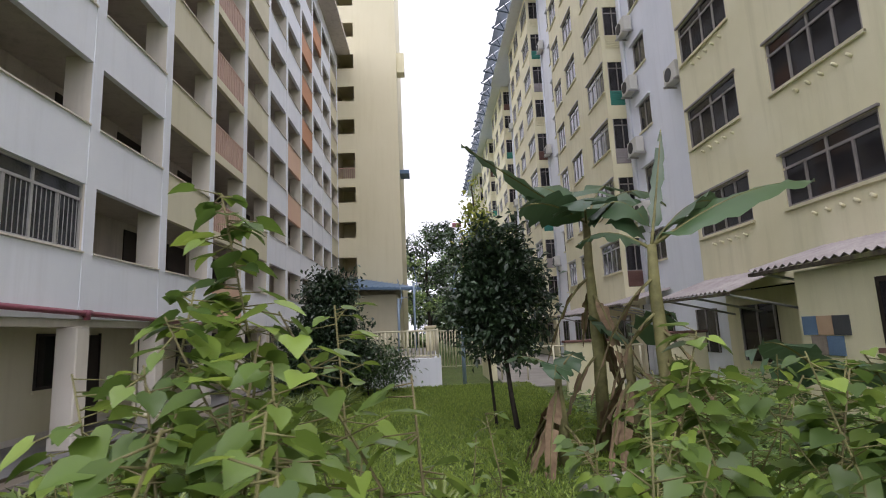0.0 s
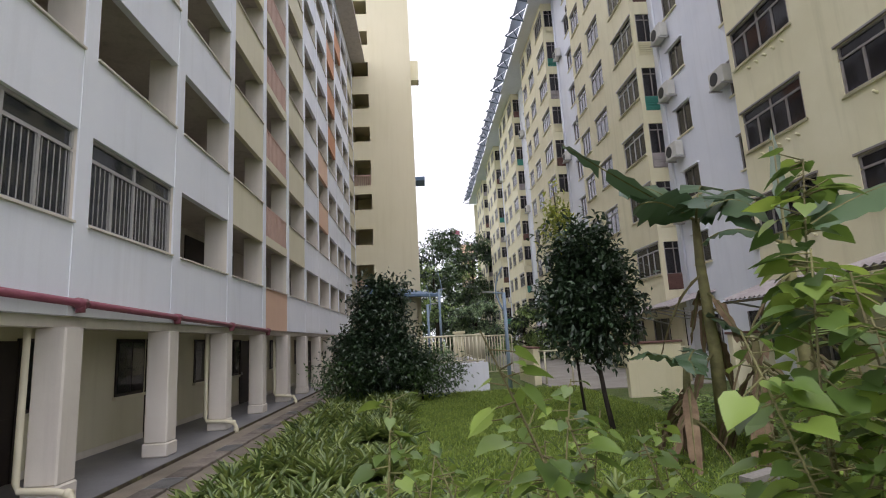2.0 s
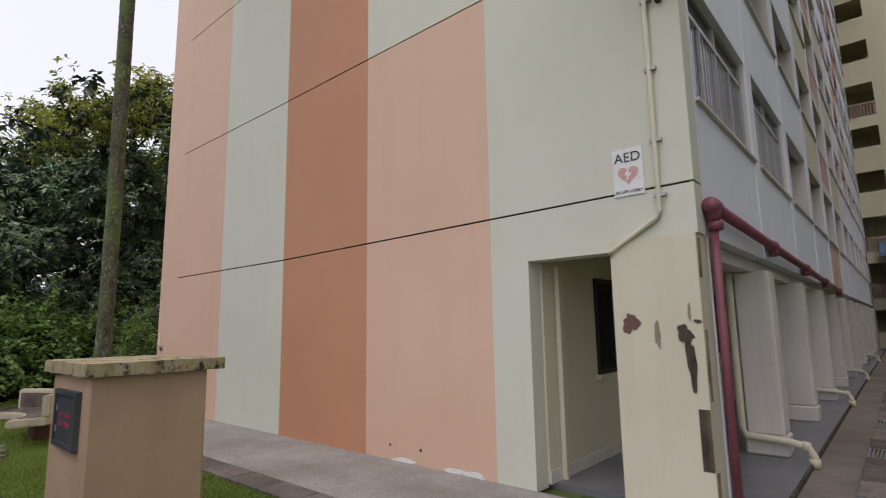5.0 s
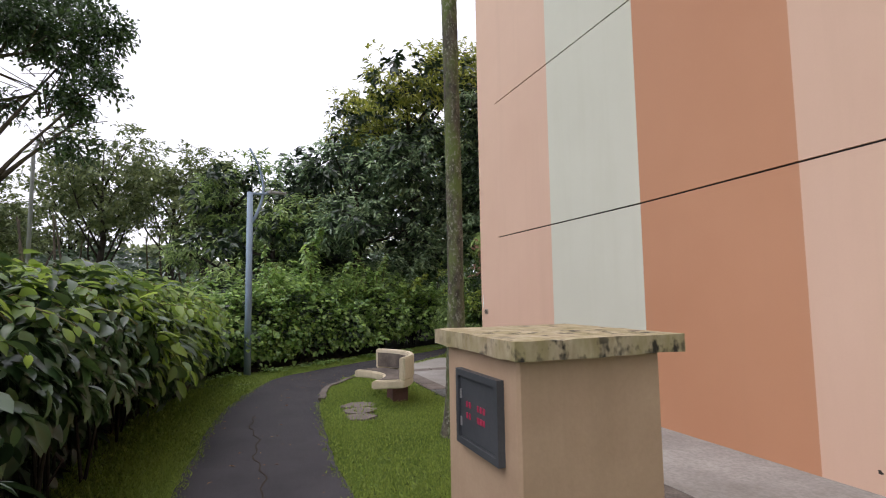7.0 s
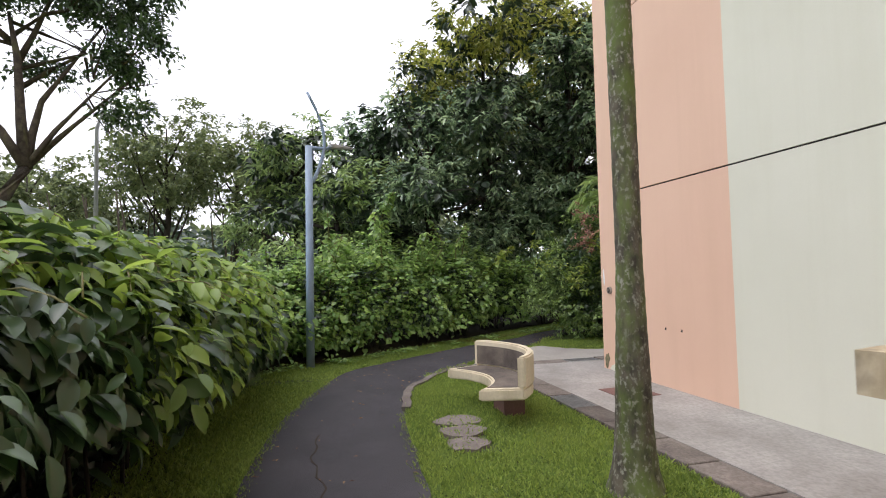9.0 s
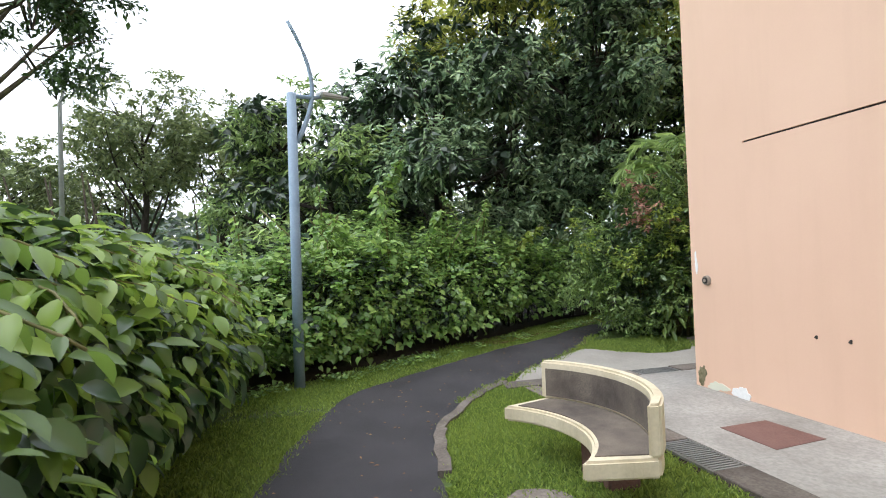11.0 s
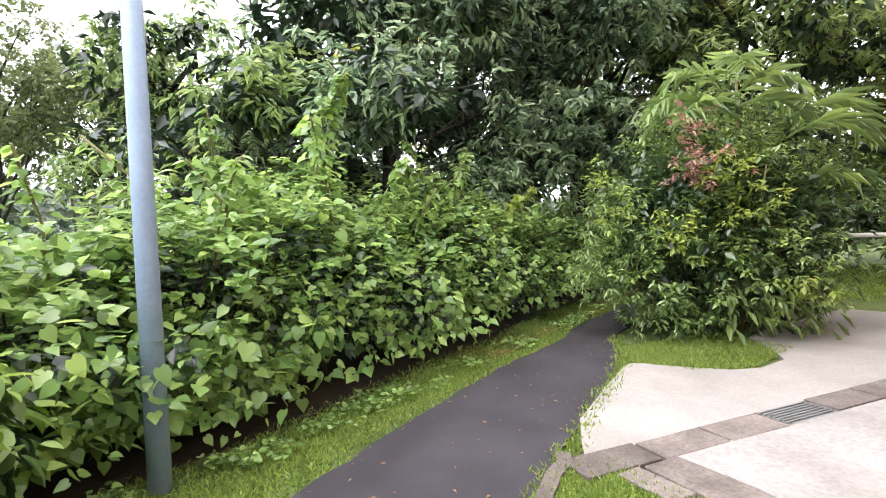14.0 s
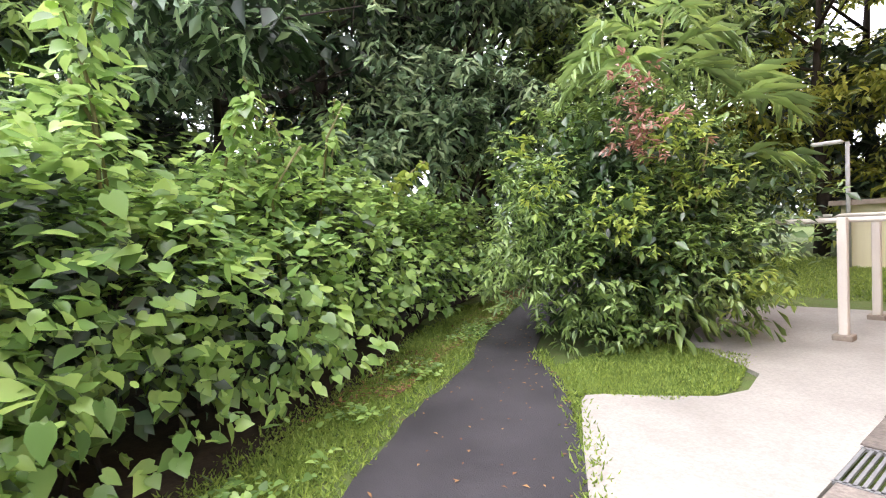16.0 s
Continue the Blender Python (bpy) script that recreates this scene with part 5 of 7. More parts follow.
blotch("peeled_paint", -16.97, 1.4, 0.02, 0.11, PAPER, 10, "white scrape on the wall edge")
for xx, s in ((-8.75, 11), (-9.0, 12), (-9.78, 13)):
    blotch("peeled_paint", xx, 0.03, 0.16, 0.03, PAPER, s, "white plaster chip at the wall foot")
for xx in (-15.55, -15.25, -10.0, -9.5):
    blotch("peeled_paint", xx, 0.75 if xx < -12 else 0.18, 0.018, 0.014, DARKBARK, 20 + int(xx), "small dark nail hole in the wall")
bolt = thing("wall_bolt", "round rusty pipe stub in the end wall", "pipe stub", (-16.81, 4.6, 1.21))
v, f = tube_data([(0, 0, 0), (0, -0.03, 0)], [0.056, 0.05], 18)
obj_from("ring", v, f, PLASTER, bolt)
v, f = tube_data([(0, -0.028, 0), (0, -0.04, 0)], [0.036, 0.034], 14)
obj_from("stub", v, f, BLACK, bolt)
v, f = tube_data([(0, -0.039, 0), (0, -0.043, 0)], [0.02, 0.019], 12)
obj_from("plug", v, f, PLASTER, bolt)

# ---- parallel bars beyond the pad ----
bars = thing("exercise_bars", "pale painted steel bars on stout posts", "railing", (-18.8, 7.95, 0))
for px, py in ((0, 0), (-0.02, 1.5), (1.6, 0.2)):
    box("post", bars, PILASTER, -18.8 + px - 0.044, -18.8 + px + 0.044, 7.95 + py - 0.044, 7.95 + py + 0.044, 0.0, 1.30, 0.008)
    box("foot", bars, PLASTER, -18.8 + px - 0.09, -18.8 + px + 0.09, 7.95 + py - 0.09, 7.95 + py + 0.09, 0.0, 0.07, 0.01)
tubes("bar", [([(-1.2, -0.02, 1.26), (2.4, 0.25, 1.28)], [0.028, 0.028])], PILASTER, bars, 8)
tubes("bar", [([(-0.6, 1.42, 1.3), (2.4, 1.6, 1.32)], [0.028, 0.028])], PILASTER, bars, 8)
hut = thing("bin_hut", "low yellow rendered hut with a flat roof", "hut", kind="structure")
box("hut_wall", hut, YELLOW, -21.0, -17.8, 17.0, 20, -0.05, 1.5)
box("hut_roof", hut, PLASTER, -21.2, -17.6, 16.8, 20.2, 1.5, 1.62)

# ---- trees ----
def tree(at, label, trunk_r, trunk_pts, limbs, blobs, n, per, spread, size, leaf, seed, bark=DARKBARK, fine=0, slim=0.45, name="tree", shell=0.5, category="tree"):
    """A tree: tapered trunk, limbs from a point of it to the crown's blobs, and a crown of leaf clumps. Places are in the world."""
    ax, ay, az = at
    t = thing(name, label, category, at)
    loc = lambda p: (p[0] - ax, p[1] - ay, p[2] - az)
    tp = [loc(p) for p in trunk_pts]
    k = len(tp)
    runs = [(tp, [trunk_r * (1 - 0.55 * i / max(1, k - 1)) for i in range(k)])]
    r = rng(seed + 500)
    for start, end, rad in limbs:
        a, b = Vector(loc(start)), Vector(loc(end))
        mid = (a + b) / 2 + Vector(r.normal(size=3)) * (b - a).length * 0.08
        q1 = (a + mid) / 2 + Vector(r.normal(size=3)) * (b - a).length * 0.03
        runs.append(([a, q1, mid, b], [rad, rad * 0.75, rad * 0.55, rad * 0.25]))
        for _ in range(3):
            u = r.rand() * 0.6 + 0.4
            p = a.lerp(b, u)
            runs.append(([p, p + Vector(r.normal(size=3)) * (b - a).length * 0.14, p + Vector((r.normal(), r.normal(), abs(r.normal()))) * (b - a).length * 0.14], [rad * 0.35, rad * 0.22, rad * 0.1]))
    tubes("trunk", runs, bark, t, 8)
    lb = [(loc(c), s) for c, s in blobs]
    crown("crown", lb, n, per, spread, size, leaf, t, seed, fine, slim, shell)
    return t


def fan(base, centres, rad):
    return [(base, c, rad) for c in centres]


# dark broad-leaved trees behind the bend
def wood_tree(x, y, h, spread_r, leaf, seed, n=420, per=22, size=0.24, low=0.25, label="tall dark broad-leaved tree behind the shrubs", slim=0.36, top=None, gaps=-0.09, inner=0.22):
    r = rng(seed)
    blobs = []
    for i in range(10):
        a = 2 * math.pi * i / 10 * 2.4
        zz = h * (low + (1 - low) * (i + 0.6) / 10.6)
        rr = spread_r * (0.8 - 0.5 * abs(i / 9 - 0.45))
        blobs.append(((x + rr * 0.9 * math.cos(a) + r.normal() * 0.3, y + rr * 0.9 * math.sin(a) + r.normal() * 0.3, zz - 0.4), (spread_r * 0.5, spread_r * 0.5, h * 0.105)))
    t = thing("tree", label, "tree", (x, y, 0))
    runs = [([(0, 0, -0.05), (0.15, -0.1, h * 0.2), (-0.1, 0.1, h * 0.45), (0.05, 0, h * 0.7), (0, 0, h * 0.9)], [0.12 + h * 0.011, 0.1 + h * 0.009, 0.08 + h * 0.006, 0.07, 0.03])]
    for i, (c, s) in enumerate(blobs):
        a, b = Vector((0, 0, h * (0.16 + 0.06 * i))), Vector((c[0] - x, c[1] - y, c[2]))
        m = (a + b) / 2 + Vector((r.normal(), r.normal(), r.normal())) * 0.12
        runs.append(([a, m, b], [0.065, 0.045, 0.015]))
        for _ in range(4):
            e = b + Vector((r.normal(), r.normal(), 0.5 * r.normal())) * spread_r * 0.28
            runs.append(([m.lerp(b, r.rand()), e], [0.02, 0.006]))
    tubes("trunk", runs, DARKBARK, t, 7)
    lb = [((c[0] - x, c[1] - y, c[2]), s) for c, s in blobs]
    k = int(n * per / 7.6)
    # inner leaves take a darker colour that paints the crown's inner shade
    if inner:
        rosettes("inner_crown", [(c, tuple(v * 0.8 for v in s)) for c, s in lb], int(k * inner), 8, size * 1.4, L_DEEP_AND_SHADE, t, seed + 2, 0.5, 0.2, -0.25)
    if top:
        rosettes("crown", lb[:6], int(k * 0.6), 9, size, leaf, t, seed, slim, 0.35, gaps)
        rosettes("crown_top", lb[6:], int(k * 0.5), 9, size * 0.9, top, t, seed + 1, slim, 0.35, gaps)
    else:
        rosettes("crown", lb, k, 9, size, leaf, t, seed, slim, 0.35, gaps)
    return t


wood_tree(-24.9, 3.6, 7.1, 2.9, L_DARK, 31, 620, 26, 0.22)
wood_tree(-26.6, 6.0, 11.2, 3.2, L_DARK, 32, 760, 26, 0.25, 0.25, top=L_OLIVE)
wood_tree(-25.6, 8.6, 9.8, 2.6, L_DARK, 33, 620, 26, 0.24, 0.38)
wood_tree(-27.5, 11.2, 12.5, 3.4, L_MID, 34, 640, 24, 0.28, 0.3, top=L_OLIVE)
wood_tree(-24.4, 12.8, 10.5, 2.8, L_MID, 35, 520, 24, 0.26, 0.32, top=L_OLIVE)
wood_tree(-31.0, 8.2, 13.5, 4.0, L_OLIVE, 36, 560, 24, 0.32, 0.3, "tall olive-crowned tree rising behind the others")
wood_tree(-25.2, 0.9, 4.9, 1.9, L_MID, 37, 420, 24, 0.24, 0.2, "leafy mango tree behind the lamp", 0.3)
wood_tree(-28.4, -0.4, 6.9, 1.8, L_MID, 38, 320, 22, 0.26, 0.3, "leafy mango tree behind the lamp", 0.3)
wood_tree(-29.5, 3.0, 8.2, 2.6, L_DARK, 39, 420, 22, 0.28, 0.25)
wood_tree(-33, 14, 14, 4.5, L_MID, 40, 420, 22, 0.36, 0.2)
wood_tree(-22.0, 24.5, 13, 4.0, L_OLIVE, 44, 620, 22, 0.36, 0.05, "olive-green tree beyond the lawn")
wood_tree(-24.5, 29, 14, 4.5, L_OLIVE, 45, 620, 22, 0.4, 0.05, "olive-green tree beyond the lawn")
wood_tree(-22.5, 21, 11, 4.0, L_OLIVE, 41, 620, 22, 0.34, 0.15, "olive-green tree beyond the lawn")
wood_tree(-17.5, 27, 12, 4.5, L_OLIVE, 42, 620, 22, 0.36, 0.12, "olive-green tree beyond the lawn")
wood_tree(-26.5, 17, 12, 4.0, L_MID, 43, 620, 22, 0.32, 0.15, "broad tree beyond the lawn")
# slimmer pale trees farther off
for k, (x, y, h, rr) in enumerate([(-40, -7.2, 10.6, 3.4), (-44, -4.2, 11.0, 3.4), (-38, -2.0, 8.8, 2.6), (-47, -10.5, 10.0, 3.6), (-41, -14, 8.0, 3.6), (-36, -18.5, 8.0, 3.4), (-50, 0.5, 9.5, 3.2)]):
    wood_tree(x, y, h, rr, L_FAR, 60 + k, 430, 20, 0.3, 0.58, "slender pale-green tree in the open wood", 0.5, None, -0.1, 0)
# bare slim trunks of the open wood
for k in range(16):
    r = rng(90 + k)
    x, y = -33 - 14 * r.rand(), -12 + 13.5 * r.rand()
    t = thing("sapling", "slim bare trunk in the open wood", "tree", (x, y, 0), "slim trunks in the open wood")
    tubes("trunk", [([(0, 0, 0), (r.normal() * 0.15, r.normal() * 0.15, 2.2), (r.normal() * 0.4, r.normal() * 0.4, 5.2)], [0.09, 0.07, 0.03])], BARK, t, 6)

# spreading rain tree
rt = (-23.6, -7.6, 0)
fork = (-24.4, -6.5, 4.3)
rain_limbs = [(fork, (-25.0, -7.2, 8.4), 0.16), (fork, (-25.4, -5.2, 8.4), 0.13), (fork, (-25.6, -4.6, 7.0), 0.10), (fork, (-24.2, -9.2, 7.0), 0.13), 
              ((-24.8, -6.9, 7.0), (-26.0, -6.2, 10.4), 0.09), ((-24.9, -7.1, 7.6), (-24.0, -9.4, 10.6), 0.09)]
rain_blobs = [((-25.5, -4.9, 7.4), (1.4, 1.0, 0.45)), ((-25.8, -4.6, 9.2), (1.5, 1.0, 0.5)), ((-25.4, -6.4, 9.6), (1.7, 1.4, 0.6)), ((-24.6, -8.2, 10.2), (1.8, 1.6, 0.6)), ((-24.5, -9.2, 7.2), (1.6, 1.3, 0.5)),
              ((-26.0, -5.6, 10.8), (1.8, 1.5, 0.6)), ((-25.4, -4.5, 6.0), (0.8, 0.6, 0.3)), ((-24.4, -7.6, 8.4), (1.2, 1.3, 0.4)), ((-25.4, -8.6, 8.8), (1.3, 1.2, 0.5)), ((-25.6, -6.8, 7.2), (1.0, 0.9, 0.35))]
tree(rt, "spreading rain tree with crooked limbs and feathery leaves", 0.30, [(-23.4, -7.9, -0.05), (-23.8, -7.3, 1.8), (-24.1, -6.9, 3.4), fork], rain_limbs + [(fork, (-25.3, -4.2, 7.9), 0.08), ((-25.0, -7.1, 7.8), (-25.2, -4.4, 9.8), 0.07), ((-24.9, -6.9, 6.4), (-25.9, -5.4, 8.8), 0.07), ((-24.6, -7.6, 5.4), (-24.0, -9.0, 8.8), 0.09)], rain_blobs + [((-25.2, -4.0, 9.8), (1.3, 0.9, 0.4)), ((-25.4, -4.0, 8.1), (1.0, 0.8, 0.35)), ((-25.8, -5.4, 8.9), (1.2, 0.9, 0.35))], 520, 34, 0.15, 0.17, L_HEDGE, 77, BARK, shell=0.05)

# trees between the blocks
wood_tree(-0.2, 64, 16, 5.0, L_HEDGE, 110, 380, 22, 0.5, 0.1, "tall green tree between the blocks")
wood_tree(5.6, 74, 17, 5.0, L_HEDGE, 111, 380, 22, 0.55, 0.1, "dark broad tree between the blocks")
wood_tree(3.0, 88, 16, 6.0, L_MID, 112, 380, 22, 0.55, 0.1, "tall green tree between the blocks")
wood_tree(-3.0, 50, 10, 3.0, L_MID, 113, 300, 22, 0.36, 0.1, "tall green tree between the blocks")
wood_tree(2.6, 44, 5.2, 2.2, L_DARK, 114, 300, 22, 0.3, 0.2, "small dark tree beside the ramp")
wood_tree(5.2, 37, 4.2, 1.5, L_MID, 115, 260, 22, 0.24, 0.2, "small leafy tree beside the facing block")
pinkb = thing("distant_block", "distant pink and white apartment block over the trees", "building", (9, 130, 0), kind="structure")
box("distant_wall", pinkb, WHITE, 4, 8.5, 130, 140, 0, 27.5)
box("distant_top", pinkb, MAROON, 6.5, 8.7, 129.8, 140, 27.5, 28.6)
box("distant_wing", pinkb, PEACH, 8.5, 12, 130, 140, 0, 25)

# dark clipped tree on the lawn and the bushes by the ramp
tree((1.3, 10.3, 0), "small dark glossy tree with a dense oval crown", 0.055, [(1.42, 10.2, -0.05), (1.34, 10.25, 0.6), (1.28, 10.3, 1.4), (1.25, 10.3, 3.0)],
     fan((1.3, 10.3, 1.0), [(0.9, 10.3, 2.2), (1.7, 10.4, 2.2), (1.25, 10.0, 2.7)], 0.025),
     [((1.3, 10.3, 1.95), (0.85, 0.85, 0.7)), ((1.3, 10.3, 2.6), (0.85, 0.8, 0.75)), ((1.15, 10.3, 3.2), (0.6, 0.6, 0.6)), ((0.95, 10.4, 2.2), (0.55, 0.5, 0.6))], 430, 22, 0.11, 0.13, L_DEEP_AND_SHADE, 120, fine=0, shell=0.4, slim=0.5)
tree((1.0, 10.7, 0), "slender shrub with pale upright shoots", 0.03, [(1.1, 10.7, -0.05), (1.0, 10.7, 1.5), (0.95, 10.7, 3.2), (0.85, 10.7, 4.7)], [],
     [((0.95, 10.7, 3.7), (0.32, 0.32, 0.5)), ((0.88, 10.7, 4.3), (0.18, 0.18, 0.5)), ((1.3, 10.7, 3.3), (0.4, 0.4, 0.4))], 60, 14, 0.10, 0.13, L_OLIVE, 121, shell=0.2, slim=0.4)
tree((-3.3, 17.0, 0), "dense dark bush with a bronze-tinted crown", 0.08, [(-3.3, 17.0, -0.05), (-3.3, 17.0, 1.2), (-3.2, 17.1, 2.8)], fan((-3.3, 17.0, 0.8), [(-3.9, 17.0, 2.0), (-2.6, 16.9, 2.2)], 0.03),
     [((-3.3, 17.0, 1.2), (1.35, 1.2, 1.0)), ((-3.25, 17.1, 2.3), (0.95, 0.9, 0.8)), ((-3.45, 17.1, 3.2), (0.5, 0.5, 0.6)), ((-2.75, 17.1, 3.3), (0.4, 0.4, 0.5)), ((-4.1, 17.0, 1.6), (0.5, 0.5, 0.4)), ((-2.3, 16.8, 1.3), (0.45, 0.45, 0.4))], 620, 20, 0.14, 0.15, L_DEEP_AND_SHADE, 122, shell=0.5, slim=0.5, name="bush", category="bush")
tree((-2.0, 16.6, 0), "loose low shrub spilling before the retaining wall", 0.03, [(-2.0, 16.6, -0.05), (-2.0, 16.6, 0.8)], [],
     [((-2.1, 16.8, 0.7), (1.1, 0.8, 0.65)), ((-1.4, 17.2, 0.9), (0.7, 0.5, 0.6)), ((-4.2, 16.4, 0.7), (0.9, 0.9, 0.6))], 300, 16, 0.16, 0.12, L_HEDGE, 123, shell=0.2, name="bush", category="bush")


# ---- tall palm trunks ----
def palm(at, r0, r1, height, lean, label, m, seed, rings=True):
    p = thing("palm_tree", label, "palm tree", at)
    n = int(height / (0.045 if rings else 0.12))
    pts, rad = [], []
    for i in range(n + 1):
        z = height * i / n
        u = min(1.0, z / 1.6)
        rr = r0 + (r1 - r0) * u + (0.55 if rings else 0.1) * r0 * math.exp(-z * 7)
        if rings:
            rr *= 1 + (0.018 if i % 3 == 0 else -0.006)
        rr *= 1 + 0.025 * noise.noise(Vector((seed, 0, z * 3)))
        pts.append((lean[0] * z + 0.01 * math.sin(z * 1.3), lean[1] * z + 0.012 * math.sin(z * 0.9 + seed), z - 0.05))
        rad.append(rr)
    tubes("trunk", [(pts, rad)], m, p, 18)
    top = pts[-1]
    r = rng(seed)
    for k in range(11):
        a = 2 * math.pi * k / 11
        frond(p, top, a, 0.9, 2.4, 26, seed * 20 + k)
    return p


def frond(parent, base, az, rise, length, n, seed, leaf=None, width=0.42, droop=0.55):
    """An arching feather frond with paired leaflets."""
    r = rng(seed)
    d = np.array([math.cos(az), math.sin(az), 0.0])
    side = np.array([-math.sin(az), math.cos(az), 0.0])
    us = np.linspace(0.0, 1.0, n)
    spine = np.array(base)[None] + d[None] * (us * length)[:, None] * (1 - 0.12 * us[:, None]) + np.array([0, 0, 1.0])[None] * ((rise * us - (rise + droop) * us ** 2 * 0.75) * length * 0.8)[:, None]
    pos, way, ups, ln, wd = [], [], [], [], []
    for i in range(3, n):
        for sgn in (-1, 1):
            tang = spine[i] - spine[i - 1]
            tang = tang / np.linalg.norm(tang)
            pos.append(spine[i])
            w = side * sgn * 0.9 + tang * 0.75 + np.array([0, 0, -0.3 + 0.25 * r.normal()]) + tang * 0.3 * r.normal()
            way.append(w)
            ups.append(np.array([0, 0, 1.0]) + d * 0.2)
            ln.append(width * length * 0.5 * (math.sin(math.pi * min(1, 0.18 + us[i] * 0.82)) ** 0.6) * (0.9 + 0.2 * r.rand()) + 0.05)
            wd.append(0.036 + 0.012 * r.rand())
    fr = leaf_cloud("frond", np.array(pos), np.array(way), np.array(ups), np.array(ln), np.array(wd), leaf or L_PALM, parent)
    tubes("rib", [([tuple(p) for p in spine[::3]], [0.018 - 0.013 * i / max(1, len(spine[::3]) - 1) for i in range(len(spine[::3]))])], L_PALM, fr, 5)


palm((-3.155, 2.09, 0), 0.095, 0.081, 9.5, (-0.012, -0.075), "slim lichen-spotted tree trunk rising past the view", LICHENBARK, 3, False)
palm((-12.97, 2.40, 0), 0.145, 0.092, 11.0, (-0.004, -0.003), "slim ringed palm trunk with moss on its bark", PALMTRUNK, 5, True)


# ---- banana plants ----
def banana_leaf(parent, base, az, length, rise, droop, width, seed, m=None):
    r = rng(seed)
    n = 16
    d = Vector((math.cos(az), math.sin(az), 0))
    s = Vector((-math.sin(az), math.cos(az), 0))
    roll = (0.1 + 0.4 * r.rand()) * (1 if r.rand() < 0.5 else -1)
    s = s * math.cos(roll) + Vector((0, 0, math.sin(roll)))
    verts, faces = [], []
    spine = []
    for i in range(n + 1):
        u = i / n
        spine.append(Vector(base) + d * length * (u - 0.10 * u * u) * math.cos(rise * 0.6) + Vector((0, 0, length * (math.sin(rise) * u - droop * u ** 2.2))))
    for i, p in enumerate(spine):
        u = i / n
        w = 0 if u < 0.10 else width * math.sin(math.pi * ((u - 0.10) / 0.9) ** 0.75) ** 0.7
        w *= 1 + 0.12 * r.normal()
        w *= 1.5
        fold = 0.2 * w
        verts += [tuple(p + s * w - Vector((0, 0, fold + 0.03 * r.normal()))), tuple(p + Vector((0, 0, 0.008))), tuple(p - s * w - Vector((0, 0, fold + 0.03 * r.normal())))]
    for i in range(n):
        k = 3 * i
        if r.rand() > 0.10:
            faces.append((k, k + 1, k + 4, k + 3))
        if r.rand() > 0.10:
            faces.append((k + 1, k + 2, k + 5, k + 4))
    lf = obj_from("leaf", verts, faces, m or L_BANANA, parent, True)
    tubes("midrib", [([tuple(p) for p in spine[::2]], [0.022 - 0.002 * i for i in range(len(spine[::2]))])], BANANASTEM, lf, 6)


def banana(at, height, leaves, label, seed, dead=5, r0=0.105):
    b = thing("banana_plant", label, "banana plant", at, "banana plants")
    tubes("stem", [([(0, 0, -0.05), (0.03, 0.02, height * 0.4), (0.0, 0.05, height * 0.8), (0.02, 0.05, height)], [r0, r0 * 0.85, r0 * 0.65, r0 * 0.5])], BANANASTEM, b, 12)
    for k, (az, ln, rise, droop, w) in enumerate(leaves):
        banana_leaf(b, (0.02, 0.05, height - 0.08 * k / max(1, len(leaves))), az, ln, rise, droop, w, seed + k)
    r = rng(seed + 50)
    for k in range(dead):
        az = r.rand() * 6.28
        banana_leaf(b, (0.05 * math.cos(az), 0.05 * math.sin(az), height * (0.35 + 0.5 * r.rand())), az, 0.6 + 0.5 * r.rand(), -0.75, 0.75, 0.035 + 0.03 * r.rand(), seed + 80 + k, DRYLEAF)
    return b


banana((2.34, 8.2, 0), 3.35, [(2.9, 2.3, 0.72, 0.02, 0.20), (2.2, 1.9, 1.25, 0.55, 0.30), (3.5, 1.4, 0.6, 0.45, 0.28), (0.9, 1.9, 1.15, 0.5, 0.30), (-0.9, 1.3, 0.9, 0.95, 0.30), (-0.1, 1.7, 1.1, 0.75, 0.32), (4.4, 1.2, 1.0, 0.8, 0.28), (5.4, 1.2, 0.9, 1.1, 0.28)], "tall banana plant with broad torn leaves and dry skirts", 130, 7)
banana((2.7, 6.8, 0), 2.75, [(0.9, 1.9, 1.42, 0.02, 0.06), (-0.15, 2.4, 0.65, 0.32, 0.24), (0.4, 1.7, 1.0, 0.45, 0.24), (2.6, 1.2, 0.8, 0.6, 0.22)], "banana plant with a rolled new leaf standing upright", 150, 7, 0.11)
banana((1.6, 7.6, 0), 1.2, [(3.0, 0.9, 0.7, 0.5, 0.15), (4.4, 0.8, 0.6, 0.6, 0.14), (0.8, 0.8, 0.9, 0.5, 0.14)], "young banana sucker with hanging dry leaves", 170, 9, 0.08)
banana((2.55, 7.5, 0), 1.5, [(5.2, 1.0, 0.9, 0.4, 0.2), (2.0, 0.9, 1.0, 0.4, 0.18)], "young banana sucker with hanging dry leaves", 190, 9, 0.09)
banana((4.3, 6.2, 0), 1.0, [(3.4, 1.2, 1.0, 0.4, 0.26), (2.2, 1.2, 1.0, 0.5, 0.26), (4.6, 1.1, 0.9, 0.5, 0.24)], "young banana plant with broad fresh leaves", 210, 1, 0.08)


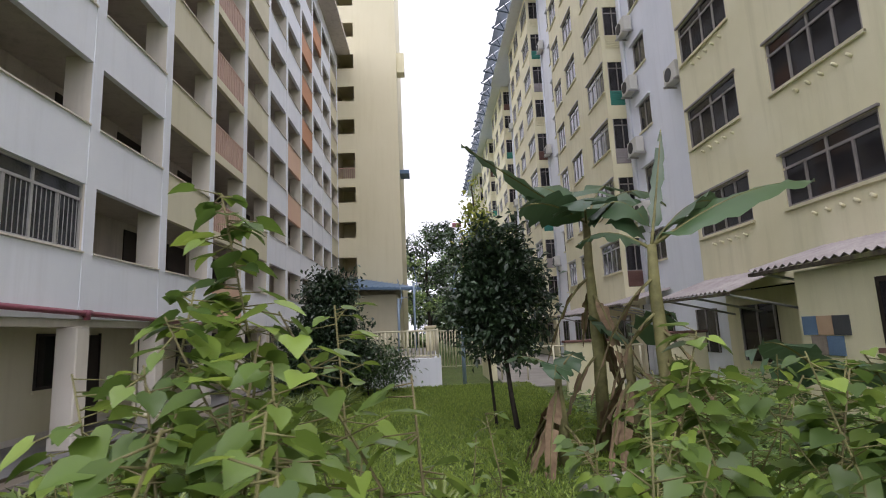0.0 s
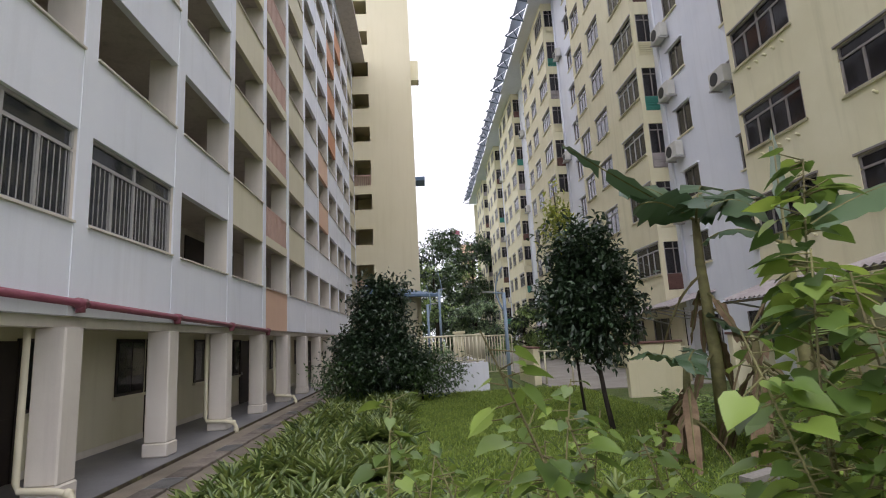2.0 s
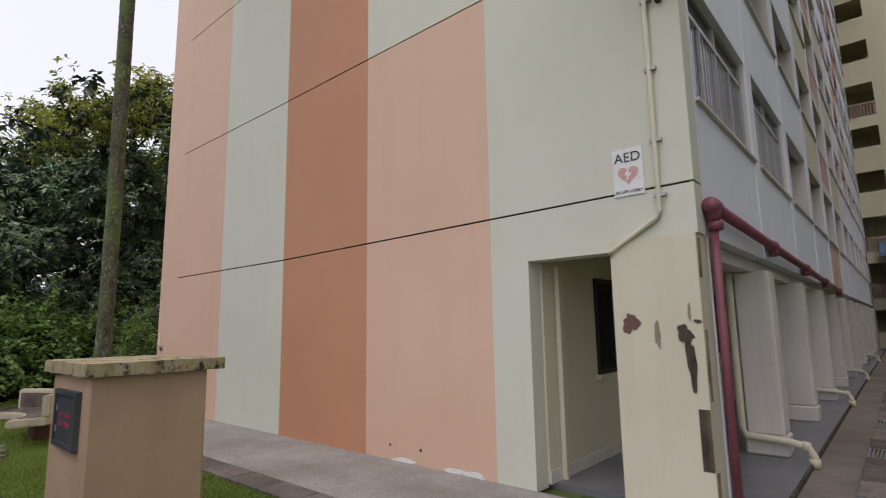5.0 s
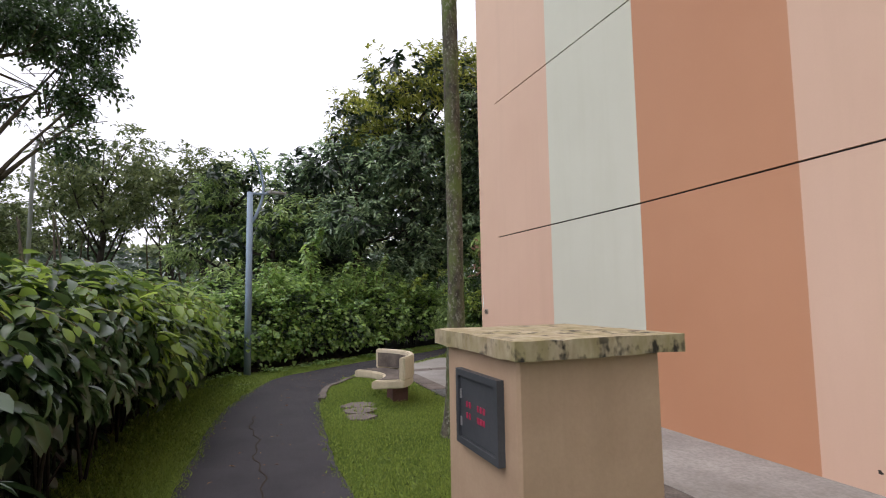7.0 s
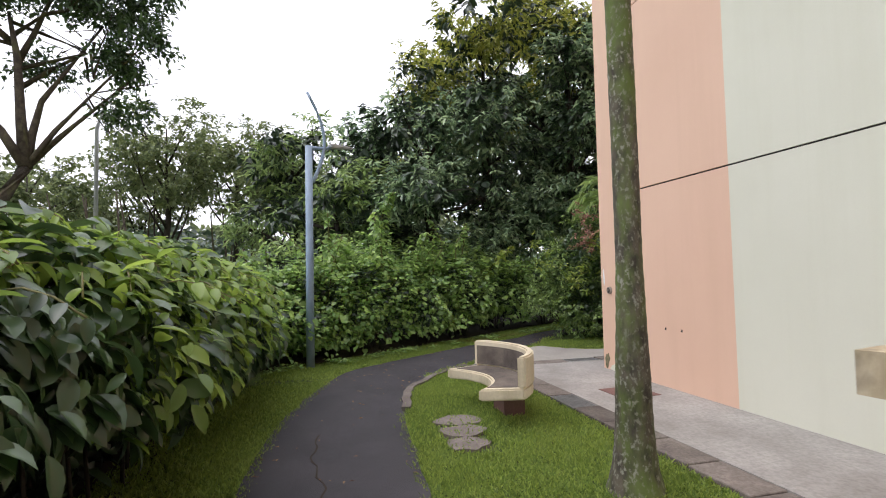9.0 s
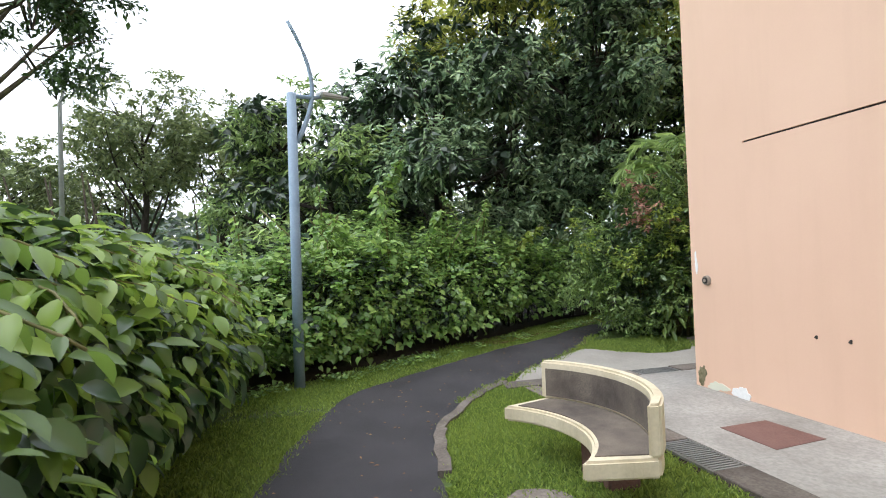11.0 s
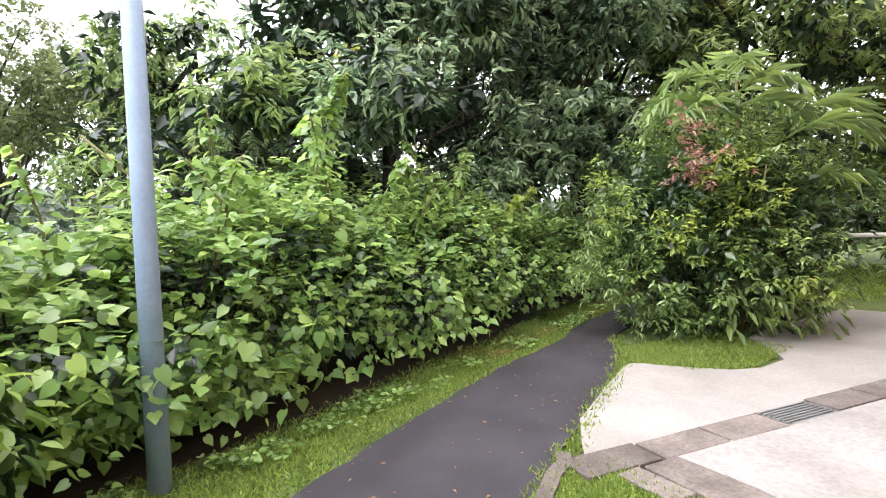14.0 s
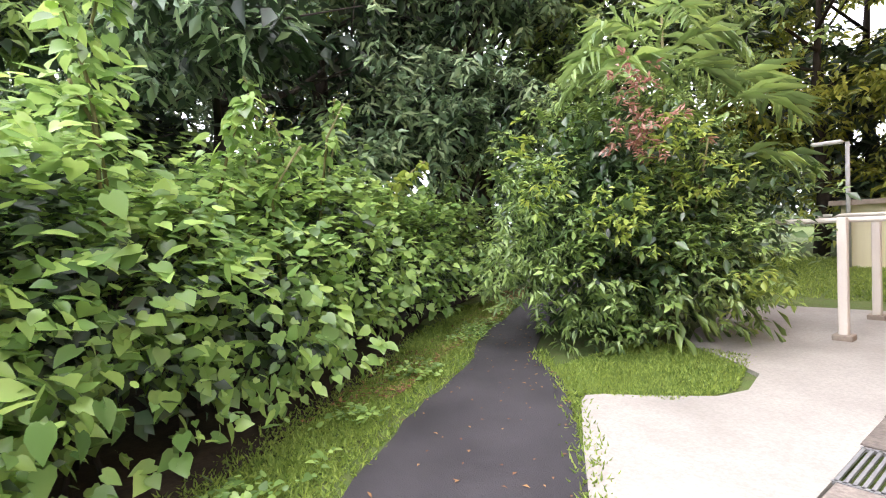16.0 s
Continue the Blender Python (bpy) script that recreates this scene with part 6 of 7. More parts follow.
# ---- hedge along the path ----
def leaf_bank(name, label, category, pts_fn, n, size, m, seed, fine, slim, droop, kind="", wild=0.35, gaps=0.0, sky=0.0):
    r = rng(seed)
    p, out = pts_fn(r, n)
    n = len(p)
    if gaps:
        g = np.array([noise.noise(Vector(tuple(q * 2.6))) + 0.6 * noise.noise(Vector(tuple(q * 6.5))) for q in p])
        p, out = p[g > gaps], out[g > gaps]
        n = len(p)
    out = out / np.maximum(np.linalg.norm(out, axis=1, keepdims=True), 1e-6)
    flat = np.stack([r.normal(size=n), r.normal(size=n), np.zeros(n)], 1) * (0.3 + 0.9 * np.clip(out[:, 2:3], 0, 1))
    w = out * 0.35 + flat + unit(r, n) * wild + np.array([0, 0, -droop])
    ups = out * (1 - sky) + np.array([0, 0, 0.35 + 1.1 * sky]) + unit(r, n) * (wild + 0.1)
    ln = size * (0.45 + 0.85 * r.rand(n))
    ob = leaf_cloud(name, p, w, ups, ln, ln * slim * (0.85 + 0.3 * r.rand(n)), m, None, fine)
    return tagged(ob, label, category, kind=kind)


def hedge_top(x, lump):
    end = np.clip((x + 18.3) / 1.6, 0, 1) ** 0.5
    return (1.76 + 0.1 * np.clip((-x - 9) / 4, 0, 1) - 0.07 * np.clip((-x - 12) / 4, 0, 1) + 0.2 * lump) * (0.62 + 0.38 * end)


def hedge_pts(r, n):
    """A leafy canopy that overhangs a set-back, shaded lower face."""
    x = -8.2 - 10.1 * r.rand(n)
    a0 = np.where(x > -12.8, 0.06, 0.2) * math.pi
    a = r.rand(n) * (math.pi + a0) - a0
    lump = np.array([noise.noise(Vector((v * 1.1, q * 1.4, 3))) for v, q in zip(x, a)])
    top = hedge_top(x, lump)
    u = 1 - 0.3 * r.rand(n) ** 2 + 0.16 * (r.rand(n) < 0.15) * r.rand(n)
    sway = 0.40 * np.clip((-x - 11.5) / 5, 0, 1)
    mid = 1.0 - 0.25 * np.clip((-x - 12) / 5, 0, 1)
    y = -1.80 - 0.12 * (x > -12.8) + np.cos(a) * (1.08 + 0.14 * lump) * u + sway
    z = mid + np.sin(a) * np.where(a < 0, 0.55, top - mid) * u
    low = r.rand(n) < 0.07
    y = np.where(low, -1.5 - 0.5 * r.rand(n) + sway, y)
    z = np.where(low, 0.1 + 0.85 * r.rand(n), z)
    p = np.stack([x, y, np.maximum(z, 0.08)], 1)
    out = np.stack([0.15 * r.normal(size=n) - 0.7 * (x < -17.6), np.where(low, 1.0, np.cos(a)), np.where(low, 0.1, np.sin(a))], 1)
    return p, out


hedge = leaf_bank("hedge", "thick hedge of broad drooping green leaves along the path", "hedge", hedge_pts, 16500, 0.175, L_HEDGE, 300, 1, 0.54, 0.7, "stuff", 0.5, -0.34, 0.2)


def young_pts(r, n):
    p, out = hedge_pts(r, n)
    k = (p[:, 2] > np.where(p[:, 0] < -12.8, 0.6, 1.25) + 0.5 * r.rand(n)) & ((p[:, 0] < -12.8) | (r.rand(n) < 0.45))
    return p[k] + out[k] * 0.05, out[k]


hy = young_pts(rng(303), 11000)
leaf_bank("hedge_young_leaves", "fresh bright leaves on the hedge's outer shoots", "hedge", lambda r, n: hy, len(hy[0]), 0.165, L_YOUNG, 303, 1, 0.52, 0.5, "stuff", 0.5, 0.0, 0.4)


def fill_pts(r, n):
    x = -8.4 - 9.6 * r.rand(n)
    y = -2.05 + 1.3 * (r.rand(n) - 0.5)
    z = 0.05 + 1.35 * r.rand(n) * np.clip(1 - 0.25 * (-x - 13) / 5, 0.7, 1)
    return np.stack([x, y, z], 1), unit(r, n)


# the hedge's inner shade is painted by this darker leaf colour
leaf_bank("hedge_inside", "inner leaves of the hedge, coloured darker for shade", "hedge", fill_pts, 9000, 0.2, L_DEEP_AND_SHADE, 301, 0, 0.6, 0.3, "stuff")
stems = []
r = rng(302)
for k in range(110):
    x, y = -8.4 - 9.5 * r.rand(), -1.15 - 0.9 * r.rand()
    stems.append(([(x, y, -0.05), (x + r.normal() * 0.08, y + 0.1 * r.normal(), 0.6), (x + r.normal() * 0.2, y + 0.25 * r.normal(), 1.3)], [0.016, 0.012, 0.006]))
tagged(tubes("hedge_stems", stems, DARKBARK, None, 5), "thin dark woody stems under the hedge", "hedge", kind="stuff")

# leafy shoots arching out of the hedge, their leaves hanging in two ranks
def shoots(name, label, category, starts, ways, length, leaves, size, m, seed, stem_m):
    r = rng(seed)
    runs, pos, way, ups, ln = [], [], [], [], []
    for p0, d in zip(starts, ways):
        L = length * (0.6 + 0.7 * r.rand())
        d = d / np.linalg.norm(d)
        flat = np.array([d[0], d[1], 0.0])
        side = np.array([-d[1], d[0], 0.0]) / max(1e-3, math.hypot(d[0], d[1]))
        us = np.linspace(0, 1, leaves)
        pts = p0[None] + d[None] * (us * L)[:, None] + (flat * 0.25 + np.array([0, 0, -0.75]))[None] * (us ** 2 * L)[:, None]
        runs.append(([tuple(q) for q in pts[::3]] + [tuple(pts[-1])], [0.006] * (len(pts[::3]) + 1)))
        for i in range(1, leaves):
            sg = 1 if i % 2 else -1
            pos.append(pts[i])
            way.append(side * sg * (0.75 + 0.2 * r.normal()) + flat * 0.4 + np.array([0, 0, -0.45 - 0.35 * r.rand()]))
            ups.append(np.array([0, 0, 1.0]) + side * sg * 0.5 + flat * 0.3 + 0.25 * r.normal(size=3))
            ln.append(size * (0.65 + 0.5 * r.rand()) * (1 if i < leaves - 3 else 0.75))
    ln = np.array(ln)
    tagged(tubes(name + "_stems", runs, stem_m, None, 4), "thin green stems of the " + category + "'s shoots", category, kind="stuff")
    return tagged(leaf_cloud(name, np.array(pos), np.array(way), np.array(ups), ln, ln * 0.52 * (0.85 + 0.3 * r.rand(len(ln))), m, None, 1), label, category, kind="stuff")


for n, xa, xb, y0, y1, drop, length, leaves, size, tone, seed in (
        (80, -17.6, -13.3, -1.75, -0.95, 0.5, 0.55, 14, 0.165, L_YOUNG, 306),
        (50, -17.4, -13.0, -2.2, -1.2, 0.2, 0.45, 12, 0.15, L_YOUNG, 307),
        (90, -13.4, -8.3, -2.1, -1.2, 0.3, 0.42, 12, 0.145, L_YOUNG, 308),
        (80, -17.0, -8.3, -2.0, -1.15, 0.4, 0.45, 13, 0.155, L_HEDGE, 309)):
    r = rng(seed)
    x, f_ = xa + (xb - xa) * r.rand(n), r.rand(n)
    base = np.stack([x, y0 + (y1 - y0) * f_ + 0.40 * np.clip((-x - 11.5) / 5, 0, 1), hedge_top(x, 0 * x) - 0.05 - drop * f_ ** 2], 1)
    shoots("hedge_shoots", "long leafy shoots arching from the hedge", "hedge", base, np.stack([0.7 * r.normal(size=n), 0.7 + 0.5 * r.normal(size=n), 0.75 + 0.3 * r.rand(n)], 1), length, leaves, size, tone, seed, BANANASTEM)

# soil beds; their dark colour also holds the shade under the foliage
tagged(poly_slab("hedge_bed", [(-8.0, -1.2), (-12.5, -1.15), (-15.6, -0.95), (-18.4, -0.75), (-19.2, -0.9), (-19.2, -3.4), (-8.0, -3.4)], -0.06, -0.018, SOIL), "dark bare soil and painted shade under the hedge", "soil", kind="structure")
tagged(poly_slab("shrub_bed", [(-18.95, -0.35), (-19.35, 0.45), (-20.2, 1.9), (-21.0, 3.1), (-21.8, 4.2), (-23.7, 6.1), (-25.2, 8.8), (-30, 12), (-32, 4), (-26, -4), (-19.3, -3.4)], -0.06, -0.016, SOIL), "dark littered soil and painted shade under the shrubs", "soil", kind="structure")
# ---- vine-covered shrubs round the bend ----
BANK = [(-19.7, -1.1, 0.7, 1.35, 1.55), (-20.3, 0.15, 0.75, 1.25, 1.85), (-21.05, 1.25, 0.85, 1.25, 2.2), (-21.75, 2.45, 0.75, 1.15, 1.7), (-22.4, 3.5, 0.9, 1.25, 2.2), (-23.4, 5.1, 0.8, 1.1, 1.85), (-24.5, 6.8, 0.9, 1.2, 1.9), (-26.3, 8.6, 0.9, 1.4, 1.9), (-19.6, -2.8, 0.7, 1.5, 1.4), (-22.0, -0.8, 0.8, 1.5, 1.55), (-23.4, 1.4, 1.0, 1.6, 2.3)]

BANK += [(b[0] + 0.2, b[1] + 0.1, 0.4, 0.9, 0.85) for b in BANK[:2]]


def bank_pts(r, n):
    c = np.array([(b[0], b[1], b[2]) for b in BANK])
    s = np.array([(b[3], b[3], b[4] - b[2]) for b in BANK])
    k = r.randint(0, len(BANK), n)
    u = unit(r, n)
    u[:, 2] = np.where(u[:, 2] < -0.6, -u[:, 2], u[:, 2])
    lump = np.array([noise.noise(Vector(tuple(q * 2.6 + kk))) + 0.5 * noise.noise(Vector(tuple(q * 6.0 + kk))) for q, kk in zip(u, k)])
    rad = (0.7 + 0.3 * r.rand(n) ** 0.5) * (1 + 0.6 * lump)
    p = c[k] + s[k] * u * rad[:, None]
    k = (p[:, 2] > 0.18 + 0.3 * np.abs(lump)) | (r.rand(n) < 0.15)
    p[:, 2] = np.maximum(p[:, 2], 0.08 + 0.2 * r.rand(n))
    return p[k], u[k]


leaf_bank("shrub_bank", "shrubs smothered in heart-leaved creeper round the bend", "shrubs", bank_pts, 48000, 0.104, L_CREEPER, 310, 2, 0.85, 0.25, "stuff", 0.5, 0.0, 0.6)
# darker leaf colour paints the shade between the creeper's outer leaves
leaf_bank("shrub_bank_inside", "inner leaves of the shrubs, coloured darker for shade", "shrubs", lambda r, n: (lambda q: (q[0] * 1.0 - q[1] * 0.35, q[1]))(bank_pts(r, n)), 22000, 0.12, L_DEEP_AND_SHADE, 311, 0, 0.6, 0.4, "stuff")
stems = []
for b in BANK:
    for k in range(9):
        x, y = b[0] + 0.8 * (r.rand() - 0.5), b[1] + 0.8 * (r.rand() - 0.5)
        stems.append(([(x, y, -0.05), (x + 0.1 * r.normal(), y + 0.1 * r.normal(), 0.6), (x + 0.3 * r.normal(), y + 0.3 * r.normal(), 1.4)], [0.02, 0.014, 0.006]))
tagged(tubes("shrub_stems", stems, DARKBARK, None, 5), "thin dark stems under the shrubs", "shrubs", kind="stuff")


def vine_spike(pts, width, n, seed, size=0.12, m=None, label="climbing creeper shoot standing above the shrubs"):
    r = rng(seed)
    at = pts[0]
    t = thing("creeper_shoot", label, "creeper", at, "creeper shoots")
    rel = [Vector(p) - Vector(at) for p in pts]
    tubes("stem", [(rel, [0.012] * len(rel))], BANANASTEM, t, 5)
    seg = r.randint(0, len(rel) - 1, n)
    u = r.rand(n)
    a = np.array([tuple(v) for v in rel])
    base = a[seg] * (1 - u[:, None]) + a[seg + 1] * u[:, None]
    hgt = (seg + u) / (len(rel) - 1)
    out = unit(r, n) * np.array([1, 1, 0.5])
    p = base + out * (width * (1.15 - hgt))[:, None] * r.rand(n)[:, None]
    ln = size * (0.6 + 0.6 * r.rand(n))
    leaf_cloud("leaves", p, out + np.array([0, 0, -0.5]), np.array([0, 0, 1.0]) + unit(r, n) * 0.5, ln, ln * 0.85, m or L_CREEPER, t, 2)
    return t


vine_spike([(-21.6, 1.5, 1.5), (-21.3, 1.6, 2.3), (-21.1, 1.75, 2.9), (-20.9, 1.95, 3.3)], 0.42, 240, 320)
vine_spike([(-22.2, 3.7, 1.4), (-22.1, 3.85, 2.2), (-22.1, 3.9, 2.75)], 0.24, 80, 321, 0.10)
vine_spike([(-21.6, 2.5, 1.5), (-21.4, 2.6, 2.1), (-21.2, 2.7, 2.45)], 0.3, 90, 322)
vine_spike([(-20.3, 0.6, 1.4), (-20.1, 0.7, 2.0), (-20.0, 0.8, 2.25)], 0.25, 60, 323)
vine_spike([(-22.9, 4.6, 1.3), (-22.6, 4.9, 1.9), (-22.3, 5.2, 2.2)], 0.3, 80, 324, 0.14, L_LIME)

r = rng(326)
for k in range(40):
    b = BANK[k % 7]
    a = r.rand() * 6.28
    x, y = b[0] + 0.6 * math.cos(a), b[1] + 0.6 * math.sin(a)
    z = b[4] - 0.35
    h = 0.3 + 0.75 * r.rand() ** 2
    vine_spike([(x, y, z - 0.4), (x + 0.1 * r.normal(), y + 0.1 * r.normal(), z + h * 0.5), (x + 0.2 * r.normal(), y + 0.2 * r.normal(), z + h)], 0.3, 56, 340 + k, 0.105)

# ---- mixed bush with red tips and palm fronds beyond the pad ----
mixb = thing("mixed_bush", "dense garden bush with red tips, lime leaves and palm fronds", "bush", (-20.7, 7.3, 0))
mx = lambda c: (c[0] + 20.7, c[1] - 7.3, c[2])
mb = [(mx((-20.7, 6.6, 1.1)), (1.15, 1.05, 1.1)), (mx((-20.3, 7.4, 1.2)), (1.0, 1.0, 1.1)), (mx((-20.9, 7.6, 2.2)), (1.0, 1.0, 0.8)), (mx((-20.5, 6.7, 2.1)), (0.8, 0.7, 0.6)), (mx((-21.2, 6.4, 1.7)), (0.8, 0.7, 0.9)), (mx((-20.0, 8.0, 1.4)), (0.8, 0.8, 0.8)), (mx((-21.6, 8.4, 2.3)), (1.0, 1.0, 0.9))]
# dark hedge leaf inside the bush puts shade into the gaps' colour
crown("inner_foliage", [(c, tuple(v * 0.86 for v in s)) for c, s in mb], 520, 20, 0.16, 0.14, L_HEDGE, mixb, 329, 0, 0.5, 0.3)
rosettes("foliage", mb, 5200, 8, 0.105, L_BUSH, mixb, 330, 0.46, 0.82, 0.09, 1.8, 0.2)
rosettes("fine_foliage", [(mx((-20.9, 7.2, 2.9)), (0.9, 0.9, 0.6)), (mx((-20.1, 7.2, 0.8)), (0.9, 1.1, 0.7)), (mx((-20.5, 6.1, 0.8)), (0.8, 0.6, 0.7))], 700, 8, 0.11, L_MID, mixb, 334, 0.4, 0.7, -0.1, 1.5, 0.3)
tagged(rosettes("red_shoot", [(mx((-19.95, 5.92, 2.6)), (0.12, 0.12, 0.22)), (mx((-19.9, 6.02, 2.36)), (0.1, 0.1, 0.12)), (mx((-19.9, 6.1, 2.2)), (0.2, 0.2, 0.08))], 70, 8, 0.085, L_RED, mixb, 331, 0.35, 0.3, -0.1, 1.0, 0.0), kind="stuff")
for k, (c, s, m) in enumerate([((-20.0, 5.75, 1.45), (0.3, 0.2, 0.3), 22), ((-19.5, 6.5, 1.75), (0.35, 0.3, 0.25), 18), ((-19.4, 6.9, 0.7), (0.4, 0.3, 0.2), 14), ((-19.8, 6.3, 2.1), (0.4, 0.3, 0.25), 20), ((-20.6, 5.3, 1.9), (0.2, 0.2, 0.3), 14)]):
    tagged(rosettes("lime_foliage", [(mx(c), s)], m, 8, 0.11, L_LIME, mixb, 332 + 7 * k, 0.38, 0.3, -2.0, 1.0, 0.2), kind="stuff")
rosettes("fringe", [(mx((-20.9, 5.6, 1.4)), (0.4, 0.35, 0.55)), (mx((-21.0, 5.5, 0.9)), (0.4, 0.35, 0.5)), (mx((-20.6, 5.8, 0.4)), (0.4, 0.3, 0.25))], 190, 8, 0.12, L_PALM, mixb, 333, 0.26, 0.3, -2.0, 1.0, 0.5)
runs = []
for k in range(14):
    q = rng(340 + k)
    x, y = 0.6 * q.normal(), 0.7 * q.normal()
    runs.append(([(x * 0.4, y * 0.4, -0.05), (x * 0.7, y * 0.7, 1.0), (x, y, 2.2)], [0.035, 0.025, 0.008]))
runs.append(([(0.3, 0.1, 0), (0.35, 0.0, 2.0), (0.35, 0.0, 3.9)], [0.04, 0.03, 0.012]))
tubes("stem", runs, BANANASTEM, mixb, 6)
for k, (bx, by, bz, az, rise, ln) in enumerate([(-20.4, 7.0, 2.95, -2.5, 0.9, 1.15), (-20.4, 7.0, 3.05, -1.9, 1.1, 1.2), (-20.35, 7.0, 3.0, -1.4, 0.7, 1.1), (-20.35, 7.1, 3.2, -0.6, 2.2, 0.9), (-20.35, 7.1, 3.1, 0.3, 1.4, 1.1), (-20.4, 7.2, 3.0, 1.2, 1.0, 1.25), (-20.35, 7.1, 3.2, -2.0, 2.0, 1.0),
                                                    (-19.95, 7.7, 2.6, 0.9, 0.9, 1.2), (-19.9, 7.8, 2.0, 0.6, 0.6, 1.1), (-20.1, 8.0, 2.9, 1.2, 1.0, 1.3)]):
    frond(mixb, mx((bx, by, bz)), az, rise, ln, 20, 400 + k, None, 0.9)
# skirt of strap-like palm leaves at the bush foot
r = rng(350)
n = 60
a = -0.7 + 1.3 * r.rand(n)
p = np.stack([0.1 + 0.95 * np.cos(a) + 0.2 * r.normal(size=n), -0.1 + 1.2 * np.sin(a) + 0.2 * r.normal(size=n), 0.1 + 0.75 * r.rand(n)], 1)
w = np.stack([np.cos(a), np.sin(a), -1.3 * np.ones(n)], 1) + 0.6 * unit(r, n)
tagged(leaf_cloud("skirt", p, w, np.stack([np.cos(a), np.sin(a), np.ones(n)], 1), 0.22 + 0.16 * r.rand(n), 0.05 + 0.03 * r.rand(n), L_BUSH, mixb), kind="stuff")

# ---- broad-leaved creepers beside the start of the walk ----
def weed(x, y, h, n, seed, size=0.115, label="tall leafy weed with broad pale green leaves"):
    r = rng(seed)
    w = thing("weed", label, "weed", (x, y, 0), "weeds beside the path")
    pts = [(0, 0, -0.05), (0.03 * r.normal(), 0.03 * r.normal(), h * 0.4), (0.06 * r.normal(), 0.06 * r.normal(), h * 0.75), (0.08 * r.normal(), 0.08 * r.normal(), h)]
    runs = [(pts, [0.009, 0.007, 0.005, 0.003])]
    a = np.array(pts)
    u = 0.25 + 0.75 * r.rand(n)
    k = np.minimum((u * 3).astype(int), 2)
    base = a[k] + (a[k + 1] - a[k]) * (u * 3 - k)[:, None]
    az = r.rand(n) * 2 * math.pi
    st = (0.05 + 0.13 * r.rand(n)) * (1.1 - 0.6 * u)
    out = np.stack([np.cos(az), np.sin(az), 0.25 * r.normal(size=n)], 1)
    p = base + out * st[:, None]
    for b0, p0 in zip(base, p):
        runs.append(([tuple(b0), tuple(p0)], [0.003, 0.002]))
    tubes("stem", runs, BANANASTEM, w, 4)
    ln = size * (0.55 + 0.6 * r.rand(n)) * (1.15 - 0.5 * u)
    leaf_cloud("leaves", p, out + np.array([0, 0, -0.35]), np.array([0, 0, 1.0]) + 0.5 * unit(r, n), ln, ln * 0.9, L_VINE, w, 2)
    return w


weed(-0.70, 2.07, 2.24, 110, 500, 0.14)
weed(-0.75, 2.02, 1.95, 80, 512, 0.14)
weed(-0.88, 1.85, 1.72, 60, 513, 0.14)
weed(-1.1, 1.94, 1.3, 40, 514, 0.14)
for k in range(12):
    weed(-0.74 + 0.045 * k, 1.16 + 0.07 * (k % 4), 1.36 + 0.075 * ((k * 2) % 5), 54, 560 + k, 0.13)
for k in range(9):
    weed(-0.86 + 0.072 * k, 1.75 + 0.09 * (k % 3), 1.62 + 0.06 * ((k * 2) % 5), 50, 580 + k, 0.135)
weed(-1.62, 1.95, 1.76, 34, 501)
weed(-1.5, 2.05, 1.5, 40, 502, 0.125)
weed(-2.15, 2.3, 1.55, 26, 503)
weed(-0.8, 1.75, 1.5, 40, 504)
weed(-1.45, 2.7, 1.55, 40, 511, 0.12)
weed(-0.35, 2.35, 1.9, 50, 505)
weed(-1.55, 2.9, 1.45, 36, 506)
weed(0.9, 2.5, 1.75, 60, 507, 0.15)
weed(1.35, 2.3, 1.6, 50, 508, 0.15)
weed(-0.1, 1.8, 1.3, 40, 509)
weed(0.5, 2.0, 1.35, 44, 510, 0.13)
r = rng(520)
for k in range(46):
    x = -2.3 + 6.0 * r.rand()
    y = 2.2 + 1.7 * r.rand()
    weed(x, y, 0.85 + 0.55 * r.rand() + (0.2 if x > 0.8 else 0), 30, 530 + k, 0.12, "low leafy weed with broad pale green leaves")


for k in range(64):
    x = -2.05 + 4.9 * r.rand()
    y = 1.5 + 1.1 * r.rand()
    sparse = -0.5 < x < 0.35 or -1.55 < x < -1.05
    if sparse and r.rand() < 0.65:
        continue
    weed(x, y, 1.26 + 0.3 * r.rand() - (0.24 if sparse else 0) + (0.14 if x > 0.8 else 0) - (0.16 if x < -0.9 else 0), 48, 900 + k, 0.14, "leafy weed with broad pale green leaves")


def scrub_pts(r, n):
    x = -2.4 + 8.5 * r.rand(n)
    y = 1.25 + 3.3 * r.rand(n) ** 1.2
    h = 0.45 + 0.35 * np.array([noise.noise(Vector((a * 0.9, b * 0.9, 1))) for a, b in zip(x, y)]) + 0.12 * (x > 1)
    z = np.maximum(0.04, h * (1 - 0.5 * r.rand(n) ** 2))
    return np.stack([x, y, z], 1), np.stack([0.5 * r.normal(size=n), 0.5 * r.normal(size=n) - 0.2, np.ones(n)], 1)


leaf_bank("scrub", "tangled low creeper and weeds beside the path", "undergrowth", scrub_pts, 9000, 0.09, L_VINE, 600, 2, 0.8, 0.3, "stuff")


def scrub2_pts(r, n):
    x = 2.4 + 4.2 * r.rand(n)
    y = 4.3 + 6.5 * r.rand(n)
    h = 0.55 + 0.5 * np.array([noise.noise(Vector((a * 0.8, b * 0.8, 7))) for a, b in zip(x, y)])
    z = np.maximum(0.04, h * (1 - 0.6 * r.rand(n) ** 2))
    return np.stack([x, y, z], 1), np.stack([0.5 * r.normal(size=n), 0.5 * r.normal(size=n) - 0.3, np.ones(n)], 1)


leaf_bank("undergrowth", "dark weedy undergrowth round the banana plants", "undergrowth", scrub2_pts, 9000, 0.12, L_BUSH, 601, 0, 0.5, 0.2, "stuff")

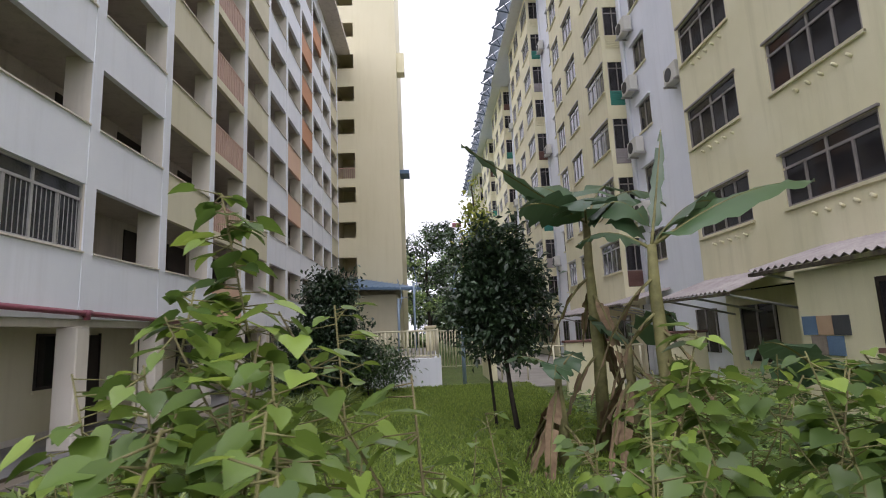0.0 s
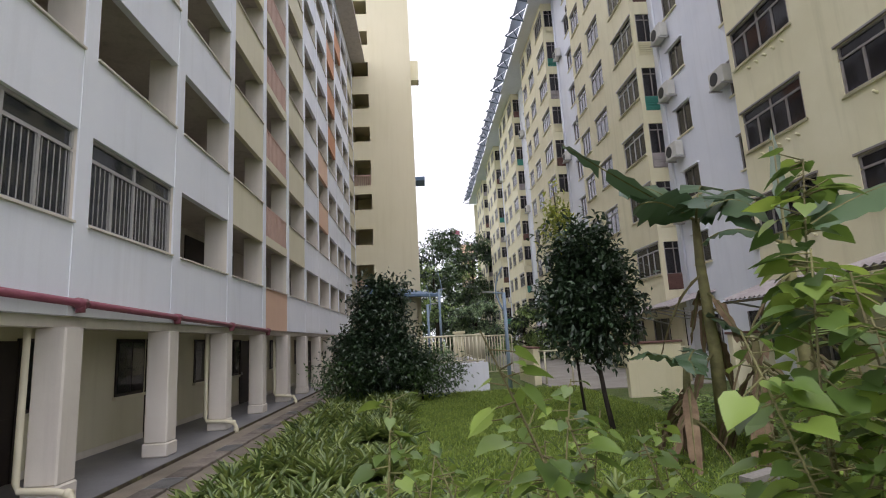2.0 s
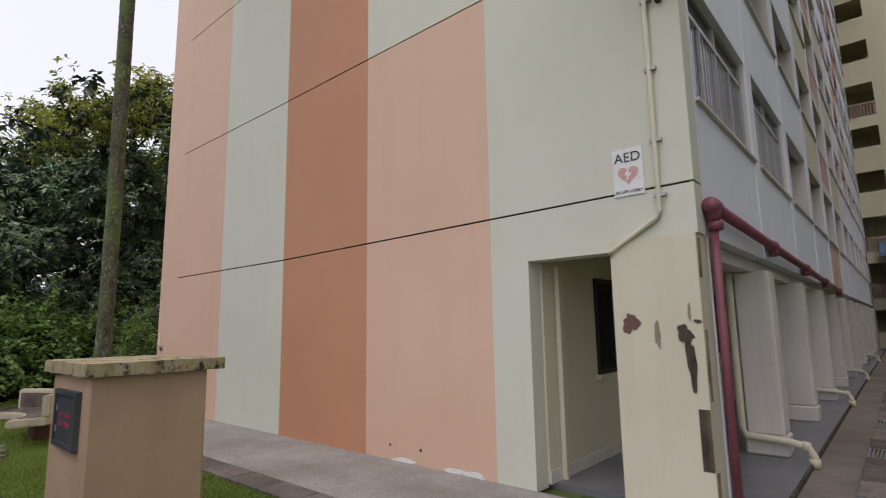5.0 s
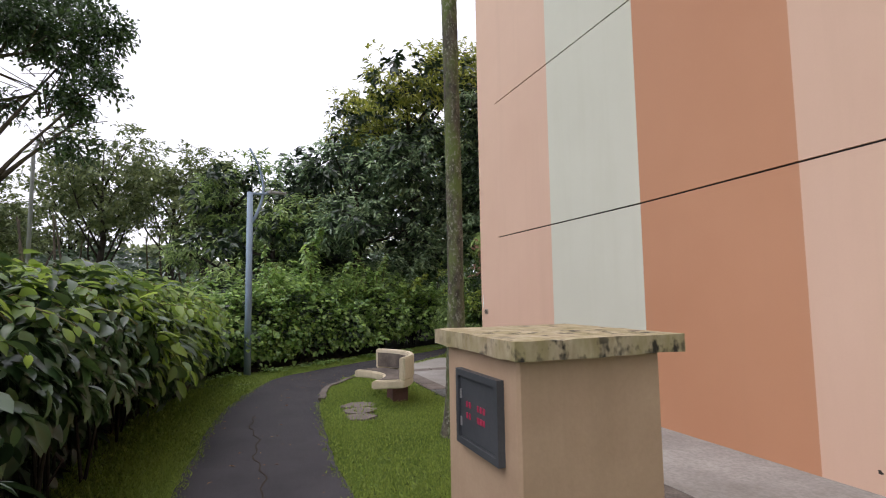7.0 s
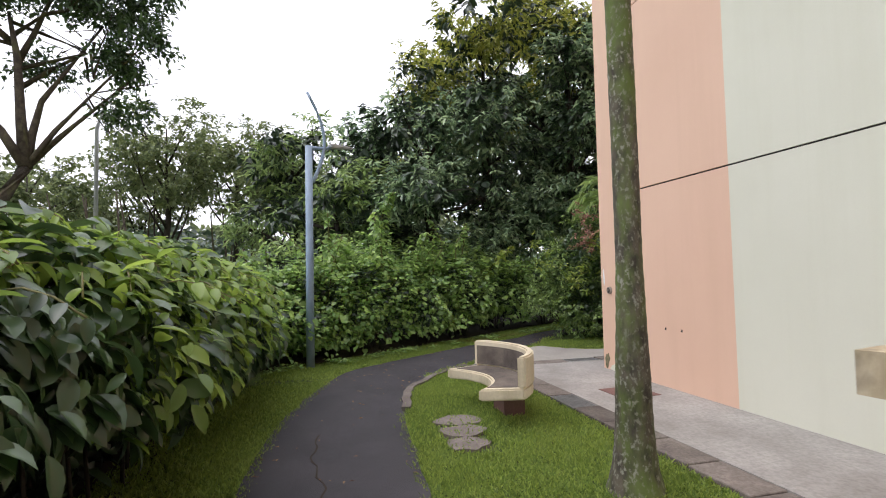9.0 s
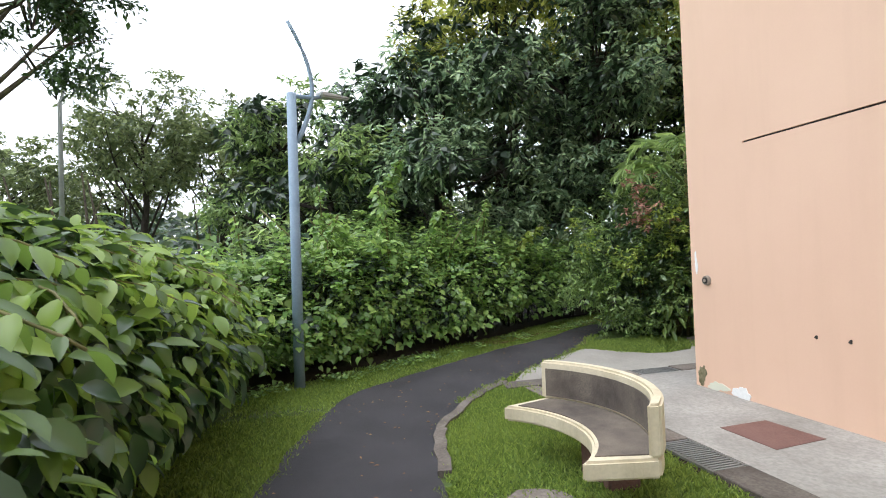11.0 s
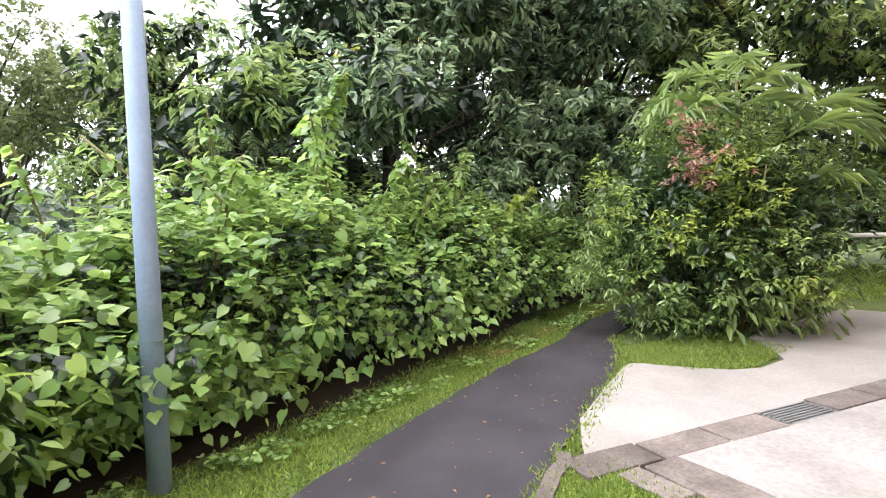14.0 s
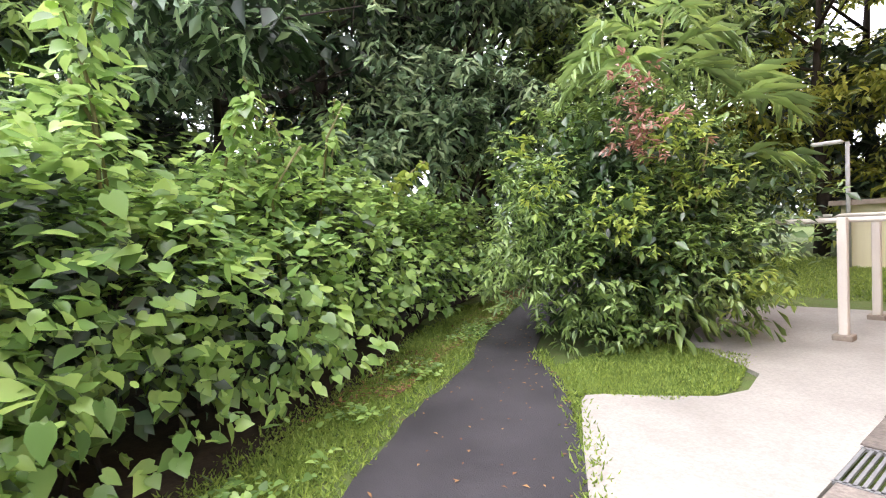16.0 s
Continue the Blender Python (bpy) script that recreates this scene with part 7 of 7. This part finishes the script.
# ---- strap-leaved lilies along the block's walkway ----
def strap_bed(name, label, n_plants, xr, yr, size, seed, m):
    r = rng(seed)
    cx = xr[0] + (xr[1] - xr[0]) * r.rand(n_plants)
    cy = yr[0] + (yr[1] - yr[0]) * r.rand(n_plants)
    g = np.array([noise.noise(Vector((a * 0.9, b * 0.9, seed))) for a, b in zip(cx, cy)]) > -0.16
    cx, cy = cx[g], cy[g]
    n_plants, per = len(cx), 14
    n = n_plants * per
    az = r.rand(n) * 2 * math.pi
    el = 0.5 + 0.8 * r.rand(n)
    p = np.stack([np.repeat(cx, per), np.repeat(cy, per), np.zeros(n)], 1)
    w1 = np.stack([np.cos(az) * np.cos(el), np.sin(az) * np.cos(el), np.sin(el)], 1)
    ln = size * (0.6 + 0.6 * r.rand(n))
    up = np.stack([-np.cos(az) * np.sin(el), -np.sin(az) * np.sin(el), np.cos(el)], 1)
    a = leaf_cloud(name, p, w1, up, ln, 0.045 + 0.025 * r.rand(n), m, None, 1)
    return tagged(a, label, "lily bed", kind="stuff")


strap_bed("lily_bed", "bed of strap-leaved spider lilies beside the walkway", 1300, (-4.5, -2.3), (3.2, 17.5), 0.40, 610, L_LILY)
strap_bed("lily_bed", "bed of strap-leaved spider lilies at the lawn edge", 160, (-2.6, 0.2), (3.6, 6.0), 0.4, 611, L_LILY)


# ---- grass ----
def grass(name, label, n, fn, size, seed):
    r = rng(seed)
    p = fn(r, n)
    n = len(p)
    w = np.stack([0.8 * r.normal(size=n), 0.8 * r.normal(size=n), np.ones(n)], 1)
    ln = size * (0.5 + 0.8 * r.rand(n))
    ob = leaf_cloud(name, p, w, np.stack([r.normal(size=n), r.normal(size=n), 0.2 * np.ones(n)], 1), ln, 0.007 + 0.006 * r.rand(n) + size * 0.06, L_GRASS)
    return tagged(ob, label, "grass", kind="stuff")


RE = np.array(right_edge)
LE = np.array(left_edge)


def between(edge, x):
    o = np.argsort(edge[:, 0])
    return np.interp(x, edge[o, 0], edge[o, 1])


def lawn_pts(r, n):
    x = -17.9 + 9.4 * r.rand(n)
    lo = between(RE, x) + np.where((x < -15.4), 0.10, 0.0) - 0.03 + 0.04 * r.normal(size=n)
    hi = np.where(x < -16.9, 2.98 - (-16.9 - x) * 0.1, 2.97) + 0.02 * r.normal(size=n)
    y = lo + (hi - lo) * r.rand(n)
    k = (hi > lo) & ~((x > -10.42) & (x < -9.48) & (y > 1.28) & (y < 2.22)) & ~((abs(x + 14.6) < 0.62) & (abs(y - 1.6) < 0.2) & (r.rand(n) < 0.75))
    return np.stack([x, y, -0.03 * np.ones(n)], 1)[k]


grass("lawn_grass", "short bright lawn grass round the bench", 90000, lawn_pts, 0.055, 700)


def verge_pts(r, n):
    x = -23.5 + 15 * r.rand(n)
    hi = between(LE, x) + 0.03 + 0.04 * r.normal(size=n)
    y = hi - np.where(x < -18.5, 0.75, 1.1) * r.rand(n) ** 1.2
    dx = np.where(x < -17.6, -0.75 * r.rand(n), 0)
    return np.stack([x + dx, y, -0.03 * np.ones(n)], 1)


grass("verge_grass", "short grass verge under the hedge", 80000, verge_pts, 0.055, 701)


def patch_pts(r, n):
    x = -20.4 + 1.7 * r.rand(n)
    y = 4.7 + 2.0 * r.rand(n)
    k = (x < -18.95 - 0.25 * abs(y - 5.6)) & (y > 4.75 + 0.55 * (-x - 19.6 < 0) * (x + 19.6)) & (y > between(RE, x) + 0.03) | ((x < -19.3) & (y > 6.2) & (y > between(RE, x) + 0.1))
    return np.stack([x, y, -0.02 * np.ones(n)], 1)[k]


grass("patch_grass", "short grass patch before the bush", 16000, patch_pts, 0.055, 702)


def field_pts(r, n):
    x = -2.5 + 5.6 * r.rand(n)
    y = 4.0 + 14.4 * r.rand(n)
    return np.stack([x, y, -0.03 * np.ones(n)], 1)


grass("field_grass", "mown lawn between the two blocks", 60000, field_pts, 0.10, 703)


def far_lawn_pts(r, n):
    return np.stack([-25 + 8 * r.rand(n), 11.2 + 9 * r.rand(n), -0.03 * np.ones(n)], 1)


grass("far_lawn_grass", "bright lawn beyond the exercise bars", 30000, far_lawn_pts, 0.09, 705)


def edge_pts(r, n):
    k = r.randint(0, len(RE), n)
    p = RE[k] + 0.05 * r.normal(size=(n, 2))
    q = (p[:, 0] < -17.4) & (p[:, 0] > -21)
    return np.stack([p[:, 0] + 0.05, p[:, 1], -0.02 * np.ones(n)], 1)[q]


grass("edge_tufts", "grass tufts along the path's edge", 6000, edge_pts, 0.065, 704)

# fallen leaves and petals
r = rng(720)
n = 420
k = r.randint(0, len(LE) - 1, n)
f_ = r.rand(n)
p = LE[k] * (1 - f_[:, None]) + RE[np.minimum(k, len(RE) - 1)] * f_[:, None]
keep = (p[:, 0] < -9) & (p[:, 0] > -22)
p = p[keep]
n = len(p)
tagged(leaf_cloud("fallen_leaves", np.stack([p[:, 0], p[:, 1], 0.006 * np.ones(n)], 1), np.stack([r.normal(size=n), r.normal(size=n), 0.05 * np.ones(n)], 1), np.tile(np.array([[0, 0, 1.0]]), (n, 1)), 0.02 + 0.03 * r.rand(n), 0.012 + 0.012 * r.rand(n), L_DRY), "small fallen leaves and petals scattered on the path", "leaves", kind="stuff")
n = 1500
x = -25 + 4.2 * r.rand(n)
y = np.interp(x, [-25, -22.8, -21.6, -20.4], [10.2, 7.0, 4.9, 3.2]) - 0.12 - 0.9 * r.rand(n) ** 2
tagged(leaf_cloud("leaf_litter", np.stack([x, y, 0.0 * np.ones(n)], 1), np.stack([r.normal(size=n), r.normal(size=n), 0.1 * np.ones(n)], 1), np.tile(np.array([[0, 0, 1.0]]), (n, 1)), 0.03 + 0.04 * r.rand(n), 0.02 + 0.015 * r.rand(n), L_DRY), "brown leaf litter at the foot of the shrubs", "leaves", kind="stuff")

# ---- green mesh fence and far belt of woods ----
gfence = thing("mesh_fence", "green mesh fence beyond the hedge", "fence", (-27, -2, 0))
box("mesh_panel", gfence, FENCEGREEN, -30.0, -29.95, -12, 2.5, 0, 1.75)
for k in range(7):
    box("post", gfence, FENCEGREEN, -30.05, -29.9, -12 + k * 2.4, -11.9 + k * 2.4, 0, 1.8)


def belt_pts(r, n):
    s = r.rand(n)
    ang = radians(95) + s * radians(175)
    d = 62 + 16 * r.rand(n)
    h = 8.5 + 2.5 * np.sin(ang * 9) + 1.5 * np.sin(ang * 23)
    z = h * (1 - r.rand(n) ** 2.0) * 0.98
    return np.stack([-10 + d * np.cos(ang), 5 + d * np.sin(ang), z], 1), np.stack([-np.cos(ang), -np.sin(ang), 0.6 * np.ones(n)], 1)


leaf_bank("far_woods", "distant belt of hazy green woods", "woods", belt_pts, 26000, 1.1, L_FAR, 730, 0, 0.7, 0.2, "stuff")


def under_pts(r, n):
    s = r.rand(n)
    ang = radians(120) + s * radians(120)
    dd = 36 + 12 * r.rand(n)
    h = 3.6 + 1.2 * np.sin(ang * 13)
    return np.stack([-10 + dd * np.cos(ang), 5 + dd * np.sin(ang), h * (1 - r.rand(n) ** 1.6)], 1), np.stack([-np.cos(ang), -np.sin(ang), 0.6 * np.ones(n)], 1)


# the dark banana leaf paints the wood's shade into this undergrowth
leaf_bank("wood_understory", "undergrowth between the far trunks, coloured dark for shade", "woods", under_pts, 18000, 0.6, L_BANANA, 731, 0, 0.6, 0.2, "stuff")


def cover_pts(r, n):
    k = r.randint(0, 7, n)
    b = np.array([(q[0], q[1]) for q in BANK[:7]])[k]
    t = r.rand(n)
    p = b + np.stack([0.95 + 0.45 * r.rand(n) - 0.54 * 1.4 * (t - 0.5), 0.6 + 0.3 * r.rand(n) + 0.84 * 1.4 * (t - 0.5)], 1)
    g = np.array([noise.noise(Vector((q[0] * 1.8, q[1] * 1.8, 5))) for q in p])
    p = p[g > 0.02]
    m = len(p)
    return np.stack([p[:, 0], p[:, 1], 0.02 + 0.07 * r.rand(m)], 1), np.stack([0.3 * r.normal(size=m), 0.3 * r.normal(size=m), np.ones(m)], 1)


def cover_bank(name, label, n, size, seed):
    p, out = cover_pts(rng(seed), n)
    return leaf_bank(name, label, "groundcover", lambda r, m: (p, out), len(p), size, L_CREEPER, seed, 2, 0.85, 0.1, "stuff", 0.4)


cover_bank("groundcover", "small creeper leaves spreading over the verge", 2600, 0.05, 732)
